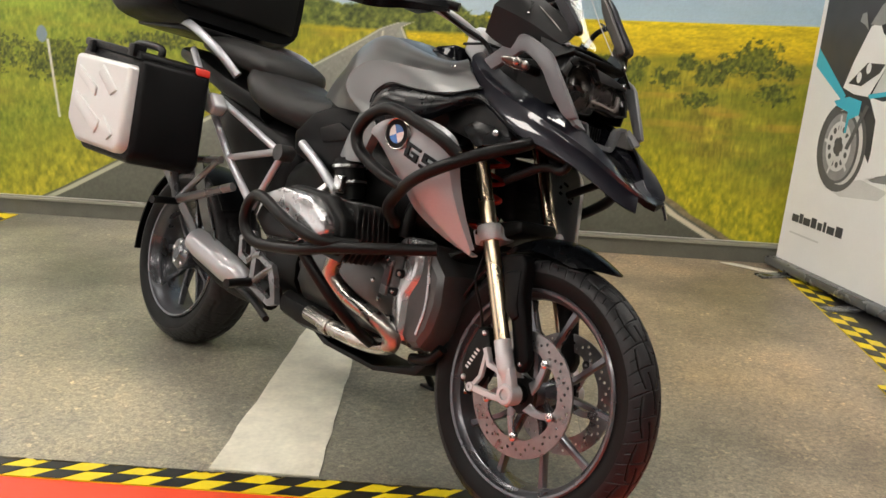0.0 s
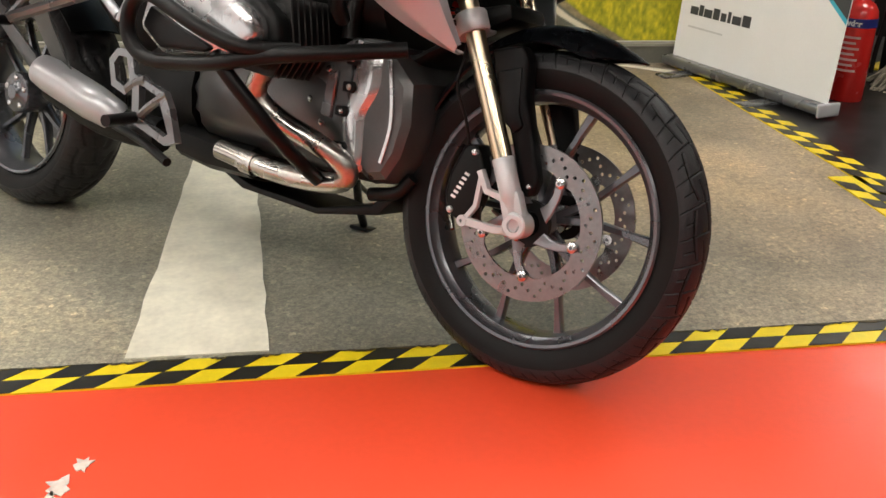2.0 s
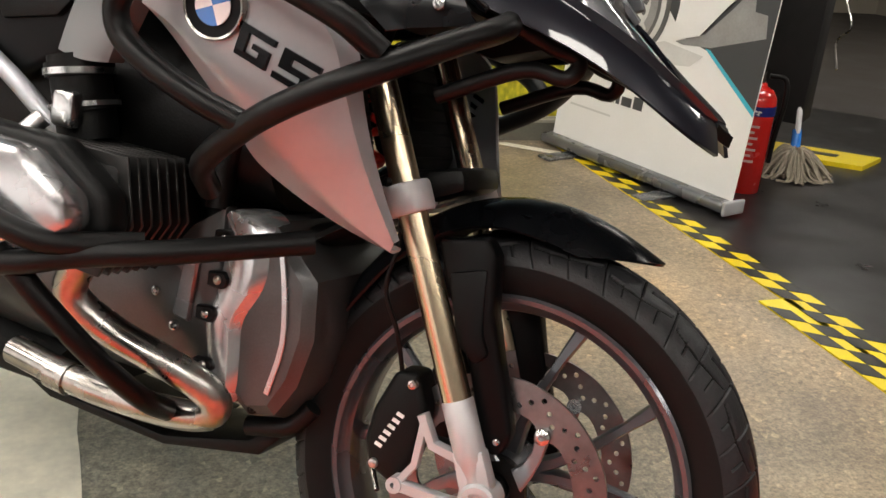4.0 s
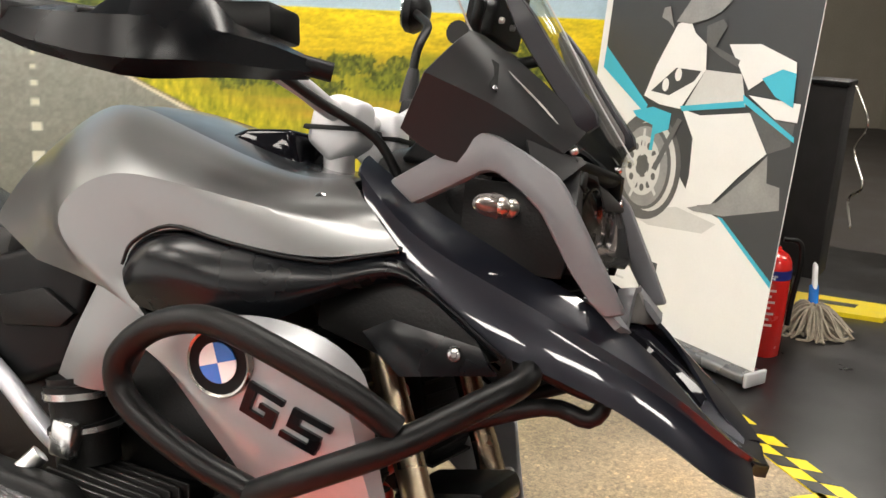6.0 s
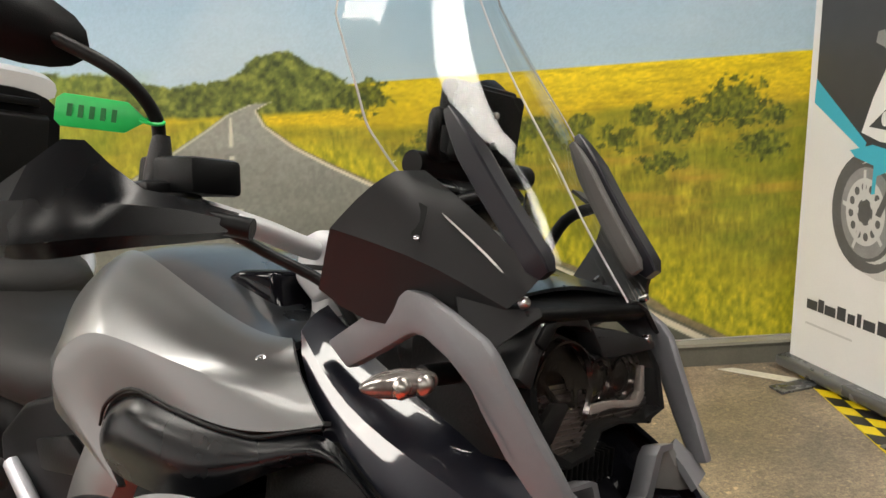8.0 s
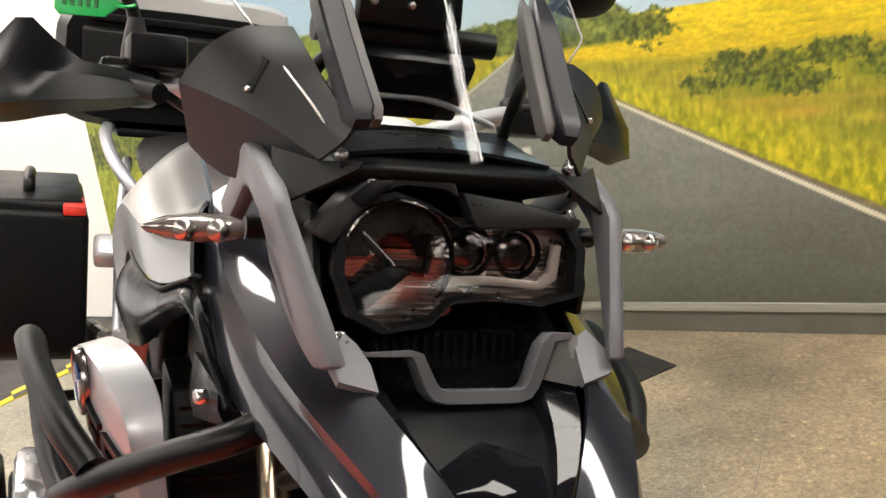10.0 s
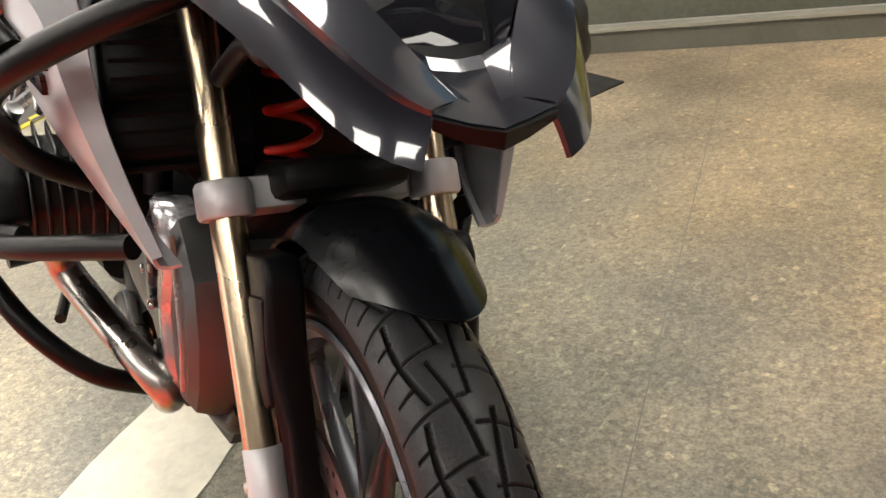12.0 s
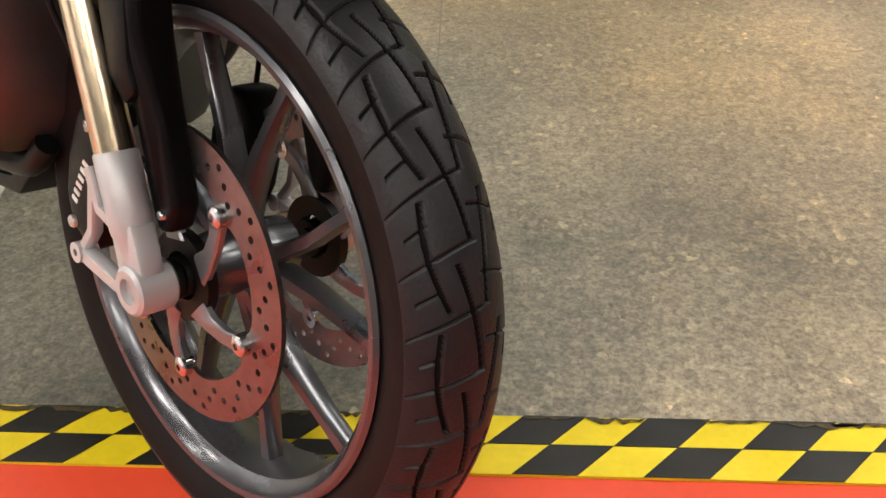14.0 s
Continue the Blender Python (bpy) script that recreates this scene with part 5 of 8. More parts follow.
brow = yz_plate([(-0.140, 1.030), (-0.118, 1.050), (-0.104, 1.064), (-0.082, 1.080), (-0.050, 1.085), (-0.006, 1.081), (0.000, 1.060), (-0.014, 1.068), (-0.054, 1.070), (-0.080, 1.062), (-0.100, 1.042), (-0.122, 1.018)], -0.070, -0.032, 0.004, 0.35)
part("headlight_brow", brow, M_COWL, headlight, "angular black brow over the lamp")
part("brow_pad", yz_plate([(-0.106, 1.058), (-0.084, 1.074), (-0.062, 1.076), (-0.070, 1.066), (-0.094, 1.050)], -0.040, -0.029, 0.003, 0.35), M_PLASTIC, headlight, "raised pad round a screw")
for y, z in ((-0.084, 1.070), (0.112, 1.050), (-0.118, 0.945)):
    part("screw", bolt((-0.036 - 0.35 * (z - 1.0), y, z), (1, 0, 0.3), 0.006), M_BOLT, headlight)
grille = part("oil_cooler", yz_plate([(-0.075, 0.938), (0.075, 0.938), (0.065, 0.895), (-0.060, 0.895)], -0.12, -0.09, 0.004, 0.35), M_DARK, bike, "black ribbed cooler grille")
for i in range(14):
    part("rib", box(-0.066, -0.056, -0.066 + i * 0.010, -0.062 + i * 0.010, 0.898, 0.936, 0.0005), M_DARK, grille)
part("nose_back", loft([oval(-0.30, 0, 0.99, 0.13, 0.09), oval(-0.22, 0, 1.0, 0.135, 0.10), oval(-0.15, 0, 1.01, 0.125, 0.085)]), M_DARK, bike, "black headlight carrier")

both("headlight_cheek", slab([(-0.175, 1.050), (-0.075, 1.050), (-0.045, 0.985), (-0.050, 0.955), (-0.170, 0.950)], -0.134, -0.127, 0.002), M_DARK, headlight)

# indicators
for s in (-1, 1):
    ind = part("indicator", at(lathe([(0.0, -0.048), (0.005, -0.043), (0.011, -0.027), (0.0145, 0.0), (0.013, 0.025), (0.009, 0.038), (0.0, 0.040)], 28), Matrix.Translation((-0.105, s * 0.222, 1.022)) @ Matrix.Diagonal((1.1, s * 1.0 if s > 0 else 1.0, 0.9, 1))), M_INDIC, bike, "slim clear indicator with twin lamps")
    part("stalk", rod((-0.118, s * 0.180, 1.022), (-0.118, s * 0.135, 1.022), 0.0105, 14), M_BAR, ind, "ribbed black rubber stalk")
    for dy in (0.208, 0.236):
        part("indicator_lamp", lathe([(0, 0.006), (0.006, 0.004), (0.0095, 0), (0.0095, -0.004), (0, -0.004)], 20, "x", (-0.088, s * dy, 1.022)), M_CHROME, ind, "small chrome lamp bowl")

# cockpit side panels
cowl_rows = [
    [(-0.178, -0.132, 1.207), (-0.176, -0.176, 1.203), (-0.174, -0.208, 1.187), (-0.186, -0.224, 1.163), (-0.196, -0.232, 1.146), (-0.222, -0.216, 1.088)],
    [(-0.130, -0.128, 1.181), (-0.150, -0.162, 1.174), (-0.146, -0.170, 1.160), (-0.142, -0.178, 1.144), (-0.138, -0.184, 1.128), (-0.186, -0.190, 1.058)],
    [(-0.086, -0.122, 1.150), (-0.104, -0.131, 1.136), (-0.103, -0.138, 1.128), (-0.102, -0.147, 1.118), (-0.102, -0.156, 1.108), (-0.132, -0.160, 1.062)],
    [(-0.052, -0.106, 1.118), (-0.058, -0.112, 1.106), (-0.060, -0.118, 1.100), (-0.064, -0.124, 1.094), (-0.068, -0.130, 1.088), (-0.086, -0.132, 1.064)],
]
part("dash_panel", sheet([[(-0.225, y, 1.118 - 0.4 * abs(y) ** 1.6) for y in (-0.105, -0.05, 0, 0.05, 0.105)], [(-0.150, y, 1.122 - 0.4 * abs(y) ** 1.6) for y in (-0.105, -0.05, 0, 0.05, 0.105)], [(-0.085, y, 1.106 - 0.4 * abs(y) ** 1.6) for y in (-0.105, -0.05, 0, 0.05, 0.105)]], 0.004, 1), M_SPINE, bike, "glossy dark panel behind the screen")
part("dash_rim", tube([(-0.225, -0.110, 1.130), (-0.232, -0.05, 1.150), (-0.234, 0.0, 1.154), (-0.232, 0.05, 1.150), (-0.225, 0.110, 1.130)], 0.0035, 8, 5), M_WHITE_ALU, bike, "pale rim of the instrument hood")
for s in (-1, 1):
    slot = part("panel_slot", sheet([[(-0.152, s * 0.165, 1.176), (-0.144, s * 0.161, 1.172)], [(-0.144, s * 0.181, 1.146), (-0.136, s * 0.177, 1.141)]], 0.003, 0), M_DARK, bike, "narrow slot in the cockpit panel")
    part("slot_screw", bolt((-0.138, s * 0.180, 1.144), (0.5, s, 0.3), 0.003, 0.002), M_BOLT, slot)
cowl_r, cowl_l = both("cockpit_panel", sheet(cowl_rows, 0.004, 1, ((1, 0.5), (4, 1.0))), M_COWL, bike, "angular black cockpit side panel")
both("cockpit_fold", sheet([[(-0.100, -0.164, 1.096), (-0.070, -0.132, 1.087), (-0.058, -0.094, 1.089)], [(-0.090, -0.164, 1.069), (-0.062, -0.156, 1.053), (-0.050, -0.100, 1.083)]], 0.004, 0, ((1, 1.0),)), M_COWL, bike, "folded lower edge of the cockpit panel")
part("cockpit_cover", slab([(-0.27, 1.06), (-0.22, 1.125), (-0.12, 1.098), (-0.052, 1.086), (-0.06, 1.070), (-0.18, 1.05)], -0.118, 0.118, 0.014, 3), M_PLASTIC, bike, "black instrument surround")
part("instrument", slab([(-0.275, 1.150), (-0.215, 1.205), (-0.200, 1.190), (-0.255, 1.130)], -0.075, 0.075, 0.006), M_SATIN, bike, "black instrument pod")
for s in (-1, 1):
    part("screen_screw", bolt((-0.062, s * 0.112, 1.094), (1, 0, 0.5), 0.0055, 0.004), M_BOLT, bike)
    part("arch_screw", bolt((-0.157, s * 0.176, 1.100), (0, s, 0.6), 0.007, 0.005), M_BOLT, bike)

# windscreen: a curved clear sheet
scr = []
for (xc, zc), (xe, h, ze) in (((-0.021, 1.097), (-0.062, 0.113, 1.098)), ((-0.050, 1.133), (-0.096, 0.130, 1.133)), ((-0.080, 1.172), (-0.136, 0.148, 1.166)), ((-0.106, 1.210), (-0.174, 0.165, 1.197)), ((-0.127, 1.240), (-0.188, 0.190, 1.229)),
                              ((-0.138, 1.255), (-0.202, 0.192, 1.246)), ((-0.162, 1.287), (-0.222, 0.188, 1.278)), ((-0.198, 1.338), (-0.256, 0.179, 1.326)), ((-0.230, 1.392), (-0.285, 0.164, 1.370)), ((-0.252, 1.432), (-0.290, 0.110, 1.420))):
    row = []
    for j in range(13):
        v = -1 + j / 6
        q = 0.15 * abs(v) + 0.85 * abs(v) ** 1.9
        row.append((xc + (xe - xc) * q, h * v, zc + (ze - zc) * q))
    scr.append(row)
screen = part("windscreen", sheet(scr, 0.004, 1, ((6, 1.0),)), M_SCREEN, bike, "clear tinted-edge touring windscreen")
screen.visible_shadow = False
rim_line = [scr[i][0] for i in range(len(scr))] + scr[-1][1:-1] + [scr[i][-1] for i in range(len(scr) - 1, -1, -1)]
part("screen_edge", tube(rim_line, 0.0012, 6, 3), M_EDGE, screen, "pale polished screen edge")
part("screen_crease", tube([(xc + 0.001, 0.0, zc) for xc, y, zc in [row[6] for row in scr]], 0.0011, 6, 3), M_WHITE_ALU, screen)
for s in (-1, 1):
    stay = part("screen_stay", rail([(-0.048, s * 0.101, 1.120), (-0.108, s * 0.109, 1.190), (-0.168, s * 0.117, 1.268)], 0.012, 0.012), M_BLUEBLACK, bike, "black padded screen rail with rounded ends")
    part("stay_pad", rail([(-0.058, s * 0.084, 1.122), (-0.112, s * 0.092, 1.188), (-0.164, s * 0.100, 1.258)], 0.010, 0.0065), M_PAD, stay, "grey rubber edge of the rail")
    part("screen_link", tube([(-0.12, s * 0.10, 1.19), (-0.17, s * 0.11, 1.17), (-0.20, s * 0.11, 1.12)], 0.007, 8, 4), M_BAR, bike)

# navigation mount above the instruments
gps = part("device_mount", slab([(-0.215, 1.222), (-0.205, 1.300), (-0.190, 1.300), (-0.197, 1.222)], -0.062, 0.040, 0.004), M_DARK, bike, "black navigation device bracket")
for y, z in ((-0.048, 1.243), (-0.008, 1.243), (-0.05, 1.275), (-0.01, 1.275)):
    part("bracket_screw", bolt((-0.193, y, z), (1, 0, 0), 0.004), M_BOLT, gps)
part("bracket_back", slab([(-0.24, 1.235), (-0.235, 1.31), (-0.215, 1.31), (-0.215, 1.225)], -0.055, 0.06, 0.006), M_PLASTIC, gps)
part("bracket_knob", rod((-0.20, -0.075, 1.297), (-0.20, -0.062, 1.297), 0.007), M_DARK, gps)
part("mount_bar", rod((-0.225, -0.10, 1.215), (-0.225, 0.10, 1.215), 0.014), M_BAR, bike)
part("mount_loop", tube([(-0.22, -0.06, 1.265), (-0.21, -0.085, 1.268), (-0.205, -0.092, 1.25), (-0.21, -0.085, 1.228), (-0.22, -0.055, 1.222)], 0.007, 8, 4), M_BAR, gps)

# ---- handlebar ----
bar_pts = [(-0.530, -0.440, 1.135), (-0.470, -0.330, 1.146), (-0.425, -0.235, 1.150), (-0.398, -0.150, 1.132), (-0.388, -0.080, 1.112), (-0.386, 0.0, 1.108), (-0.388, 0.080, 1.112), (-0.398, 0.150, 1.132), (-0.425, 0.235, 1.150), (-0.470, 0.330, 1.146), (-0.530, 0.440, 1.135)]
part("handlebar", tube(bar_pts, 0.0125, 14, 6), M_WHITE_ALU, bike, "silver tapered handlebar")
for s in (-1, 1):
    part("bar_clamp", slab([(-0.425, 1.072), (-0.420, 1.122), (-0.390, 1.136), (-0.352, 1.128), (-0.345, 1.075), (-0.385, 1.045)], s * 0.028, s * 0.076, 0.010, 3), M_WHITE_ALU, bike, "white-silver handlebar clamp")
    part("clamp_gap", slab([(-0.428, 1.086), (-0.426, 1.092), (-0.342, 1.096), (-0.341, 1.090)], s * 0.025, s * 0.079, 0.001), M_DARK, bike, "dark joint between the clamp halves")
    part("riser", rod((-0.372, s * 0.052, 0.985), (-0.385, s * 0.052, 1.060), 0.020, 20), M_WHITE_ALU, bike)
    part("grip", tube([(-0.535, s * 0.455, 1.134), (-0.46, s * 0.335, 1.146), (-0.44, s * 0.295, 1.147)], 0.0175, 14, 4), M_RUBBER, bike, "ribbed black grip")
    part("switch_block", slab([(-0.455, 1.120), (-0.450, 1.172), (-0.405, 1.176), (-0.395, 1.125)], s * 0.225, s * 0.290, 0.008), M_PLASTIC, bike, "black switch block")
    part("lever", tube([(-0.395, s * 0.235, 1.160), (-0.375, s * 0.290, 1.158), (-0.415, s * 0.375, 1.150), (-0.455, s * 0.440, 1.142)], 0.006, 8, 5), M_BAR, bike, "black control lever")
    # hand guard
    ys = lambda y: s * y
    guard_rows = []
    for gx, gy, top, up_, low, foot_z in ((-0.320, 0.246, 1.150, 1.143, 1.132, 1.126), (-0.345, 0.285, 1.160, 1.150, 1.126, 1.117), (-0.366, 0.325, 1.166, 1.151, 1.122, 1.110), (-0.380, 0.352, 1.186, 1.151, 1.118, 1.104), (-0.391, 0.374, 1.207, 1.151, 1.114, 1.098),
                                          (-0.402, 0.391, 1.206, 1.149, 1.110, 1.094), (-0.420, 0.413, 1.180, 1.146, 1.106, 1.092), (-0.446, 0.433, 1.152, 1.141, 1.104, 1.095), (-0.500, 0.450, 1.147, 1.138, 1.110, 1.103), (-0.550, 0.456, 1.147, 1.139, 1.122, 1.116), (-0.602, 0.455, 1.150, 1.145, 1.138, 1.134)):
        guard_rows.append([(gx - 0.010, ys(gy - 0.016), top), (gx + 0.006, ys(gy + 0.006), up_), (gx + 0.008, ys(gy + 0.010), low), (gx - 0.008, ys(gy - 0.010), foot_z)])
    hg = part("hand_guard", sheet(guard_rows, 0.005, 0, ((1, 1.0), (2, 1.0))), M_SATIN, bike, "black plastic hand guard with faceted shield")
    part("guard_arm", tube([(-0.300, ys(0.236), 1.136), (-0.340, ys(0.262), 1.140), (-0.380, ys(0.285), 1.138), (-0.46, ys(0.36), 1.132), (-0.555, ys(0.455), 1.132)], 0.011, 10, 4), M_PLASTIC, hg)
    part("guard_bolt", bolt((-0.366, ys(0.306), 1.140), (0.6, s, 0), 0.008, 0.005), M_BOLT, hg)
    # mirror
    mz = 0.0 if s < 0 else 0.022
    stem = part("mirror_stem", tube([(-0.445, ys(0.250), 1.155), (-0.447, ys(0.251), 1.215 + mz), (-0.447, ys(0.262), 1.247 + mz), (-0.455, ys(0.297), 1.280 + mz), (-0.495, ys(0.338), 1.306 + mz), (-0.525, ys(0.37), 1.320 + mz)], 0.0075, 10, 6), M_BAR, bike, "black mirror stem")
    part("stem_boot", lathe([(0.016, 0.0), (0.015, 0.02), (0.011, 0.045), (0.009, 0.055), (0, 0.055)], 18, "z", (-0.446, ys(0.250), 1.168)), M_RUBBER, stem)
    c = Vector((-0.530, ys(0.402), 1.326 + mz))
    rings = []
    wide = 1.0 if s < 0 else 0.72
    for t, w_, h_ in ((-0.018, 0.088, 0.032), (-0.014, 0.097, 0.038), (-0.002, 0.100, 0.040), (0.012, 0.080, 0.031), (0.020, 0.048, 0.017), (0.023, 0.020, 0.007)):
        rings.append([c + Matrix.Rotation(s * radians(17), 3, "Z") @ Vector((t, s * y_, z_ + y_ * 0.18)) for x_, y_, z_ in [(0, q[1], q[2]) for q in oval(0, 0, 0, w_ * wide, h_, 20, 2.4)]])
    head = part("mirror_head", loft(rings), M_PLASTIC, bike, "black rear-view mirror")
    face = yz_plate([(s * q[1] * 0.88, q[2] * 0.88 + q[1] * 0.16) for q in oval(0, 0, 0, 0.094 * wide, 0.036, 20, 2.4)], -0.020, -0.018, 0.0)
    face.transform(Matrix.Translation(c) @ Matrix.Rotation(s * radians(17), 4, "Z"))
    part("mirror_face", face, M_MIRROR, head, "mirror glass")
part("reservoir", slab([(-0.470, 1.160), (-0.468, 1.200), (-0.372, 1.203), (-0.365, 1.165)], -0.262, -0.200, 0.006), M_PLASTIC, bike, "black brake fluid reservoir")
part("throttle_cable", tube([(-0.390, -0.225, 1.140), (-0.345, -0.180, 1.110), (-0.290, -0.140, 1.080), (-0.255, -0.120, 1.030)], 0.006, 8, 6), M_BAR, bike)
part("ignition_cap", slab([(-0.528, 1.040), (-0.522, 1.066), (-0.500, 1.076), (-0.432, 1.082), (-0.412, 1.030), (-0.430, 1.000), (-0.510, 1.005)], -0.098, 0.050, 0.008, 3), M_GLOSS, bike, "glossy black fuel filler cap cover")
TAG = BIKE @ Matrix.Translation((-0.446, -0.262, 1.236)) @ Matrix.Rotation(radians(50), 4, "Z") @ Matrix.Rotation(radians(3), 4, "Y")
tag_me = slab([(-0.096, -0.012), (-0.096, 0.010), (-0.089, 0.016), (-0.026, 0.016), (-0.004, 0.0), (-0.026, -0.016), (-0.089, -0.018)], -0.002, 0.0015, 0.001)
tag_ob = tagged(part("key_tag", tag_me, M_GREEN, None), "bright green plastic tag hung on the mirror stem", "tag")
tag_ob.matrix_world = TAG
M_TAGINK = mat("dark_green_ink", (0.004, 0.16, 0.03), 0.5)
for i in range(5):
    part("lettering_bar", box(-0.084 + i * 0.011, -0.079 + i * 0.011, -0.0028, 0.0023, -0.007, 0.006, 0), M_TAGINK, tag_ob)
part("tag_loop", tube([(-0.012, 0, 0), (0.004, 0.006, 0.003), (0.012, 0.0, 0.0), (0.004, -0.008, -0.003), (-0.012, -0.001, -0.001)], 0.002, 6, 4), M_GREEN, tag_ob)

# ---- tank and body ----
# one shell each side, from the seam over the side panel up two creases to the dark middle
tank_rows = [
    [(-0.205, -0.212, 0.963), (-0.232, -0.209, 0.986), (-0.260, -0.201, 1.008), (-0.288, -0.186, 1.030)],
    [(-0.275, -0.229, 0.940), (-0.298, -0.226, 0.979), (-0.320, -0.206, 1.005), (-0.345, -0.172, 1.023)],
    [(-0.340, -0.239, 0.938), (-0.368, -0.239, 0.986), (-0.388, -0.205, 1.013), (-0.408, -0.166, 1.031)],
    [(-0.410, -0.243, 0.943), (-0.438, -0.246, 0.993), (-0.464, -0.202, 1.026), (-0.474, -0.160, 1.046)],
    [(-0.478, -0.244, 0.949), (-0.507, -0.249, 0.999), (-0.545, -0.201, 1.043), (-0.552, -0.156, 1.067)],
    [(-0.526, -0.243, 0.924), (-0.566, -0.252, 1.000), (-0.612, -0.199, 1.056), (-0.630, -0.150, 1.088)],
    [(-0.538, -0.243, 0.895), (-0.616, -0.255, 0.974), (-0.668, -0.194, 1.046), (-0.698, -0.140, 1.082)],
    [(-0.530, -0.243, 0.872), (-0.645, -0.256, 0.936), (-0.716, -0.192, 1.016), (-0.772, -0.126, 1.034)],
    [(-0.512, -0.244, 0.852), (-0.618, -0.253, 0.899), (-0.726, -0.206, 0.946), (-0.840, -0.128, 0.976)],
    [(-0.492, -0.244, 0.836), (-0.560, -0.246, 0.862), (-0.706, -0.212, 0.872), (-0.868, -0.140, 0.905)],
]
rows = []
for low, fold, ridge, top in tank_rows:
    mid = lambda p, q, out=0.0, t=0.5: (p[0] + (q[0] - p[0]) * t, p[1] + (q[1] - p[1]) * t - out, p[2] + (q[2] - p[2]) * t + out)
    rows.append([(low[0], low[1] + 0.010, low[2] - 0.002), low, mid(low, fold, 0.001), fold, mid(fold, ridge, 0.003), ridge, mid(ridge, top, 0.003), top, (top[0], top[1] + 0.012, top[2] - 0.010)])
tank, tank_l = both("tank", sheet(rows, 0.004, 2, ((1, 1.0), (3, 0.85), (5, 0.45), (7, 0.9))), M_TANK, bike, "silver-grey metallic fuel tank shell")
spine_rows = []
for low, fold, ridge, (x, y, z) in tank_rows[:9]:
    spine_rows.append([(x, y * k, z + h) for k, h in ((0.98, -0.006), (0.80, 0.004), (0.45, 0.010), (0.0, 0.013), (-0.45, 0.010), (-0.80, 0.004), (-0.98, -0.006))])
part("tank_spine", sheet(spine_rows, 0.006, 1), M_SPINE, bike, "dark glossy tank centre cover")
for s in (-1, 1):
    part("tank_screw", bolt((-0.312, s * 0.2035, 1.003), (0.2, s, 0.7), 0.008, 0.004), M_BOLT, tank)
part("tank_core", loft([oval(-0.34, 0, 0.92, 0.15, 0.09), oval(-0.55, 0, 0.94, 0.18, 0.11), oval(-0.76, 0, 0.90, 0.15, 0.09), oval(-0.86, 0, 0.86, 0.12, 0.07)]), M_DARK, bike)

# black side panel and air intake, each side
side = [
    [(-0.541, -0.240, 0.892), (-0.537, -0.246, 0.884), (-0.528, -0.248, 0.868), (-0.515, -0.243, 0.850)],
    [(-0.529, -0.241, 0.919), (-0.516, -0.256, 0.906), (-0.502, -0.259, 0.880), (-0.482, -0.246, 0.847)],
    [(-0.478, -0.242, 0.945), (-0.470, -0.259, 0.929), (-0.457, -0.264, 0.895), (-0.440, -0.248, 0.848)],
    [(-0.410, -0.241, 0.939), (-0.404, -0.259, 0.922), (-0.397, -0.263, 0.890), (-0.388, -0.247, 0.850)],
    [(-0.340, -0.237, 0.934), (-0.337, -0.250, 0.917), (-0.335, -0.253, 0.890), (-0.333, -0.240, 0.861)],
    [(-0.302, -0.231, 0.935), (-0.300, -0.242, 0.920), (-0.300, -0.243, 0.900), (-0.306, -0.230, 0.880)],
    [(-0.275, -0.227, 0.936), (-0.270, -0.237, 0.924), (-0.268, -0.237, 0.912), (-0.272, -0.222, 0.901)],
    [(-0.240, -0.219, 0.947), (-0.235, -0.230, 0.938), (-0.232, -0.230, 0.930), (-0.231, -0.214, 0.921)],
    [(-0.205, -0.208, 0.958), (-0.200, -0.220, 0.949), (-0.198, -0.220, 0.941), (-0.198, -0.204, 0.931)],
    [(-0.170, -0.202, 0.930), (-0.160, -0.211, 0.926), (-0.157, -0.211, 0.921), (-0.157, -0.199, 0.912)],
    [(-0.120, -0.196, 0.893), (-0.112, -0.204, 0.893), (-0.110, -0.204, 0.889), (-0.113, -0.196, 0.881)],
    [(-0.080, -0.191, 0.871), (-0.077, -0.197, 0.872), (-0.076, -0.197, 0.869), (-0.080, -0.191, 0.864)],
]
both("side_panel", sheet(side, 0.005, 2, ((2, 0.3), (3, 1.0))), M_SATIN, bike, "satin black tank side panel arching over the air intake")
plate_rows = [[(-0.240, -0.200, 0.868), (-0.205, -0.205, 0.888), (-0.105, -0.198, 0.876)], [(-0.214, -0.209, 0.850), (-0.180, -0.211, 0.866), (-0.095, -0.202, 0.862)], [(-0.186, -0.207, 0.830), (-0.160, -0.209, 0.836), (-0.085, -0.193, 0.850)]]
both("air_intake", sheet(plate_rows, 0.005, 1, ((1, 1.0),)), M_SATIN, bike, "black air intake cover plate")
seal = [(-0.540, -0.243, 0.893), (-0.528, -0.244, 0.921), (-0.478, -0.245, 0.947), (-0.410, -0.244, 0.941), (-0.340, -0.240, 0.936), (-0.302, -0.234, 0.936), (-0.275, -0.230, 0.938), (-0.240, -0.222, 0.949), (-0.205, -0.212, 0.960)]
both("panel_seal", tube(seal, 0.0024, 8, 4), M_DARK, bike, "black rubber seam")
both("intake_core", slab([(-0.300, 0.925), (-0.200, 0.948), (-0.125, 0.900), (-0.090, 0.862), (-0.180, 0.836), (-0.300, 0.862)], -0.198, -0.120, 0.006), M_DARK, bike)
both("intake_bolt", bolt((-0.127, -0.2105, 0.866), (0.3, -1, 0), 0.008, 0.005), M_BOLT, bike)
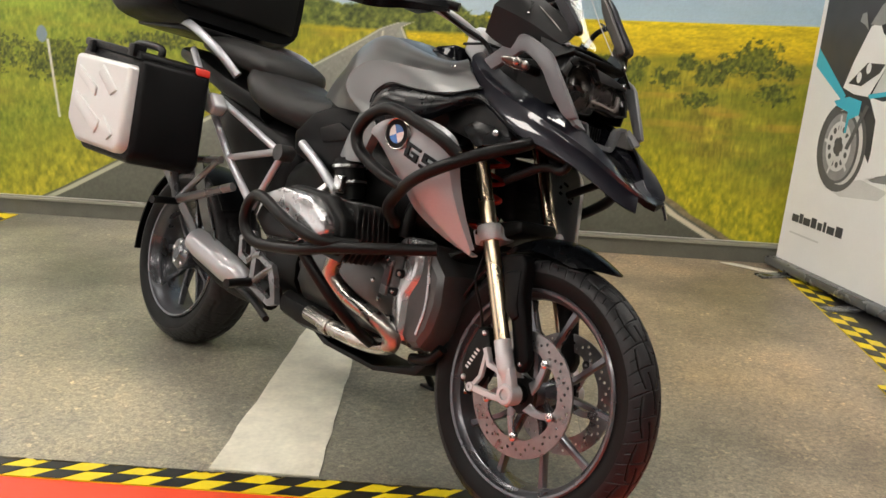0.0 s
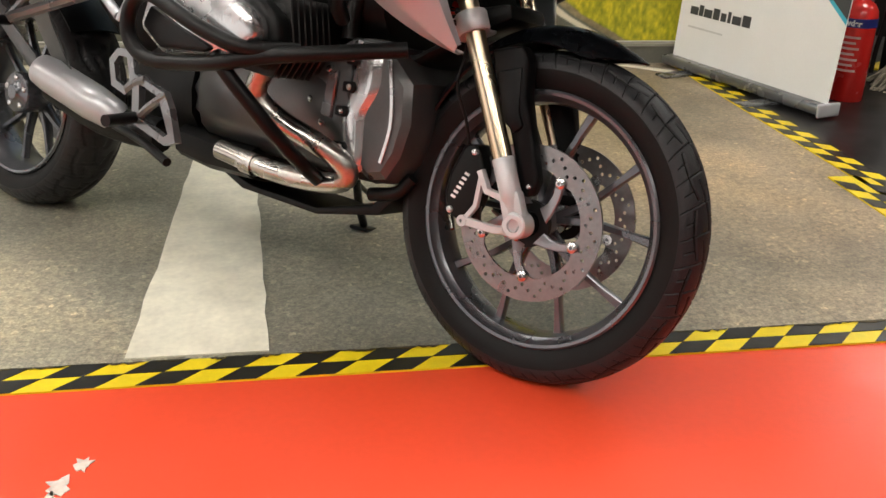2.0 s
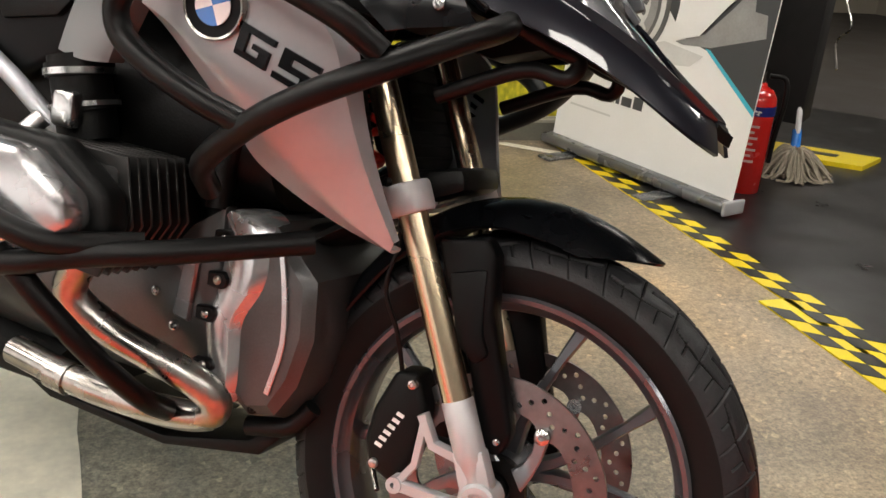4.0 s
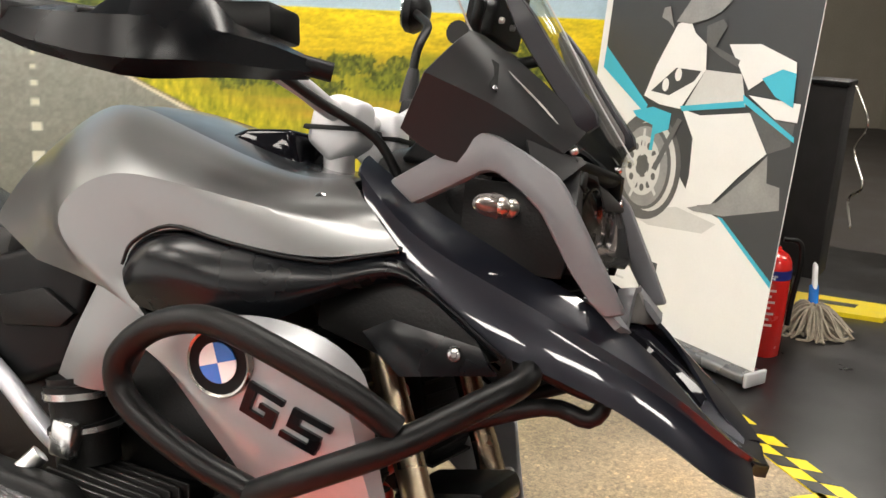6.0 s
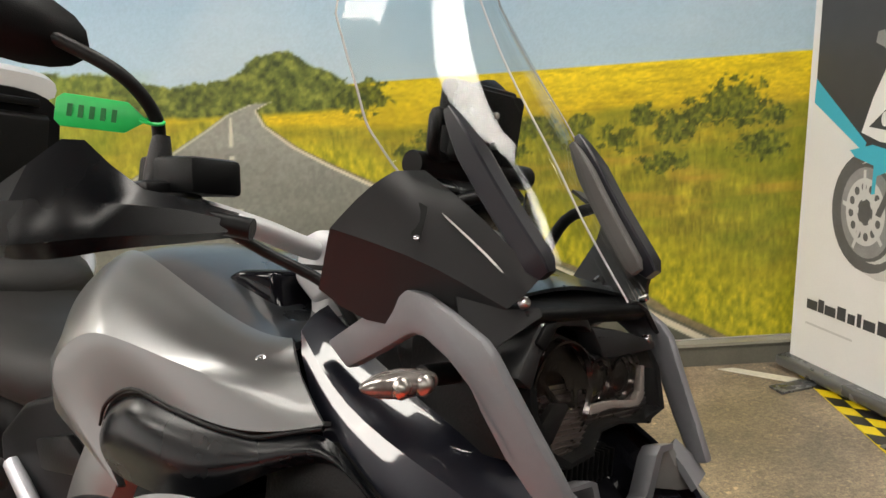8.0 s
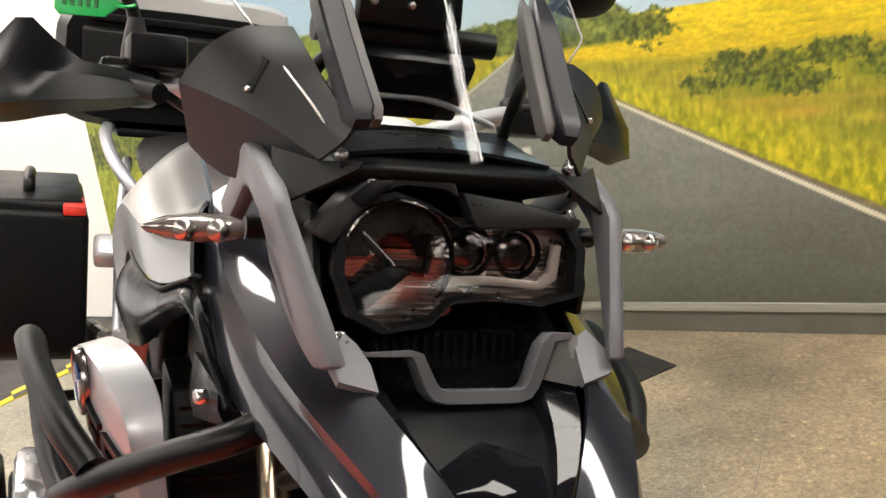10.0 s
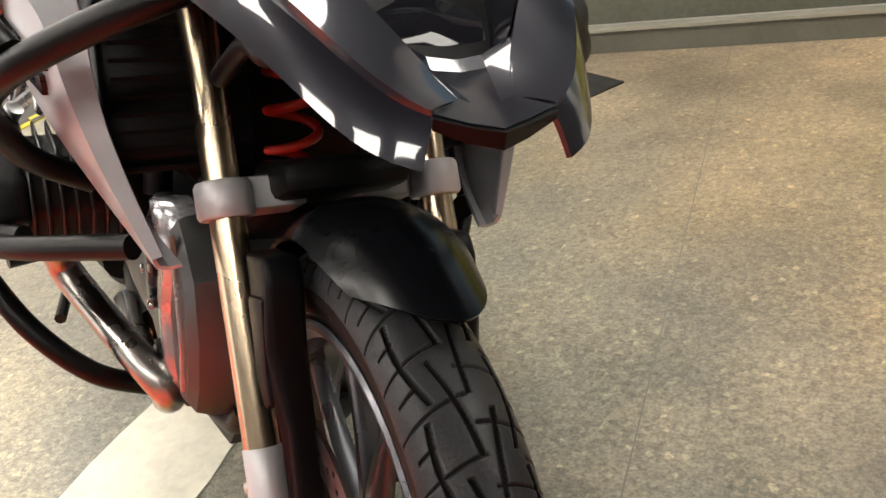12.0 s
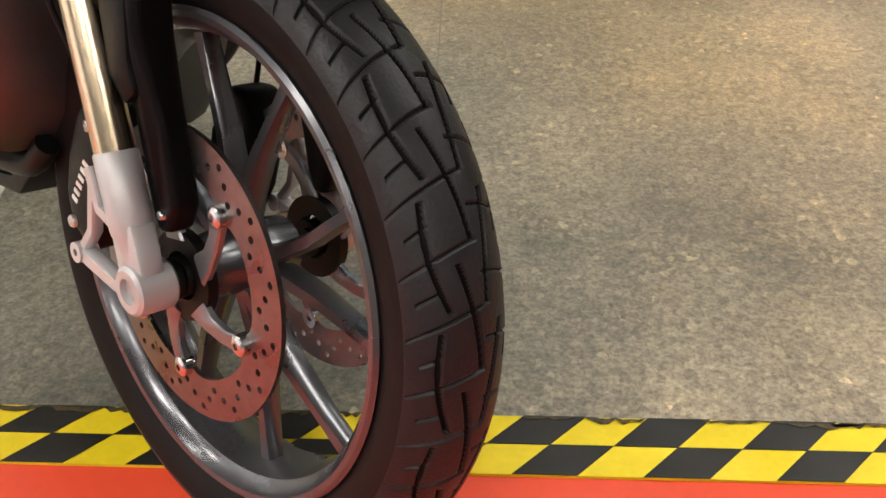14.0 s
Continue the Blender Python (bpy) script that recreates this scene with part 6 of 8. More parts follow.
# silver snorkel below the tank and black lower body
leg_rows = [[(-0.590, -0.222, 0.872), (-0.574, -0.240, 0.866), (-0.535, -0.246, 0.858), (-0.500, -0.238, 0.842), (-0.495, -0.215, 0.838)],
            [(-0.606, -0.224, 0.812), (-0.598, -0.246, 0.806), (-0.556, -0.252, 0.798), (-0.520, -0.242, 0.790), (-0.514, -0.218, 0.788)],
            [(-0.624, -0.222, 0.756), (-0.617, -0.242, 0.748), (-0.575, -0.248, 0.738), (-0.538, -0.238, 0.742), (-0.534, -0.216, 0.744)]]
both("tank_leg", sheet(leg_rows, 0.006, 2, ((1, 0.7), (3, 0.7))), M_TANK, bike, "silver lower tank trim")
both("lower_side", slab([(-0.640, 0.870), (-0.700, 0.900), (-0.850, 0.850), (-0.920, 0.790), (-0.900, 0.730), (-0.760, 0.690), (-0.660, 0.740)], -0.185, -0.13, 0.012, 3), M_PLASTIC, bike, "black lower side cover")
both("side_vent", slab([(-0.790, 0.812), (-0.707, 0.836), (-0.650, 0.812), (-0.672, 0.790), (-0.768, 0.775)], -0.195, -0.182, 0.004), M_DARK, bike)
throttle = part("throttle_body", merge(rod((-0.610, -0.215, 0.745), (-0.585, -0.205, 0.640), 0.038, 24), rod((-0.607, -0.214, 0.735), (-0.603, -0.213, 0.718), 0.043, 24), rod((-0.596, -0.21, 0.690), (-0.592, -0.208, 0.676), 0.043, 24)), M_DARK, bike, "black throttle body with steel clamps")
part("hose_clamp", merge(rod((-0.6055, -0.2135, 0.728), (-0.6040, -0.2130, 0.720), 0.0445, 24), rod((-0.595, -0.2095, 0.686), (-0.5935, -0.209, 0.680), 0.0445, 24)), M_BOLT, throttle)
part("injector", box(-0.60, -0.565, -0.262, -0.24, 0.655, 0.70, 0.006), M_BOLT, throttle)
both("frame_rail", tube([(-0.86, -0.19, 0.76), (-0.74, -0.20, 0.705), (-0.66, -0.20, 0.655), (-0.60, -0.16, 0.60)], 0.013, 10, 4), M_FRAME, bike, "grey tubular frame rail")

# ---- radiator shrouds with badge ----
def fit_shroud():
    pts = [(-0.345, -0.317, 0.823), (-0.318, -0.298, 0.795), (-0.230, -0.271, 0.771), (-0.147, -0.188, 0.581), (-0.196, -0.233, 0.822)]
    A = np.array([[1, x, z] for x, y, z in pts[:4]])
    return np.linalg.lstsq(A, np.array([y for x, y, z in pts[:4]]), rcond=None)[0]


SH = fit_shroud()
sy = lambda x, z: float(SH[0] + SH[1] * x + SH[2] * z)
outline = [(-0.452, 0.812), (-0.430, 0.838), (-0.395, 0.855), (-0.330, 0.862), (-0.262, 0.848), (-0.215, 0.826), (-0.196, 0.800), (-0.180, 0.740), (-0.158, 0.660), (-0.136, 0.596), (-0.148, 0.582), (-0.168, 0.585), (-0.255, 0.622), (-0.315, 0.655), (-0.325, 0.672), (-0.345, 0.712), (-0.400, 0.770)]
flat_y = sy


def sy(x, z):
    """The cover's outer skin: a plane bowed across its long axis."""
    d = (x + 0.41) * 0.663 + (z - 0.82) * 0.749
    u = (x + 0.41) * 0.749 - (z - 0.82) * 0.663
    return flat_y(x, z) + 2.4 * (d - 0.03) ** 2 - 0.006 + 0.8 * max(0.0, 0.20 - u) ** 2


front_edge = [(-0.440, 0.828), (-0.400, 0.853), (-0.330, 0.862), (-0.266, 0.848), (-0.224, 0.824), (-0.208, 0.792), (-0.194, 0.735), (-0.168, 0.660), (-0.140, 0.598)]
rear_edge = [(-0.452, 0.812), (-0.418, 0.790), (-0.375, 0.744), (-0.340, 0.704), (-0.322, 0.666), (-0.300, 0.648), (-0.255, 0.622), (-0.200, 0.598), (-0.146, 0.583)]
rows = []
for deep, (xa, za), (xb, zb) in zip((0.3, 0.7, 1.0, 1.0, 0.9, 0.75, 0.55, 0.4, 0.25), front_edge, rear_edge):
    row = [(xa + 0.010 * deep, sy(xa, za) + 0.040 * deep, za + 0.014 * deep)]
    for t in (0.0, 0.25, 0.5, 0.78):
        x, z = xa + (xb - xa) * t, za + (zb - za) * t
        row.append((x, sy(x, z), z))
    row.append((xb, sy(xb, zb) + 0.012, zb))
    row.append((xb + 0.003, sy(xb, zb) + 0.024, zb + 0.003))
    rows.append(row)
shroud_me = sheet(rows, 0.004, 2, ((1, 0.9), (4, 0.9), (5, 0.8)))
shroud_r, shroud_l = both("radiator_shroud", shroud_me, M_SHROUD, bike, "silver radiator cover with round badge")
normal = Vector(((sy(-0.335, 0.823) - sy(-0.355, 0.823)) / 0.02, -1, (sy(-0.345, 0.833) - sy(-0.345, 0.813)) / 0.02)).normalized()
for sh, s in ((shroud_r, -1), (shroud_l, 1)):
    def placed(me):
        return me if s < 0 else flip(me)
    c = Vector((-0.345, sy(-0.345, 0.823), 0.823))
    turn = Matrix.Translation(c) @ Vector((0, 0, 1)).rotation_difference(normal).to_matrix().to_4x4()

    def badge_piece(profile, seg=40, closed=False):
        me = lathe(profile, seg, "z", closed=closed)
        me.transform(turn)
        return placed(me)

    badge = part("badge", badge_piece([(0, 0.002), (0.030, 0.002), (0.034, 0.003), (0.036, 0.001), (0.036, -0.006), (0, -0.006)]), M_PLASTIC, sh, "round black-rimmed badge with blue and white quarters")
    part("badge_ring", badge_piece([(0.0335, 0.0035), (0.036, 0.0045), (0.0375, 0.002), (0.0375, -0.004), (0.0335, -0.004)], 40, True), M_CHROME, badge)
    for q in range(4):
        bm = bmesh.new()
        ctr = bm.verts.new((0, 0, 0.0026))
        arc = [bm.verts.new((0.0215 * math.cos(q * math.pi / 2 + k * math.pi / 16 + 0.45), 0.0215 * math.sin(q * math.pi / 2 + k * math.pi / 16 + 0.45), 0.0026)) for k in range(9)]
        for k in range(8):
            bm.faces.new((ctr, arc[k], arc[k + 1]))
        ext = bmesh.ops.extrude_face_region(bm, geom=list(bm.faces))
        for v in [g for g in ext["geom"] if isinstance(g, bmesh.types.BMVert)]:
            v.co.z += 0.0016
        bm.transform(turn)
        me = bpy.data.meshes.new("quarter")
        bmesh.ops.recalc_face_normals(bm, faces=bm.faces)
        bm.to_mesh(me)
        bm.free()
        part("badge_quarter", placed(me), M_BLUE if q % 2 == 0 else M_WHITE, badge)
    # model mark as plain dark blocks
    ux = Vector((0.93, 0, -0.37))
    for base, blocks in (((-0.314, 0.793), ((0.0, 0.012, 0.040, 0.007), (0.0, -0.010, 0.010, 0.022), (0.0, -0.016, 0.038, 0.007), (0.027, -0.010, 0.011, 0.010), (0.018, -0.002, 0.020, 0.006))),
                         ((-0.267, 0.774), ((0.0, 0.012, 0.042, 0.007), (0.0, 0.003, 0.011, 0.009), (0.0, -0.003, 0.036, 0.007), (0.026, -0.011, 0.011, 0.009), (-0.004, -0.017, 0.040, 0.007)))):
        for du, dv, lu, lv in blocks:
            pts = []
            for a, b in ((0, 0), (lu, 0), (lu, lv), (0, lv)):
                x = base[0] + (du + a) * ux.x + (dv + b) * 0.30
                z = base[1] + (du + a) * ux.z + (dv + b) * 0.95
                pts.append((x, z))
            part("mark_block", placed(slab(pts, lambda x, z: sy(x, z) + 0.006, lambda x, z: sy(x, z) - 0.0035, 0.0)), M_SATIN, sh, "dark raised block of the model mark")
both("radiator", slab([(-0.38, 0.84), (-0.290, 0.83), (-0.245, 0.68), (-0.255, 0.65), (-0.31, 0.68)], -0.215, -0.06, 0.008), M_DARK, bike, "black radiator behind the cover")
for i in range(9):
    z0 = 0.66 + i * 0.018
    both("radiator_fin", box(-0.27 - 0.004 * i, -0.240 - 0.005 * i, -0.205, -0.065, z0, z0 + 0.004, 0), M_DARK, bike)

# ---- crash bars ----
upper_main = [(-0.070, -0.150, 0.866), (-0.055, -0.190, 0.852), (-0.085, -0.245, 0.825), (-0.140, -0.305, 0.783), (-0.215, -0.325, 0.740), (-0.280, -0.312, 0.702), (-0.350, -0.280, 0.652), (-0.380, -0.22, 0.615)]
upper_loop = [(-0.140, -0.300, 0.800), (-0.182, -0.325, 0.829), (-0.260, -0.345, 0.858), (-0.312, -0.352, 0.871), (-0.350, -0.354, 0.870), (-0.400, -0.350, 0.850), (-0.436, -0.345, 0.815), (-0.434, -0.340, 0.780), (-0.398, -0.335, 0.752), (-0.337, -0.325, 0.724), (-0.284, -0.312, 0.706)]
for s, k in ((-1, 1.0), (1, 0.93)):
    side_of = lambda path: [(x, -s * y * k, z) for x, y, z in path]
    part("upper_crash_bar", merge(tube(side_of(upper_main), 0.0145, 16, 6), tube(side_of(upper_loop), 0.0145, 16, 6)), M_BAR, bike, "black tubular upper crash bar")
both("bar_bracket", tube([(-0.070, -0.150, 0.866), (-0.02, -0.125, 0.845), (0.010, -0.110, 0.835), (0.000, -0.118, 0.812), (-0.05, -0.12, 0.815), (-0.15, -0.12, 0.77)], 0.010, 10, 4), M_BAR, bike)
low_loop = [(-0.400, -0.300, 0.548), (-0.475, -0.365, 0.540), (-0.540, -0.390, 0.556), (-0.600, -0.402, 0.578), (-0.680, -0.404, 0.606), (-0.722, -0.402, 0.600), (-0.748, -0.400, 0.565), (-0.745, -0.396, 0.520), (-0.700, -0.390, 0.490), (-0.620, -0.380, 0.492), (-0.524, -0.372, 0.506), (-0.450, -0.345, 0.528), (-0.36, -0.30, 0.548), (-0.24, -0.20, 0.578)]
low_down = [(-0.545, -0.372, 0.520), (-0.500, -0.345, 0.465), (-0.455, -0.300, 0.400), (-0.43, -0.235, 0.340), (-0.44, -0.16, 0.30)]
both("lower_crash_bar", merge(tube(low_loop, 0.0145, 16, 6), tube(low_down, 0.0145, 16, 6)), M_BAR, bike, "black tubular engine guard")

# ---- engine ----
case = [oval(-0.28, 0, 0.43, 0.085, 0.10), oval(-0.32, 0, 0.44, 0.135, 0.135), oval(-0.40, 0, 0.44, 0.155, 0.150), oval(-0.55, 0, 0.45, 0.165, 0.155), oval(-0.75, 0, 0.44, 0.160, 0.140), oval(-0.90, 0, 0.42, 0.14, 0.12)]
part("crankcase", smooth_mesh(loft(case), 1), M_ENGINE, bike, "grey cast engine case")
cover = [(-0.300, 0.560), (-0.330, 0.580), (-0.362, 0.580), (-0.385, 0.560), (-0.390, 0.500), (-0.395, 0.440), (-0.390, 0.380), (-0.372, 0.335), (-0.335, 0.312), (-0.292, 0.322), (-0.262, 0.370), (-0.246, 0.440), (-0.254, 0.520)]
mid_x, mid_z = -0.335, 0.45
rings = []
for y, k in ((-0.146, 0.45), (-0.144, 0.72), (-0.134, 0.90), (-0.112, 1.0), (0.112, 1.0), (0.134, 0.90), (0.144, 0.72), (0.146, 0.45)):
    rings.append([(mid_x + (x - mid_x) * k, y, mid_z + (z - mid_z) * (0.4 + 0.6 * k)) for x, z in cover])
front_cover = part("front_cover", loft(rings, sharp=24), M_ENGINE, bike, "dull brown-grey engine front cover")
edge_out = [(-0.386, 0.588), (-0.360, 0.592), (-0.334, 0.578), (-0.320, 0.545), (-0.318, 0.508), (-0.330, 0.476), (-0.352, 0.448), (-0.346, 0.400), (-0.344, 0.362), (-0.356, 0.332)]
edge_in = [(-0.400, 0.572), (-0.398, 0.555), (-0.396, 0.530), (-0.398, 0.505), (-0.400, 0.480), (-0.410, 0.455), (-0.420, 0.434), (-0.410, 0.400), (-0.402, 0.370), (-0.386, 0.338)]
for s in (-1, 1):
    edge_rows = []
    for (xo, zo), (xi, zi) in zip(edge_out, edge_in):
        edge_rows.append([(xo + 0.012, s * 0.112, zo), (xo, s * 0.141, zo), (xo + (xi - xo) * 0.3, s * 0.156, zo + (zi - zo) * 0.3), (xo + (xi - xo) * 0.75, s * 0.157, zo + (zi - zo) * 0.75), (xi, s * 0.145, zi), (xi - 0.004, s * 0.112, zi)])
    cast_edge = part("cover_edge", sheet(edge_rows, 0.006, 2, ((2, 0.5), (4, 0.8))), M_CAST, front_cover, "bright cast aluminium cover edge with bolt pockets")
    for x, z, r in ((-0.388, 0.546, 0.0125), (-0.390, 0.492, 0.0115), (-0.402, 0.444, 0.011), (-0.396, 0.376, 0.009)):
        pocket = slab([(x - 0.020, z - r * 0.9), (x + 0.004, z - r), (x + 0.011, z - r * 0.4), (x + 0.012, z + r * 0.3), (x + 0.004, z + r), (x - 0.020, z + r * 0.8)], s * 0.140, s * 0.1600, 0.002, 1)
        part("bolt_pocket", pocket, M_DARK, cast_edge, "dark recess round a cover bolt")
        part("cover_bolt", bolt((x - 0.003, s * 0.1605, z), (0, s, 0), 0.006, 0.003), M_CHROME, cast_edge)
    for path in ([(-0.315, 0.560), (-0.300, 0.500), (-0.292, 0.430), (-0.305, 0.360)], [(-0.272, 0.520), (-0.268, 0.450), (-0.276, 0.380)]):
        part("cover_rib", strip(curve_points([(x, s * (0.146 if x < -0.285 else 0.128), z) for x, z in path], 3), 0.004, 0.004), M_CAST, front_cover, "raised casting rib")
    for x, y, z in ((-0.276, 0.118, 0.520), (-0.270, 0.122, 0.470), (-0.272, 0.120, 0.410), (-0.300, 0.128, 0.350), (-0.330, 0.134, 0.330)):
        part("cover_bolt", bolt((x, s * y, z), (0.5, s, 0), 0.008, 0.007), M_DARK, front_cover)
    block = part("crankcase_side", slab([(-0.400, 0.590), (-0.470, 0.540), (-0.540, 0.470), (-0.520, 0.400), (-0.430, 0.350), (-0.398, 0.345), (-0.394, 0.450), (-0.400, 0.520)], s * 0.120, s * 0.150, 0.008, 2), M_ENGINE, bike, "grey crankcase flank")
    part("case_plate", slab([(-0.428, 0.520), (-0.452, 0.510), (-0.460, 0.430), (-0.432, 0.425)], s * 0.148, s * 0.158, 0.003, 1), M_ALU, block)
    for x, z in ((-0.455, 0.415), (-0.490, 0.455), (-0.450, 0.52)):
        part("case_bolt", bolt((x, s * 0.151, z), (0, s, 0), 0.008, 0.008), M_BOLT, block)
M_FIN = mat("dark_grey_fins", (0.045, 0.044, 0.043), 0.35, 0.8, 0, 0.15)
fin = slab([(-0.600, 0.500), (-0.590, 0.645), (-0.450, 0.640), (-0.432, 0.560), (-0.475, 0.490)], -0.004, 0.0, 0.0012, 1)
for s in (-1, 1):
    barrel = slab([(-0.590, 0.510), (-0.580, 0.630), (-0.460, 0.628), (-0.445, 0.560), (-0.485, 0.500)], s * 0.13, s * 0.29, 0.010, 2)
    cyl = part("cylinder", barrel, M_DARK, bike, "finned engine cylinder")
    for i in range(7):
        fm = at(fin, Matrix.Translation((0, s * (0.180 + i * 0.017), 0)))
        part("fin", fm, M_FIN, cyl)
    head = slab([(-0.770, 0.540), (-0.745, 0.625), (-0.660, 0.655), (-0.520, 0.650), (-0.440, 0.600), (-0.430, 0.555), (-0.500, 0.510), (-0.690, 0.492)], s * 0.285, s * 0.330, 0.012, 3)
    part("cylinder_head", head, M_DARK, cyl, "black cylinder head")
    cov = slab([(-0.755, 0.545), (-0.733, 0.615), (-0.655, 0.643), (-0.530, 0.638), (-0.458, 0.595), (-0.448, 0.560), (-0.510, 0.520), (-0.685, 0.502)], s * 0.325, s * 0.372, 0.014, 2)
    part("valve_cover", cov, M_CAST, cyl, "silver valve cover")
    part("cover_plate", slab([(-0.735, 0.550), (-0.715, 0.590), (-0.640, 0.560), (-0.540, 0.530), (-0.560, 0.520), (-0.680, 0.512)], s * 0.355, s * 0.380, 0.008, 2), M_DARK, cyl)
    part("plug_cover", rod((-0.60, s * 0.30, 0.64), (-0.585, s * 0.285, 0.665), 0.012), M_BOLT, cyl)
    # exhaust header
    header = part("exhaust_header", tube([(-0.520, s * 0.262, 0.505), (-0.545, s * 0.250, 0.450), (-0.500, s * 0.222, 0.408), (-0.430, s * 0.195, 0.378), (-0.385, s * 0.172, 0.352), (-0.372, s * 0.155, 0.326), (-0.398, s * 0.150, 0.303), (-0.480, s * 0.150, 0.292), (-0.600, s * 0.155, 0.295), (-0.730, s * 0.150, 0.308)], 0.0215, 20, 6), M_CHROME, bike, "stainless steel exhaust header pipe")
    part("pipe_joint", rod((-0.615, s * 0.155, 0.295), (-0.650, s * 0.154, 0.298), 0.0245, 20), M_CHROME, header)
part("sump_guard", slab([(-0.78, 0.262), (-0.70, 0.236), (-0.50, 0.226), (-0.36, 0.262), (-0.29, 0.325), (-0.275, 0.318), (-0.34, 0.245), (-0.50, 0.212), (-0.72, 0.222), (-0.80, 0.255)], -0.085, 0.085, 0.004), M_DARK, bike, "black engine guard plate")
part("collector", loft([oval(-0.66, 0, 0.29, 0.15, 0.045), oval(-0.80, 0, 0.29, 0.14, 0.05), oval(-0.90, -0.03, 0.30, 0.10, 0.045)]), M_DARK, bike, "exhaust collector box")
part("skid_rail", tube([(-0.27, -0.08, 0.335), (-0.30, -0.085, 0.300), (-0.36, -0.09, 0.285)], 0.014, 10, 4), M_BAR, bike)
both("front_frame", tube([(-0.30, -0.06, 0.95), (-0.36, -0.10, 0.80), (-0.42, -0.13, 0.66), (-0.42, -0.14, 0.58)], 0.018, 10, 4), M_DARK, bike)
part("engine_top", loft([oval(-0.36, 0, 0.68, 0.13, 0.10), oval(-0.60, 0, 0.70, 0.17, 0.14), oval(-0.85, 0, 0.66, 0.15, 0.13), oval(-1.02, 0, 0.60, 0.11, 0.12)]), M_DARK, bike, "black airbox and frame core")
part("gearbox", loft([oval(-0.86, 0, 0.42, 0.13, 0.11), oval(-1.0, 0, 0.42, 0.12, 0.12), oval(-1.10, 0, 0.40, 0.09, 0.09)]), M_DARK, bike, "dark gearbox case")
part("side_stand", merge(tube([(-0.60, 0.16, 0.285), (-0.66, 0.27, 0.18), (-0.715, 0.377, 0.104)], 0.011, 10, 3), rod((-0.62, 0.20, 0.245), (-0.655, 0.30, 0.205), 0.006)), M_BAR, bike, "black side stand")
foot_me = slab([(-0.745, 0.090), (-0.745, 0.100), (-0.685, 0.100), (-0.685, 0.090)], 0.355, 0.40, 0.003)
part("stand_foot", foot_me, M_BAR, bike)

# ---- rear end ----
both("subframe", merge(tube([(-1.62, -0.16, 1.00), (-1.45, -0.185, 0.872), (-1.205, -0.20, 0.673), (-1.036, -0.20, 0.554)], 0.0115, 12, 1), tube([(-1.205, -0.20, 0.673), (-0.918, -0.20, 0.730)], 0.0105, 12, 1), tube([(-0.945, -0.20, 0.722), (-1.333, -0.185, 0.842)], 0.0105, 12, 1), tube([(-0.93, -0.20, 0.72), (-1.00, -0.20, 0.60), (-1.03, -0.20, 0.545)], 0.010, 12, 1)), M_FRAME, bike, "pale grey tubular rear frame")
both("frame_joint", rod((-0.935, -0.215, 0.722), (-0.935, -0.17, 0.722), 0.024, 20), M_ENGINE, bike)
peg_r, peg_l = both("pillion_bracket", merge(tube([(-1.480, -0.235, 0.632), (-1.370, -0.255, 0.508)], 0.014, 8, 1), tube([(-1.370, -0.255, 0.508), (-1.126, -0.215, 0.592)], 0.014, 8, 1), tube([(-1.480, -0.235, 0.632), (-1.220, -0.215, 0.662)], 0.012, 8, 1), tube([(-1.370, -0.255, 0.508), (-1.235, -0.22, 0.655)], 0.010, 8, 1)), M_ALU, bike, "cast silver pillion footrest bracket")
both("pillion_peg", rod((-1.370, -0.250, 0.503), (-1.345, -0.350, 0.500), 0.012), M_BAR, bike, "folding pillion peg")
part("heat_shield", sheet([[(-1.53, -0.125, 0.610), (-1.44, -0.150, 0.640)], [(-1.38, -0.16, 0.47), (-1.30, -0.185, 0.50)], [(-1.26, -0.175, 0.385), (-1.20, -0.19, 0.40)]], 0.004, 1), M_ENGINE, bike, "dull grey heat shield")
sil = lathe([(0.0, 0.0), (0.026, 0.002), (0.038, 0.012), (0.043, 0.05), (0.044, 0.19), (0.038, 0.26), (0.018, 0.29), (0.0, 0.29)], 36, "z")
sdir = Vector((0.93, 0.16, -0.30)).normalized()
sil.transform(Matrix.Translation((-1.320, -0.200, 0.402)) @ Vector((0, 0, 1)).rotation_difference(sdir).to_matrix().to_4x4())
part("silencer", sil, M_SHROUD, bike, "short silver silencer cover")
part("silencer_body", merge(tube([(-1.30, -0.165, 0.36), (-1.12, -0.15, 0.31), (-0.95, -0.12, 0.30)], 0.040, 14, 4)), M_DARK, bike)
def ring_plate(outer, inner, y0, y1):
    bm = bmesh.new()
    n = len(outer)
    loops = [[bm.verts.new((x, y, z)) for x, z in pts] for pts, y in ((outer, y0), (outer, y1), (inner, y1), (inner, y0))]
    for a, b in zip(loops, loops[1:] + loops[:1]):
        for i in range(n):
            bm.faces.new((a[i], a[(i + 1) % n], b[(i + 1) % n], b[i]))
    bmesh.ops.recalc_face_normals(bm, faces=bm.faces)
    me = bpy.data.meshes.new("ring_plate")
    bm.to_mesh(me)
    bm.free()
    shade(me)
    return me


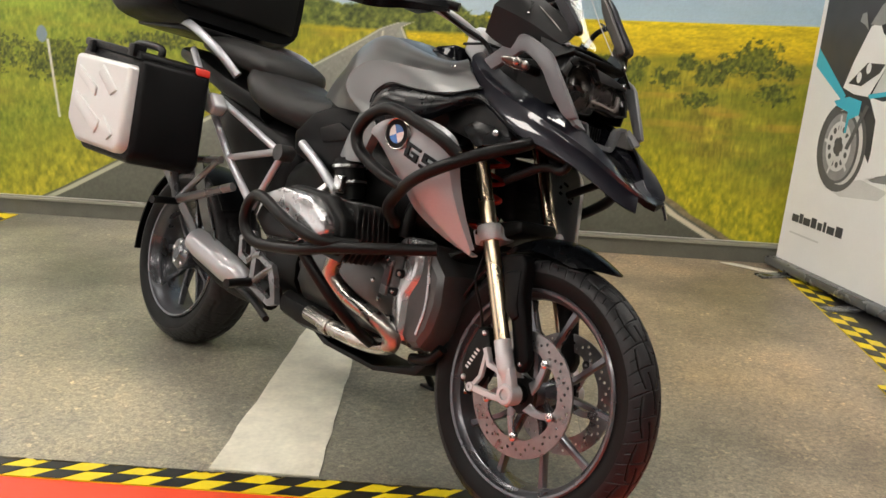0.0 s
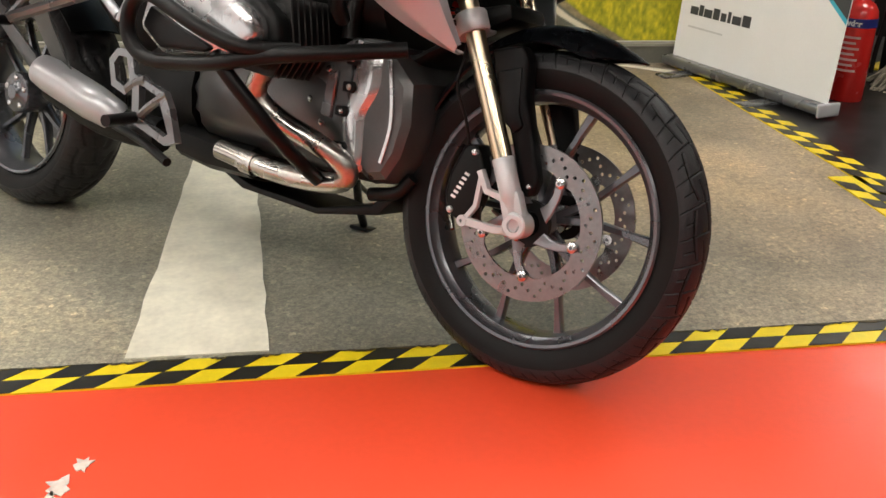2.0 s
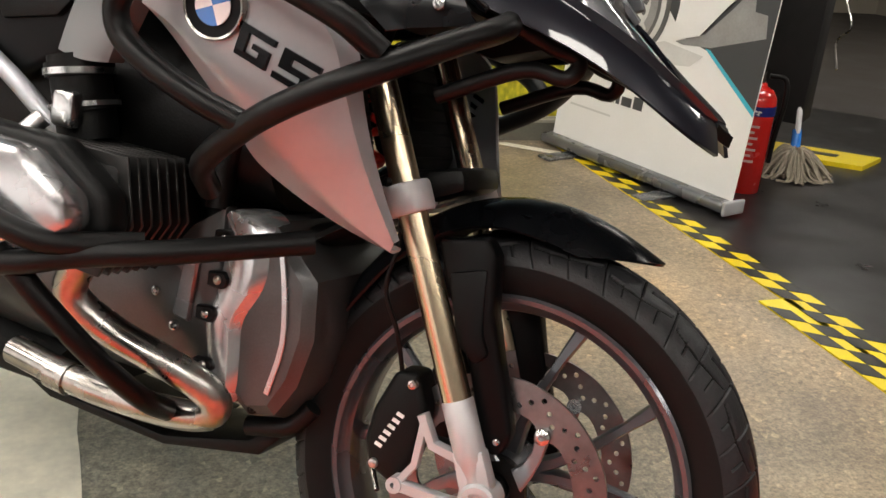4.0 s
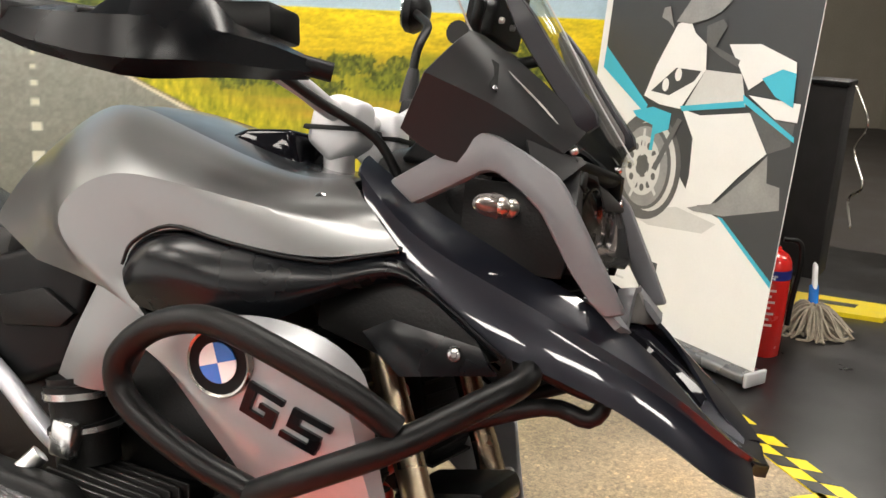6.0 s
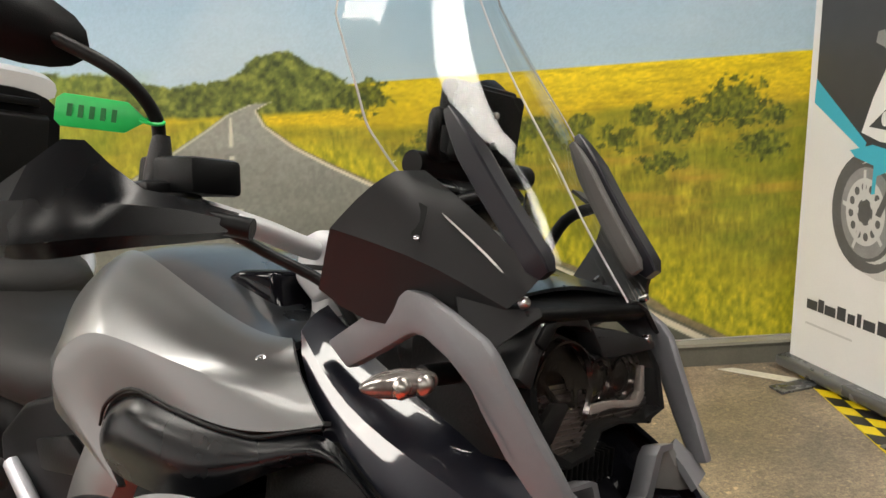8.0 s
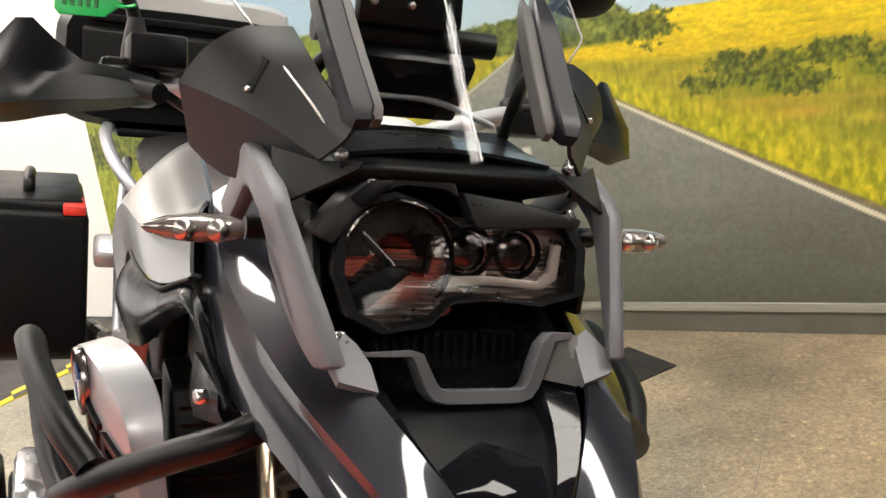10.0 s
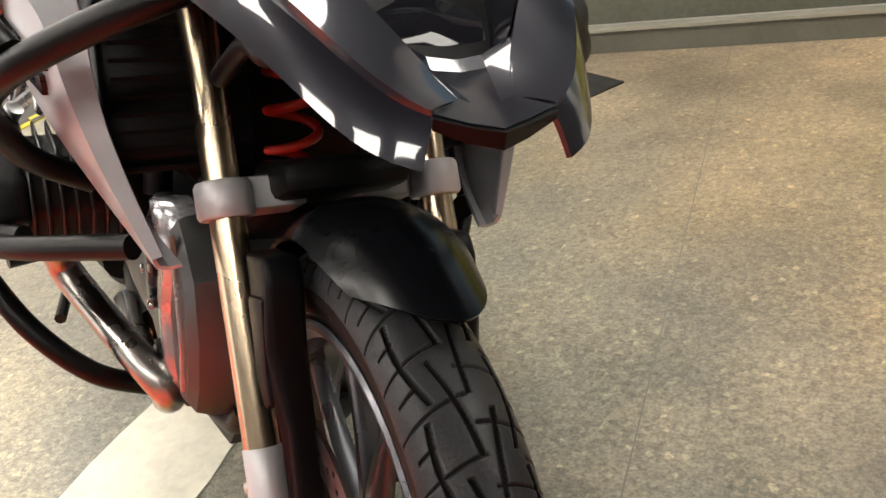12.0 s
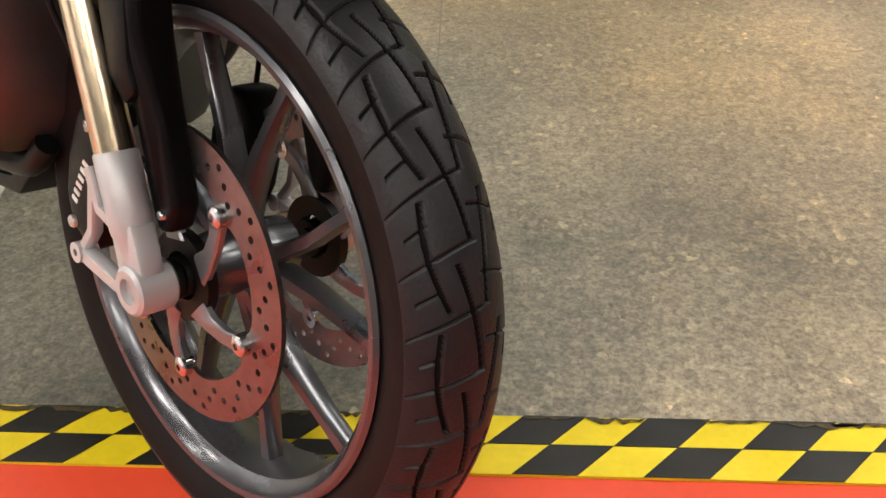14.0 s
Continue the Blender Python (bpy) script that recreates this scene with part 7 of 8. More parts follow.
heel = ring_plate([(-1.024, 0.459), (-0.998, 0.486), (-0.950, 0.488), (-0.930, 0.419), (-0.962, 0.388), (-1.010, 0.402)], [(-1.006, 0.452), (-0.992, 0.470), (-0.964, 0.470), (-0.950, 0.422), (-0.968, 0.406), (-0.996, 0.416)], -0.226, -0.212)
hanger = ring_plate([(-0.940, 0.440), (-0.835, 0.412), (-0.812, 0.380), (-0.786, 0.312), (-0.820, 0.300), (-0.930, 0.332)], [(-0.916, 0.420), (-0.852, 0.400), (-0.838, 0.376), (-0.812, 0.326), (-0.824, 0.318), (-0.908, 0.345)], -0.228, -0.210)
foot_r, foot_l = both("footrest_plate", merge(heel, hanger, tube([(-0.93, -0.22, 0.335), (-0.88, -0.222, 0.376), (-0.83, -0.22, 0.408)], 0.010, 8, 3), tube([(-0.96, -0.22, 0.40), (-0.93, -0.22, 0.42), (-0.90, -0.22, 0.43)], 0.012, 8, 3)), M_ALU, bike, "cast silver footrest plate")
both("foot_peg", rod((-0.925, -0.22, 0.345), (-0.905, -0.315, 0.338), 0.013), M_BAR, bike, "black rider foot peg")
part("brake_pedal", tube([(-1.02, -0.20, 0.31), (-0.90, -0.22, 0.295), (-0.78, -0.25, 0.272)], 0.010, 8, 4), M_BAR, bike)
part("swingarm", tube([(-1.05, 0.02, 0.40), (-1.22, 0.13, 0.37), (-1.45, 0.14, 0.33), (RW[0], 0.10, RW[2])], 0.045, 14, 6), M_DARK, bike, "black single-sided swingarm")
hub_r = part("rear_hub", lathe([(0, -0.085), (0.018, -0.085), (0.024, -0.078), (0.052, -0.072), (0.056, -0.064), (0.050, 0.0), (0, 0.0)], 32, centre=RW), M_RIM, bike, "grey rear wheel hub")
for k in range(5):
    a = 2 * math.pi * k / 5 + 0.3
    part("wheel_bolt", bolt((RW[0] + 0.040 * math.cos(a), -0.077, RW[2] + 0.040 * math.sin(a)), (0, -1, 0), 0.009, 0.006), M_BOLT, hub_r)
rows = []
for i in range(13):
    a = radians(38 + 150 * i / 12)
    rows.append([((0.330 - 0.022 * abs(v) ** 2) * math.cos(a) + RW[0], 0.092 * v, RW[2] + (0.330 - 0.022 * abs(v) ** 2) * math.sin(a)) for v in (-1, -0.5, 0, 0.5, 1)])
part("rear_mudguard", sheet(rows, 0.005, 1), M_PLASTIC, bike, "black rear mudguard")
part("mudguard_stay", slab([(-1.800, 0.585), (-1.775, 0.600), (-1.480, 0.420), (-1.450, 0.360), (-1.500, 0.380)], -0.105, -0.098, 0.002), M_ENGINE, bike, "dull grey plate beside the rear wheel")
part("battery_box", smooth_mesh(loft([oval(-0.98, 0, 0.62, 0.115, 0.16), oval(-1.10, 0, 0.62, 0.120, 0.20), oval(-1.24, 0, 0.68, 0.115, 0.17), oval(-1.36, 0, 0.76, 0.11, 0.12), oval(-1.60, 0, 0.86, 0.10, 0.08)]), 1), M_PLASTIC, bike, "black battery box and under-seat tray")
part("rear_shock", tube([(-1.12 + 0.035 * math.cos(k * 0.8), 0.035 * math.sin(k * 0.8), 0.40 + 0.0045 * k) for k in range(56)], 0.0065, 8, 2), M_DARK, bike, "black coil spring")
part("tail", loft([oval(-1.20, 0, 0.84, 0.13, 0.05), oval(-1.45, 0, 0.90, 0.13, 0.05), oval(-1.70, 0, 0.97, 0.11, 0.045), oval(-1.86, 0, 1.0, 0.08, 0.03)]), M_PLASTIC, bike, "black tail section")
part("tail_reflector", slab([(-1.34, 0.800), (-1.335, 0.850), (-1.31, 0.862), (-1.27, 0.82), (-1.29, 0.79)], -0.245, -0.195, 0.010, 3), M_SHROUD, bike, "silver side grip panel")
seat = [oval(-0.855, 0, 0.835, 0.075, 0.060), oval(-0.92, 0, 0.845, 0.125, 0.062), oval(-1.02, 0, 0.850, 0.160, 0.060), oval(-1.14, 0, 0.870, 0.172, 0.062), oval(-1.24, 0, 0.905, 0.165, 0.070), oval(-1.32, 0, 0.950, 0.140, 0.060)]
part("rider_seat", smooth_mesh(loft(seat), 1), M_SEAT, bike, "black stitched rider seat")
pillion = [oval(-1.20, 0, 0.955, 0.120, 0.045), oval(-1.28, 0, 0.985, 0.150, 0.050), oval(-1.42, 0, 1.005, 0.160, 0.048), oval(-1.58, 0, 1.030, 0.150, 0.045), oval(-1.68, 0, 1.045, 0.12, 0.035)]
part("pillion_seat", smooth_mesh(loft(pillion), 1), M_SEAT, bike, "black pillion seat")
both("grab_rail", tube([(-1.33, -0.15, 0.93), (-1.40, -0.20, 1.00), (-1.55, -0.215, 1.065), (-1.75, -0.17, 1.10)], 0.014, 10, 4), M_FRAME, bike, "grey grab rail")
# top case
tc_low = [oval(-1.46, 0, 1.22, 0.255, 0.13, 24, 5), oval(-1.52, 0, 1.22, 0.275, 0.145, 24, 5), oval(-1.85, 0, 1.22, 0.275, 0.145, 24, 5), oval(-1.92, 0, 1.22, 0.25, 0.13, 24, 5)]
top_case = part("top_case", loft(tc_low), M_PLASTIC, bike, "black top case with pale lid")
tc_lid = [oval(-1.47, 0, 1.355, 0.245, 0.030, 24, 4), oval(-1.54, 0, 1.365, 0.268, 0.040, 24, 4), oval(-1.84, 0, 1.365, 0.268, 0.040, 24, 4), oval(-1.91, 0, 1.355, 0.24, 0.03, 24, 4)]
part("case_lid", loft(tc_lid), M_CASE, top_case, "pale silver lid")
part("case_pad", slab([(-1.452, 1.13), (-1.440, 1.14), (-1.440, 1.29), (-1.452, 1.30)], -0.22, 0.22, 0.005), M_DARK, top_case)
part("lid_hinge", box(-1.462, -1.445, -0.20, 0.20, 1.312, 1.330, 0.004), M_PLASTIC, top_case)
part("case_carrier", slab([(-1.45, 1.075), (-1.90, 1.085), (-1.90, 1.07), (-1.45, 1.055)], -0.14, 0.14, 0.006), M_PLASTIC, top_case)
top_case.location = (-0.11, -0.05, 0)
# side case
pan = slab([(-1.335, 0.905), (-1.300, 0.905), (-1.275, 0.620), (-1.300, 0.595), (-1.620, 0.605), (-1.720, 0.680), (-1.735, 0.915), (-1.700, 0.940)], -0.480, -0.255, 0.018, 3)
side_case = part("side_case", pan, M_PLASTIC, bike, "black hard side case with silver cover plates")
part("case_plate", slab([(-1.315, 0.880), (-1.295, 0.640), (-1.325, 0.618), (-1.600, 0.626), (-1.690, 0.690), (-1.700, 0.900)], -0.512, -0.440, 0.016, 3), M_CASE, side_case, "silver outer case plate")
for pts in ([(-1.65, 0.86), (-1.50, 0.80), (-1.50, 0.77), (-1.65, 0.83)], [(-1.48, 0.87), (-1.36, 0.80), (-1.40, 0.78), (-1.50, 0.84)], [(-1.64, 0.78), (-1.44, 0.70), (-1.46, 0.66), (-1.65, 0.74)], [(-1.42, 0.72), (-1.34, 0.67), (-1.37, 0.65), (-1.44, 0.69)]):
    part("plate_relief", slab(pts, -0.518, -0.505, 0.004), M_CASE, side_case)
part("case_top", slab([(-1.31, 0.900), (-1.32, 0.925), (-1.72, 0.955), (-1.72, 0.930)], -0.485, -0.265, 0.008), M_PLASTIC, side_case)
part("case_handle", tube([(-1.42, -0.37, 0.925), (-1.43, -0.37, 0.955), (-1.58, -0.37, 0.965), (-1.60, -0.37, 0.935)], 0.012, 10, 4), M_BAR, side_case)
for x in (-1.36, -1.65):
    part("case_latch", box(x - 0.02, x + 0.02, -0.497, -0.455, 0.905, 0.945, 0.006), M_PLASTIC, side_case)
part("case_reflector", slab([(-1.375, 0.900), (-1.372, 0.928), (-1.300, 0.918), (-1.296, 0.896)], -0.305, -0.262, 0.004), M_RED, side_case, "red release catch")

# ---- roll-up banner ----
BANN = Matrix(((0.268, -0.963, 0, 1.777), (-0.963, -0.268, 0, 2.614), (0, 0, 1, 0), (0, 0, 0, 1)))
BANN = Matrix.Translation((1.777, 2.614, 0)) @ Matrix.Rotation(math.atan2(-0.963, 0.268), 4, "Z")
banner = thing("roll_up_banner", "roll-up banner with white sports motorcycle on dark ground", "banner", BANN)
TILT = Matrix.Translation((0, 0, 0.055)) @ Matrix.Rotation(radians(-4.0), 4, "X") @ Matrix.Translation((0, 0, -0.055))
M_PAPER = mat("banner_vinyl_white", (0.74, 0.74, 0.72), 0.5, 0, 0, 0.03)
M_INK = mat("banner_charcoal", (0.045, 0.047, 0.050), 0.5, 0, 0, 0.05)
M_CYAN = mat("banner_teal", (0.05, 0.42, 0.55), 0.5, 0, 0, 0.04)
M_PGREY = mat("banner_mid_grey", (0.25, 0.25, 0.245), 0.5, 0, 0, 0.2, scale=12)
M_PDARK = mat("banner_dark_grey", (0.10, 0.10, 0.10), 0.5, 0, 0, 0.2, scale=14)
M_PPALE = mat("banner_pale_grey", (0.56, 0.56, 0.54), 0.5, 0, 0, 0.08, scale=8)
part("base", merge(slab([(0.0, 0.012), (0.0, 0.055), (1.00, 0.055), (1.00, 0.012)], -0.050, 0.050, 0.014, 3)), M_ALU, banner, "brushed aluminium base")
part("base_cap", slab([(1.0, 0.008), (1.0, 0.062), (1.015, 0.062), (1.015, 0.008)], -0.055, 0.055, 0.014, 3), M_WHITE_ALU, banner)
for sx in (0.16, 0.70):
    part("foot", slab([(sx, 0.0), (sx, 0.010), (sx + 0.075, 0.010), (sx + 0.075, 0.0)], -0.19, 0.08, 0.003), M_ALU, banner, "flat swivel foot")
part("pole", at(rod((0.48, 0.035, 0.05), (0.48, 0.035, 2.05), 0.012), TILT), M_ALU, banner)
part("top_rail", at(rod((0.0, 0.004, 2.06), (0.96, 0.004, 2.06), 0.012), TILT), M_ALU, banner)
part("sheet", at(box(0.025, 1.0, 0.0, 0.002, 0.055, 2.055, 0), TILT), M_PAPER, banner, "white printed banner sheet")


def ink(name, pts, layer, material, label=""):
    return part(name, at(slab(pts, -0.0006 * layer - 0.0004, -0.0006 * layer, 0), TILT), material, banner, label)


def round_pts(cx, cz, rx, rz, n=28, a0=0.0, a1=360.0):
    return [(cx + rx * math.cos(radians(a0 + (a1 - a0) * k / n)), cz + rz * math.sin(radians(a0 + (a1 - a0) * k / n))) for k in range(n)]


# banner print: the charcoal field, its teal edges and the motorcycle
ink("print_field", [(0.075, 1.063), (0.31, 0.860), (0.62, 0.56), (0.758, 0.528), (0.958, 0.391), (0.998, 0.37), (0.998, 2.05), (0.055, 2.05), (0.060, 1.08)], 1, M_INK)
ink("print_edge", [(0.060, 1.078), (0.058, 0.995), (0.317, 0.845), (0.325, 0.878)], 2, M_CYAN)
ink("print_edge", [(0.735, 0.538), (0.758, 0.536), (0.998, 0.372), (0.998, 0.352)], 2, M_CYAN)


def leant(cx, cz, rx, rz, n=32):
    """A wheel drawn in perspective: an upright oval leaning to its right below."""
    return [(cx + rx * math.cos(2 * math.pi * k / n) - 0.16 * rz * math.sin(2 * math.pi * k / n), cz + rz * math.sin(2 * math.pi * k / n) + 0.17 * rx * math.cos(2 * math.pi * k / n)) for k in range(n)]


ink("print_tyre", leant(0.364, 0.650, 0.172, 0.200), 3, M_PDARK)
ink("print_tyre", leant(0.385, 0.655, 0.128, 0.170), 4, M_PPALE)
ink("print_rim", leant(0.362, 0.650, 0.128, 0.162), 5, M_PDARK)
ink("print_rim", leant(0.356, 0.648, 0.118, 0.150), 6, M_PGREY)
ink("print_disc", leant(0.350, 0.650, 0.088, 0.112), 7, M_PPALE)
for k in range(12):
    a = radians(30 * k)
    ink("print_hole", leant(0.350 + 0.064 * math.cos(a) - 0.013 * math.sin(a), 0.650 + 0.082 * math.sin(a) + 0.011 * math.cos(a), 0.011, 0.014, 12), 8, M_PDARK)
ink("print_disc", leant(0.350, 0.650, 0.034, 0.044), 8, M_PDARK)
for k in range(5):
    a = radians(72 * k + 20)
    ink("print_spoke", [(0.350 + 0.03 * math.cos(a), 0.650 + 0.04 * math.sin(a)), (0.350 + 0.03 * math.cos(a + 0.5), 0.650 + 0.04 * math.sin(a + 0.5)), (0.356 + 0.112 * math.cos(a + 0.2), 0.650 + 0.142 * math.sin(a + 0.2)), (0.356 + 0.112 * math.cos(a + 0.1), 0.650 + 0.142 * math.sin(a + 0.1))], 9, M_PPALE)
ink("print_fender", [(0.258, 0.847), (0.360, 0.874), (0.453, 0.861), (0.452, 0.802), (0.389, 0.775), (0.387, 0.715), (0.372, 0.712), (0.372, 0.807), (0.286, 0.826)], 10, M_CYAN)
ink("print_fork", [(0.488, 0.849), (0.510, 0.844), (0.423, 0.643), (0.399, 0.648)], 11, M_PDARK)
ink("print_belly", [(0.595, 0.539), (0.721, 0.584), (0.819, 0.687), (0.894, 0.778), (0.910, 0.690), (0.963, 0.685), (0.977, 0.612), (0.758, 0.543), (0.628, 0.533)], 3, M_PGREY)
ink("print_engine", [(0.781, 0.898), (0.845, 0.952), (0.974, 0.910), (0.973, 0.822), (0.893, 0.785)], 4, M_PDARK)
ink("print_fairing", [(0.503, 0.884), (0.590, 0.872), (0.798, 0.908), (0.893, 0.785), (0.799, 0.691), (0.703, 0.575), (0.574, 0.538), (0.585, 0.657), (0.573, 0.788)], 12, M_PAPER)
ink("print_fairing", [(0.582, 1.031), (0.739, 1.031), (0.776, 0.928), (0.504, 0.880)], 13, M_PPALE)
ink("print_tank", [(0.665, 1.125), (0.795, 1.135), (0.942, 1.088), (0.951, 1.038), (0.848, 1.035), (0.776, 0.982), (0.727, 1.046)], 12, M_PAPER)
ink("print_teal", [(0.823, 1.025), (0.896, 1.062), (0.949, 1.053), (0.960, 0.945), (0.886, 0.972)], 13, M_CYAN)
ink("print_tail", [(0.781, 0.965), (0.900, 0.900), (0.985, 0.900), (0.985, 0.960), (0.88, 0.962)], 10, M_PAPER)
ink("print_teal", [(0.760, 0.965), (0.985, 0.853), (0.988, 0.836), (0.765, 0.939)], 14, M_CYAN)
ink("print_nose", [(0.307, 0.910), (0.346, 1.025), (0.420, 1.180), (0.474, 1.199), (0.509, 1.153), (0.567, 1.118), (0.582, 1.031), (0.493, 0.883), (0.392, 0.887)], 14, M_PAPER)
ink("print_screen", [(0.412, 1.188), (0.468, 1.271), (0.553, 1.316), (0.623, 1.312), (0.660, 1.285), (0.608, 1.230), (0.552, 1.203), (0.477, 1.183)], 15, M_PGREY)
ink("print_lamp", [(0.339, 0.931), (0.446, 1.026), (0.563, 1.025), (0.538, 0.987), (0.431, 0.925)], 15, M_INK)
for lx, lz in ((0.407, 0.961), (0.461, 1.003)):
    ink("print_lamp", round_pts(lx, lz, 0.016, 0.024, 14), 16, M_PAPER)
ink("print_teal", [(0.491, 0.893), (0.764, 0.944), (0.777, 0.925), (0.505, 0.876)], 15, M_CYAN)
ink("print_cockpit", [(0.556, 1.180), (0.622, 1.207), (0.645, 1.185), (0.608, 1.113), (0.722, 1.076), (0.716, 1.052), (0.633, 1.083), (0.567, 1.118)], 16, M_PDARK)
ink("print_mirror", [(0.344, 1.234), (0.338, 1.200), (0.375, 1.186), (0.407, 1.163), (0.387, 1.203), (0.372, 1.240)], 16, M_PGREY)
ink("print_shade", [(0.300, 0.459), (0.543, 0.531), (0.734, 0.509), (0.682, 0.463), (0.424, 0.434)], 2, M_PPALE)


def banner_text(body, x, z, size):
    cu = bpy.data.curves.new("banner_text", "FONT")
    cu.body, cu.size, cu.extrude = body, size, 0.0003
    cu.offset = 0.0012
    cu.materials.append(M_PAPER)
    ob = new("banner_text", cu)
    ob.parent = banner
    ob.matrix_local = TILT @ Matrix.Translation((x, -0.012, z)) @ Matrix.Rotation(radians(90), 4, "X")
    ob["label"] = "white printed slogan"
    return ob


banner_text("Discover the finance", 0.165, 1.432, 0.050)
banner_text("to suit your needs.", 0.160, 1.372, 0.050)
for i, (a, b) in enumerate(((0.10, 0.155), (0.16, 0.19), (0.195, 0.25), (0.258, 0.30), (0.31, 0.345), (0.355, 0.375), (0.385, 0.44), (0.45, 0.50))):
    ink("lettering_bar", [(a, 0.255), (a, 0.290 + 0.012 * (i % 2)), (b, 0.290 + 0.012 * (i % 2)), (b, 0.255)], 2, M_INK)
ink("lettering_bar", [(0.10, 0.196), (0.10, 0.204), (0.34, 0.204), (0.34, 0.196)], 2, M_PPALE)

# ---- fire extinguisher ----
ext = thing("fire_extinguisher", "red powder fire extinguisher standing on the black floor", "fire extinguisher", Matrix.Translation((2.285, 1.935, 0)) @ Matrix.Rotation(radians(-150), 4, "Z"))
M_EXT = mat("red_gloss_enamel", (0.60, 0.018, 0.014), 0.25, 0, 0.6, 0.04)
body = part("cylinder_body", lathe([(0, 0.0), (0.066, 0.0), (0.070, 0.006), (0.070, 0.34), (0.066, 0.365), (0.050, 0.390), (0.026, 0.403), (0.022, 0.415), (0, 0.415)], 48, "z"), M_EXT, ext)
part("label_band", lathe([(0.0704, 0.300), (0.0712, 0.300), (0.0712, 0.335), (0.0704, 0.335)], 48, "z", closed=True), mat("label_blue", (0.012, 0.020, 0.16), 0.4), body, "dark blue label band")
M_LABEL = mat("label_pale_print", (0.62, 0.38, 0.36), 0.5)
for i in range(7):
    a0 = -1.0
    z0 = 0.125 + i * 0.022
    bm = bmesh.new()
    ring = []
    for k in range(9):
        a = a0 + k * 0.22 - (0.2 if i % 2 else 0.0)
        ring.append((bm.verts.new((0.0714 * math.cos(a), 0.0714 * math.sin(a), z0)), bm.verts.new((0.0714 * math.cos(a), 0.0714 * math.sin(a), z0 + 0.009))))
    for p, q in zip(ring, ring[1:]):
        bm.faces.new((p[0], q[0], q[1], p[1]))
    part("lettering_bar", bm, M_LABEL, body)
cu = bpy.data.curves.new("label_text", "FONT")
cu.body, cu.size, cu.extrude, cu.align_x, cu.offset = "Powder", 0.034, 0.0004, "CENTER", 0.001
cu.materials.append(M_WHITE)
word = new("label_text", cu)
word.parent = body
word.matrix_local = Matrix.Translation((0.0722, 0.0, 0.307)) @ Matrix.Rotation(radians(90), 4, "Z") @ Matrix.Rotation(radians(90), 4, "X")
part("valve", merge(rod((0, 0, 0.410), (0, 0, 0.455), 0.016), rod((-0.02, 0, 0.44), (0.035, 0, 0.44), 0.010)), M_CHROME, ext)
part("handle", tube([(0.0, -0.02, 0.455), (0.0, -0.07, 0.468), (0.0, -0.13, 0.485)], 0.009, 8, 3), M_RED, ext, "red carrying lever")
part("handle", tube([(0.0, -0.01, 0.445), (0.0, -0.06, 0.440), (0.0, -0.11, 0.425)], 0.008, 8, 3), M_RED, ext, "red squeeze lever")
part("gauge_ring", tube([(0.02, 0.03 * math.cos(a / 10 * 2 * math.pi) - 0.03, 0.505 + 0.03 * math.sin(a / 10 * 2 * math.pi)) for a in range(10)], 0.0025, 6, 3, closed=True), M_CHROME, ext, "safety pin ring")
part("hose", tube([(-0.02, 0.02, 0.44), (-0.05, 0.07, 0.43), (-0.045, 0.085, 0.35), (-0.03, 0.078, 0.22), (-0.03, 0.074, 0.12)], 0.010, 8, 5), M_BAR, ext, "black rubber hose")

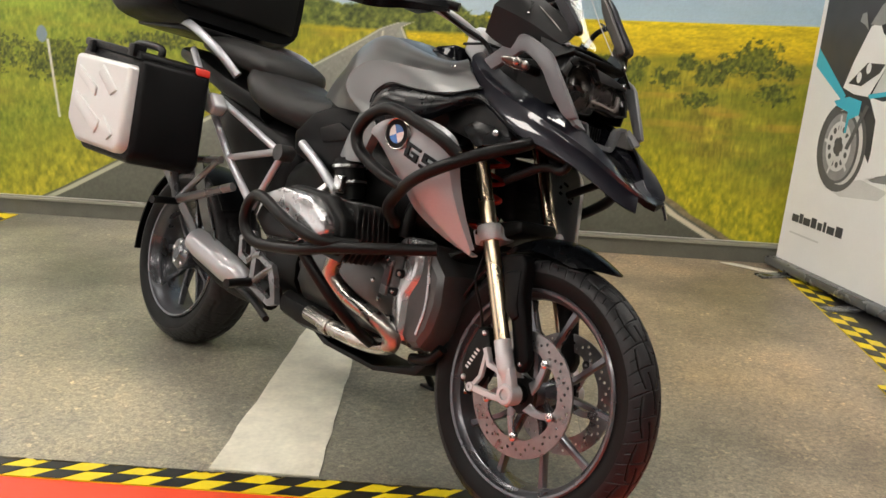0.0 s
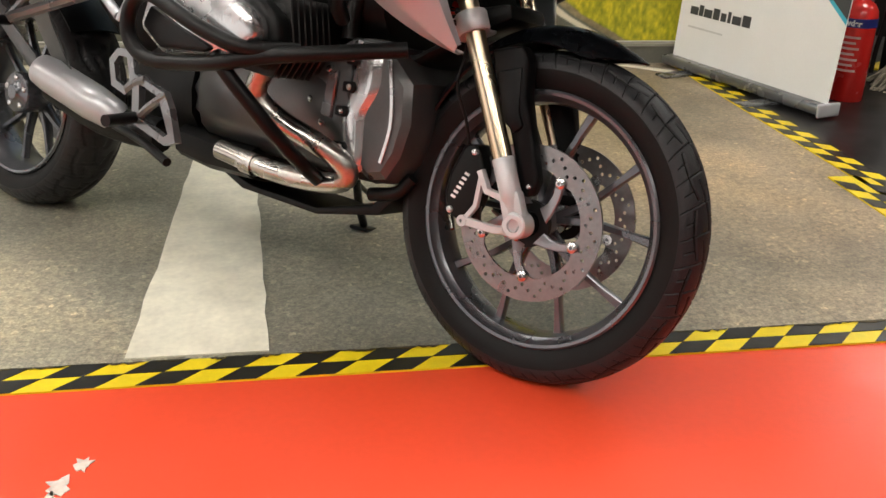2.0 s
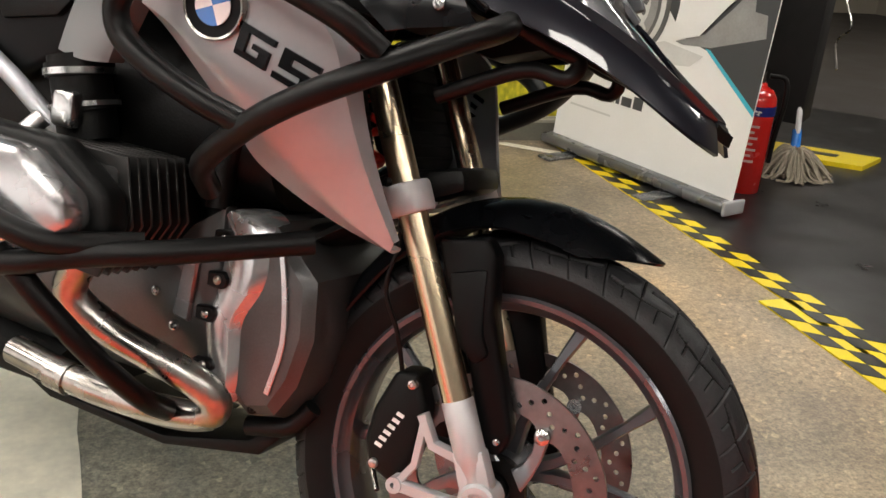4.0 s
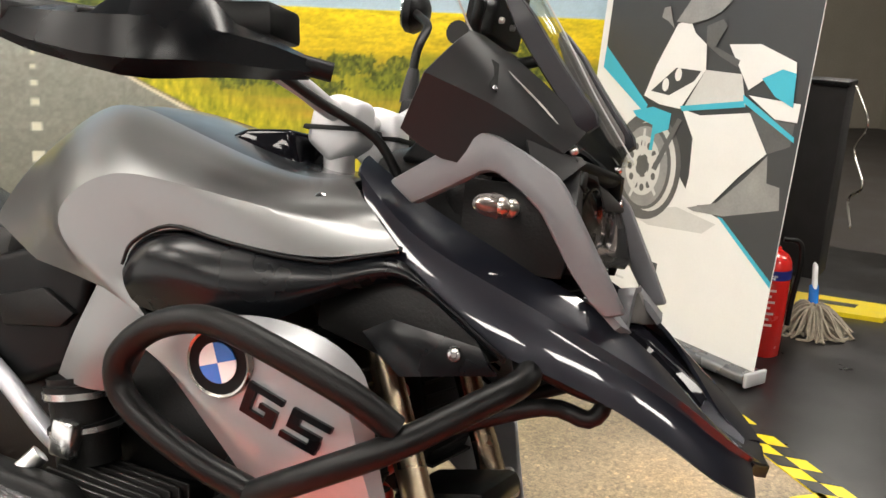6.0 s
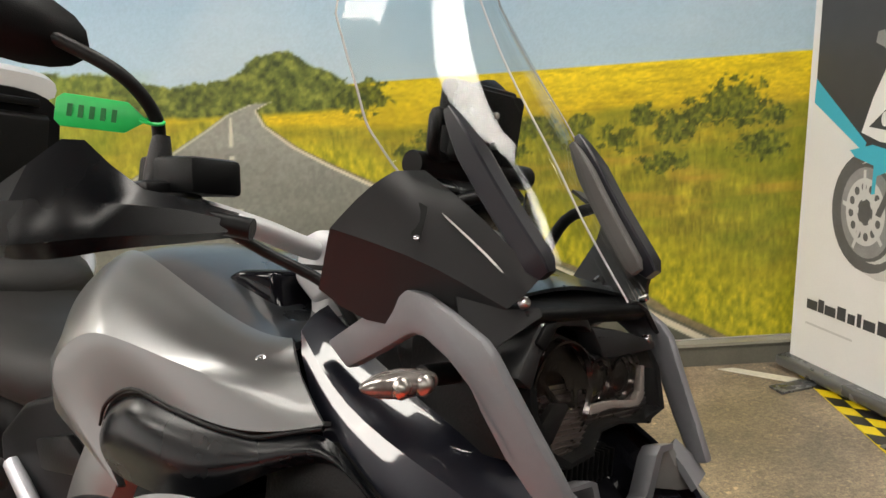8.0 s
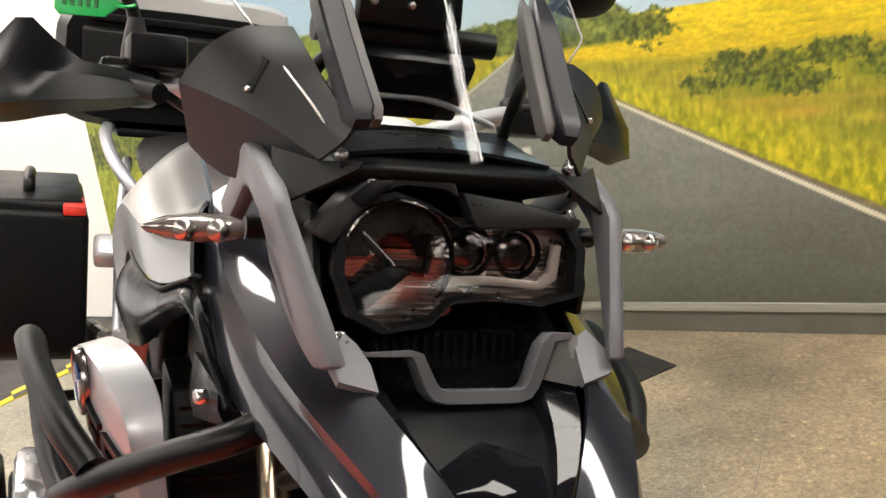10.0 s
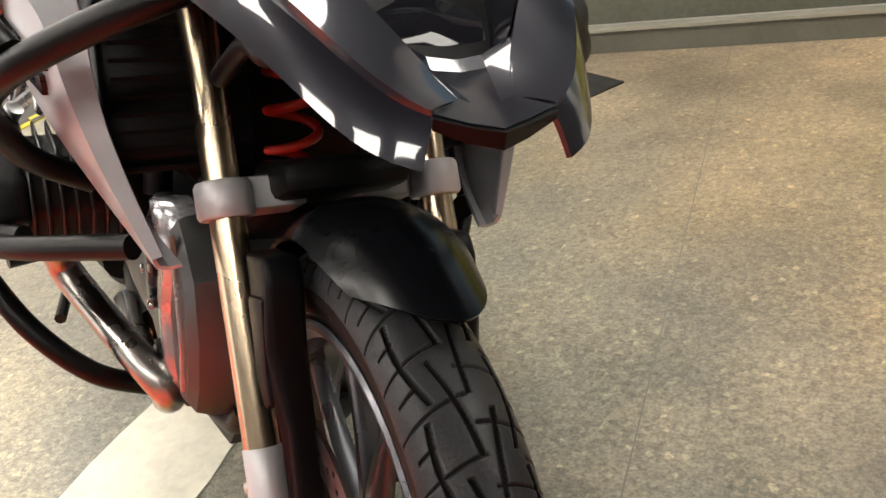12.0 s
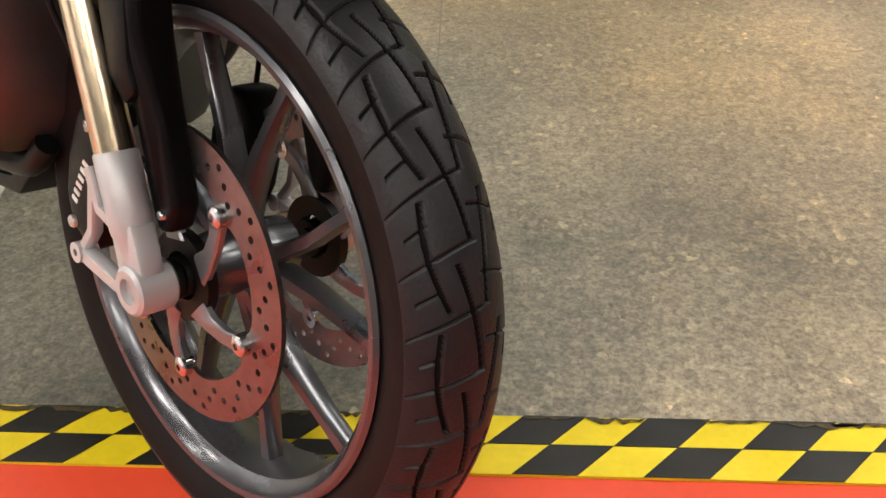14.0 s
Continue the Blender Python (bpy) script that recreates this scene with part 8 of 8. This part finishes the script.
# ---- mop, sign and post beyond ----
mop = thing("mop", "grey string mop with blue and white handle leaning on black post", "mop", Matrix.Translation((2.64, 2.09, 0)))
M_STRAND = mat("grey_cotton", (0.30, 0.26, 0.20), 0.9, 0, 0, 0.3, scale=40)
part("handle", rod((0.02, 0.03, 0.12), (0.10, 0.20, 0.55), 0.012), M_WHITE, mop)
part("socket", rod((0.0, 0.0, 0.06), (0.035, 0.06, 0.17), 0.020), M_BLUE, mop, "blue plastic socket")
random.seed(5)
strands = []
for k in range(110):
    a = random.uniform(0, 2 * math.pi)
    r = random.uniform(0.06, 0.145)
    h = random.uniform(0.05, 0.12)
    b = a + random.uniform(-0.5, 0.5)
    strands.append(tube([(0.01, 0.01, 0.10), (0.5 * r * math.cos(a), 0.5 * r * math.sin(a), h), (r * math.cos(a), r * math.sin(a), random.uniform(0.006, 0.03)), (1.15 * r * math.cos(b), 1.15 * r * math.sin(b), 0.006)], 0.0055, 5, 4))
tagged(part("mop_head", merge(*strands), M_STRAND, mop, "matted grey cotton strands"), kind="stuff")
floor_sign = tagged(flat("floor_sign", [(-0.28, -0.10), (0.20, -0.13), (0.30, 0.08), (-0.20, 0.12)], 0.02, M_YELLOW, None, 0.02), "yellow warning sign lying folded on the floor", "sign")
floor_sign.matrix_world = Matrix.Translation((2.93, 2.33, 0.0)) @ Matrix.Rotation(radians(-35), 4, "Z")
part("sign_mark", slab([(-0.05, -0.02), (0.10, -0.03), (0.12, 0.02), (-0.04, 0.03)], 0.0, 0.001, 0, axis="z"), M_TAPEBLACK, floor_sign).location = (0, 0, 0.021)
post = thing("loudspeaker_column", "slim black fabric-covered column", "column", Matrix.Translation((2.70, 2.29, 0)) @ Matrix.Rotation(radians(40), 4, "Z"))
M_FABRIC = mat("black_fabric", (0.008, 0.007, 0.007), 0.85, 0, 0, 0.2, grain=0.3, fine=500)
part("column_body", box(-0.095, 0.095, -0.095, 0.095, 0.19, 0.97, 0.008), M_FABRIC, post)
part("column_leg", rod((0, 0.03, 0.0), (0, 0.03, 0.20), 0.016), M_BAR, post)
part("column_cap", box(-0.1, 0.1, -0.1, 0.1, 0.97, 0.99, 0.006), M_PLASTIC, post)
part("column_base", box(-0.09, 0.09, -0.06, 0.12, 0.0, 0.012, 0.004), M_PLASTIC, post)
part("loose_cable", tube([(-0.14, -0.13, 0.98), (-0.20, -0.20, 0.85), (-0.14, -0.16, 0.74), (-0.22, -0.22, 0.62), (-0.15, -0.17, 0.55), (-0.2, -0.2, 0.45)], 0.004, 6, 6), M_CHROME, post)
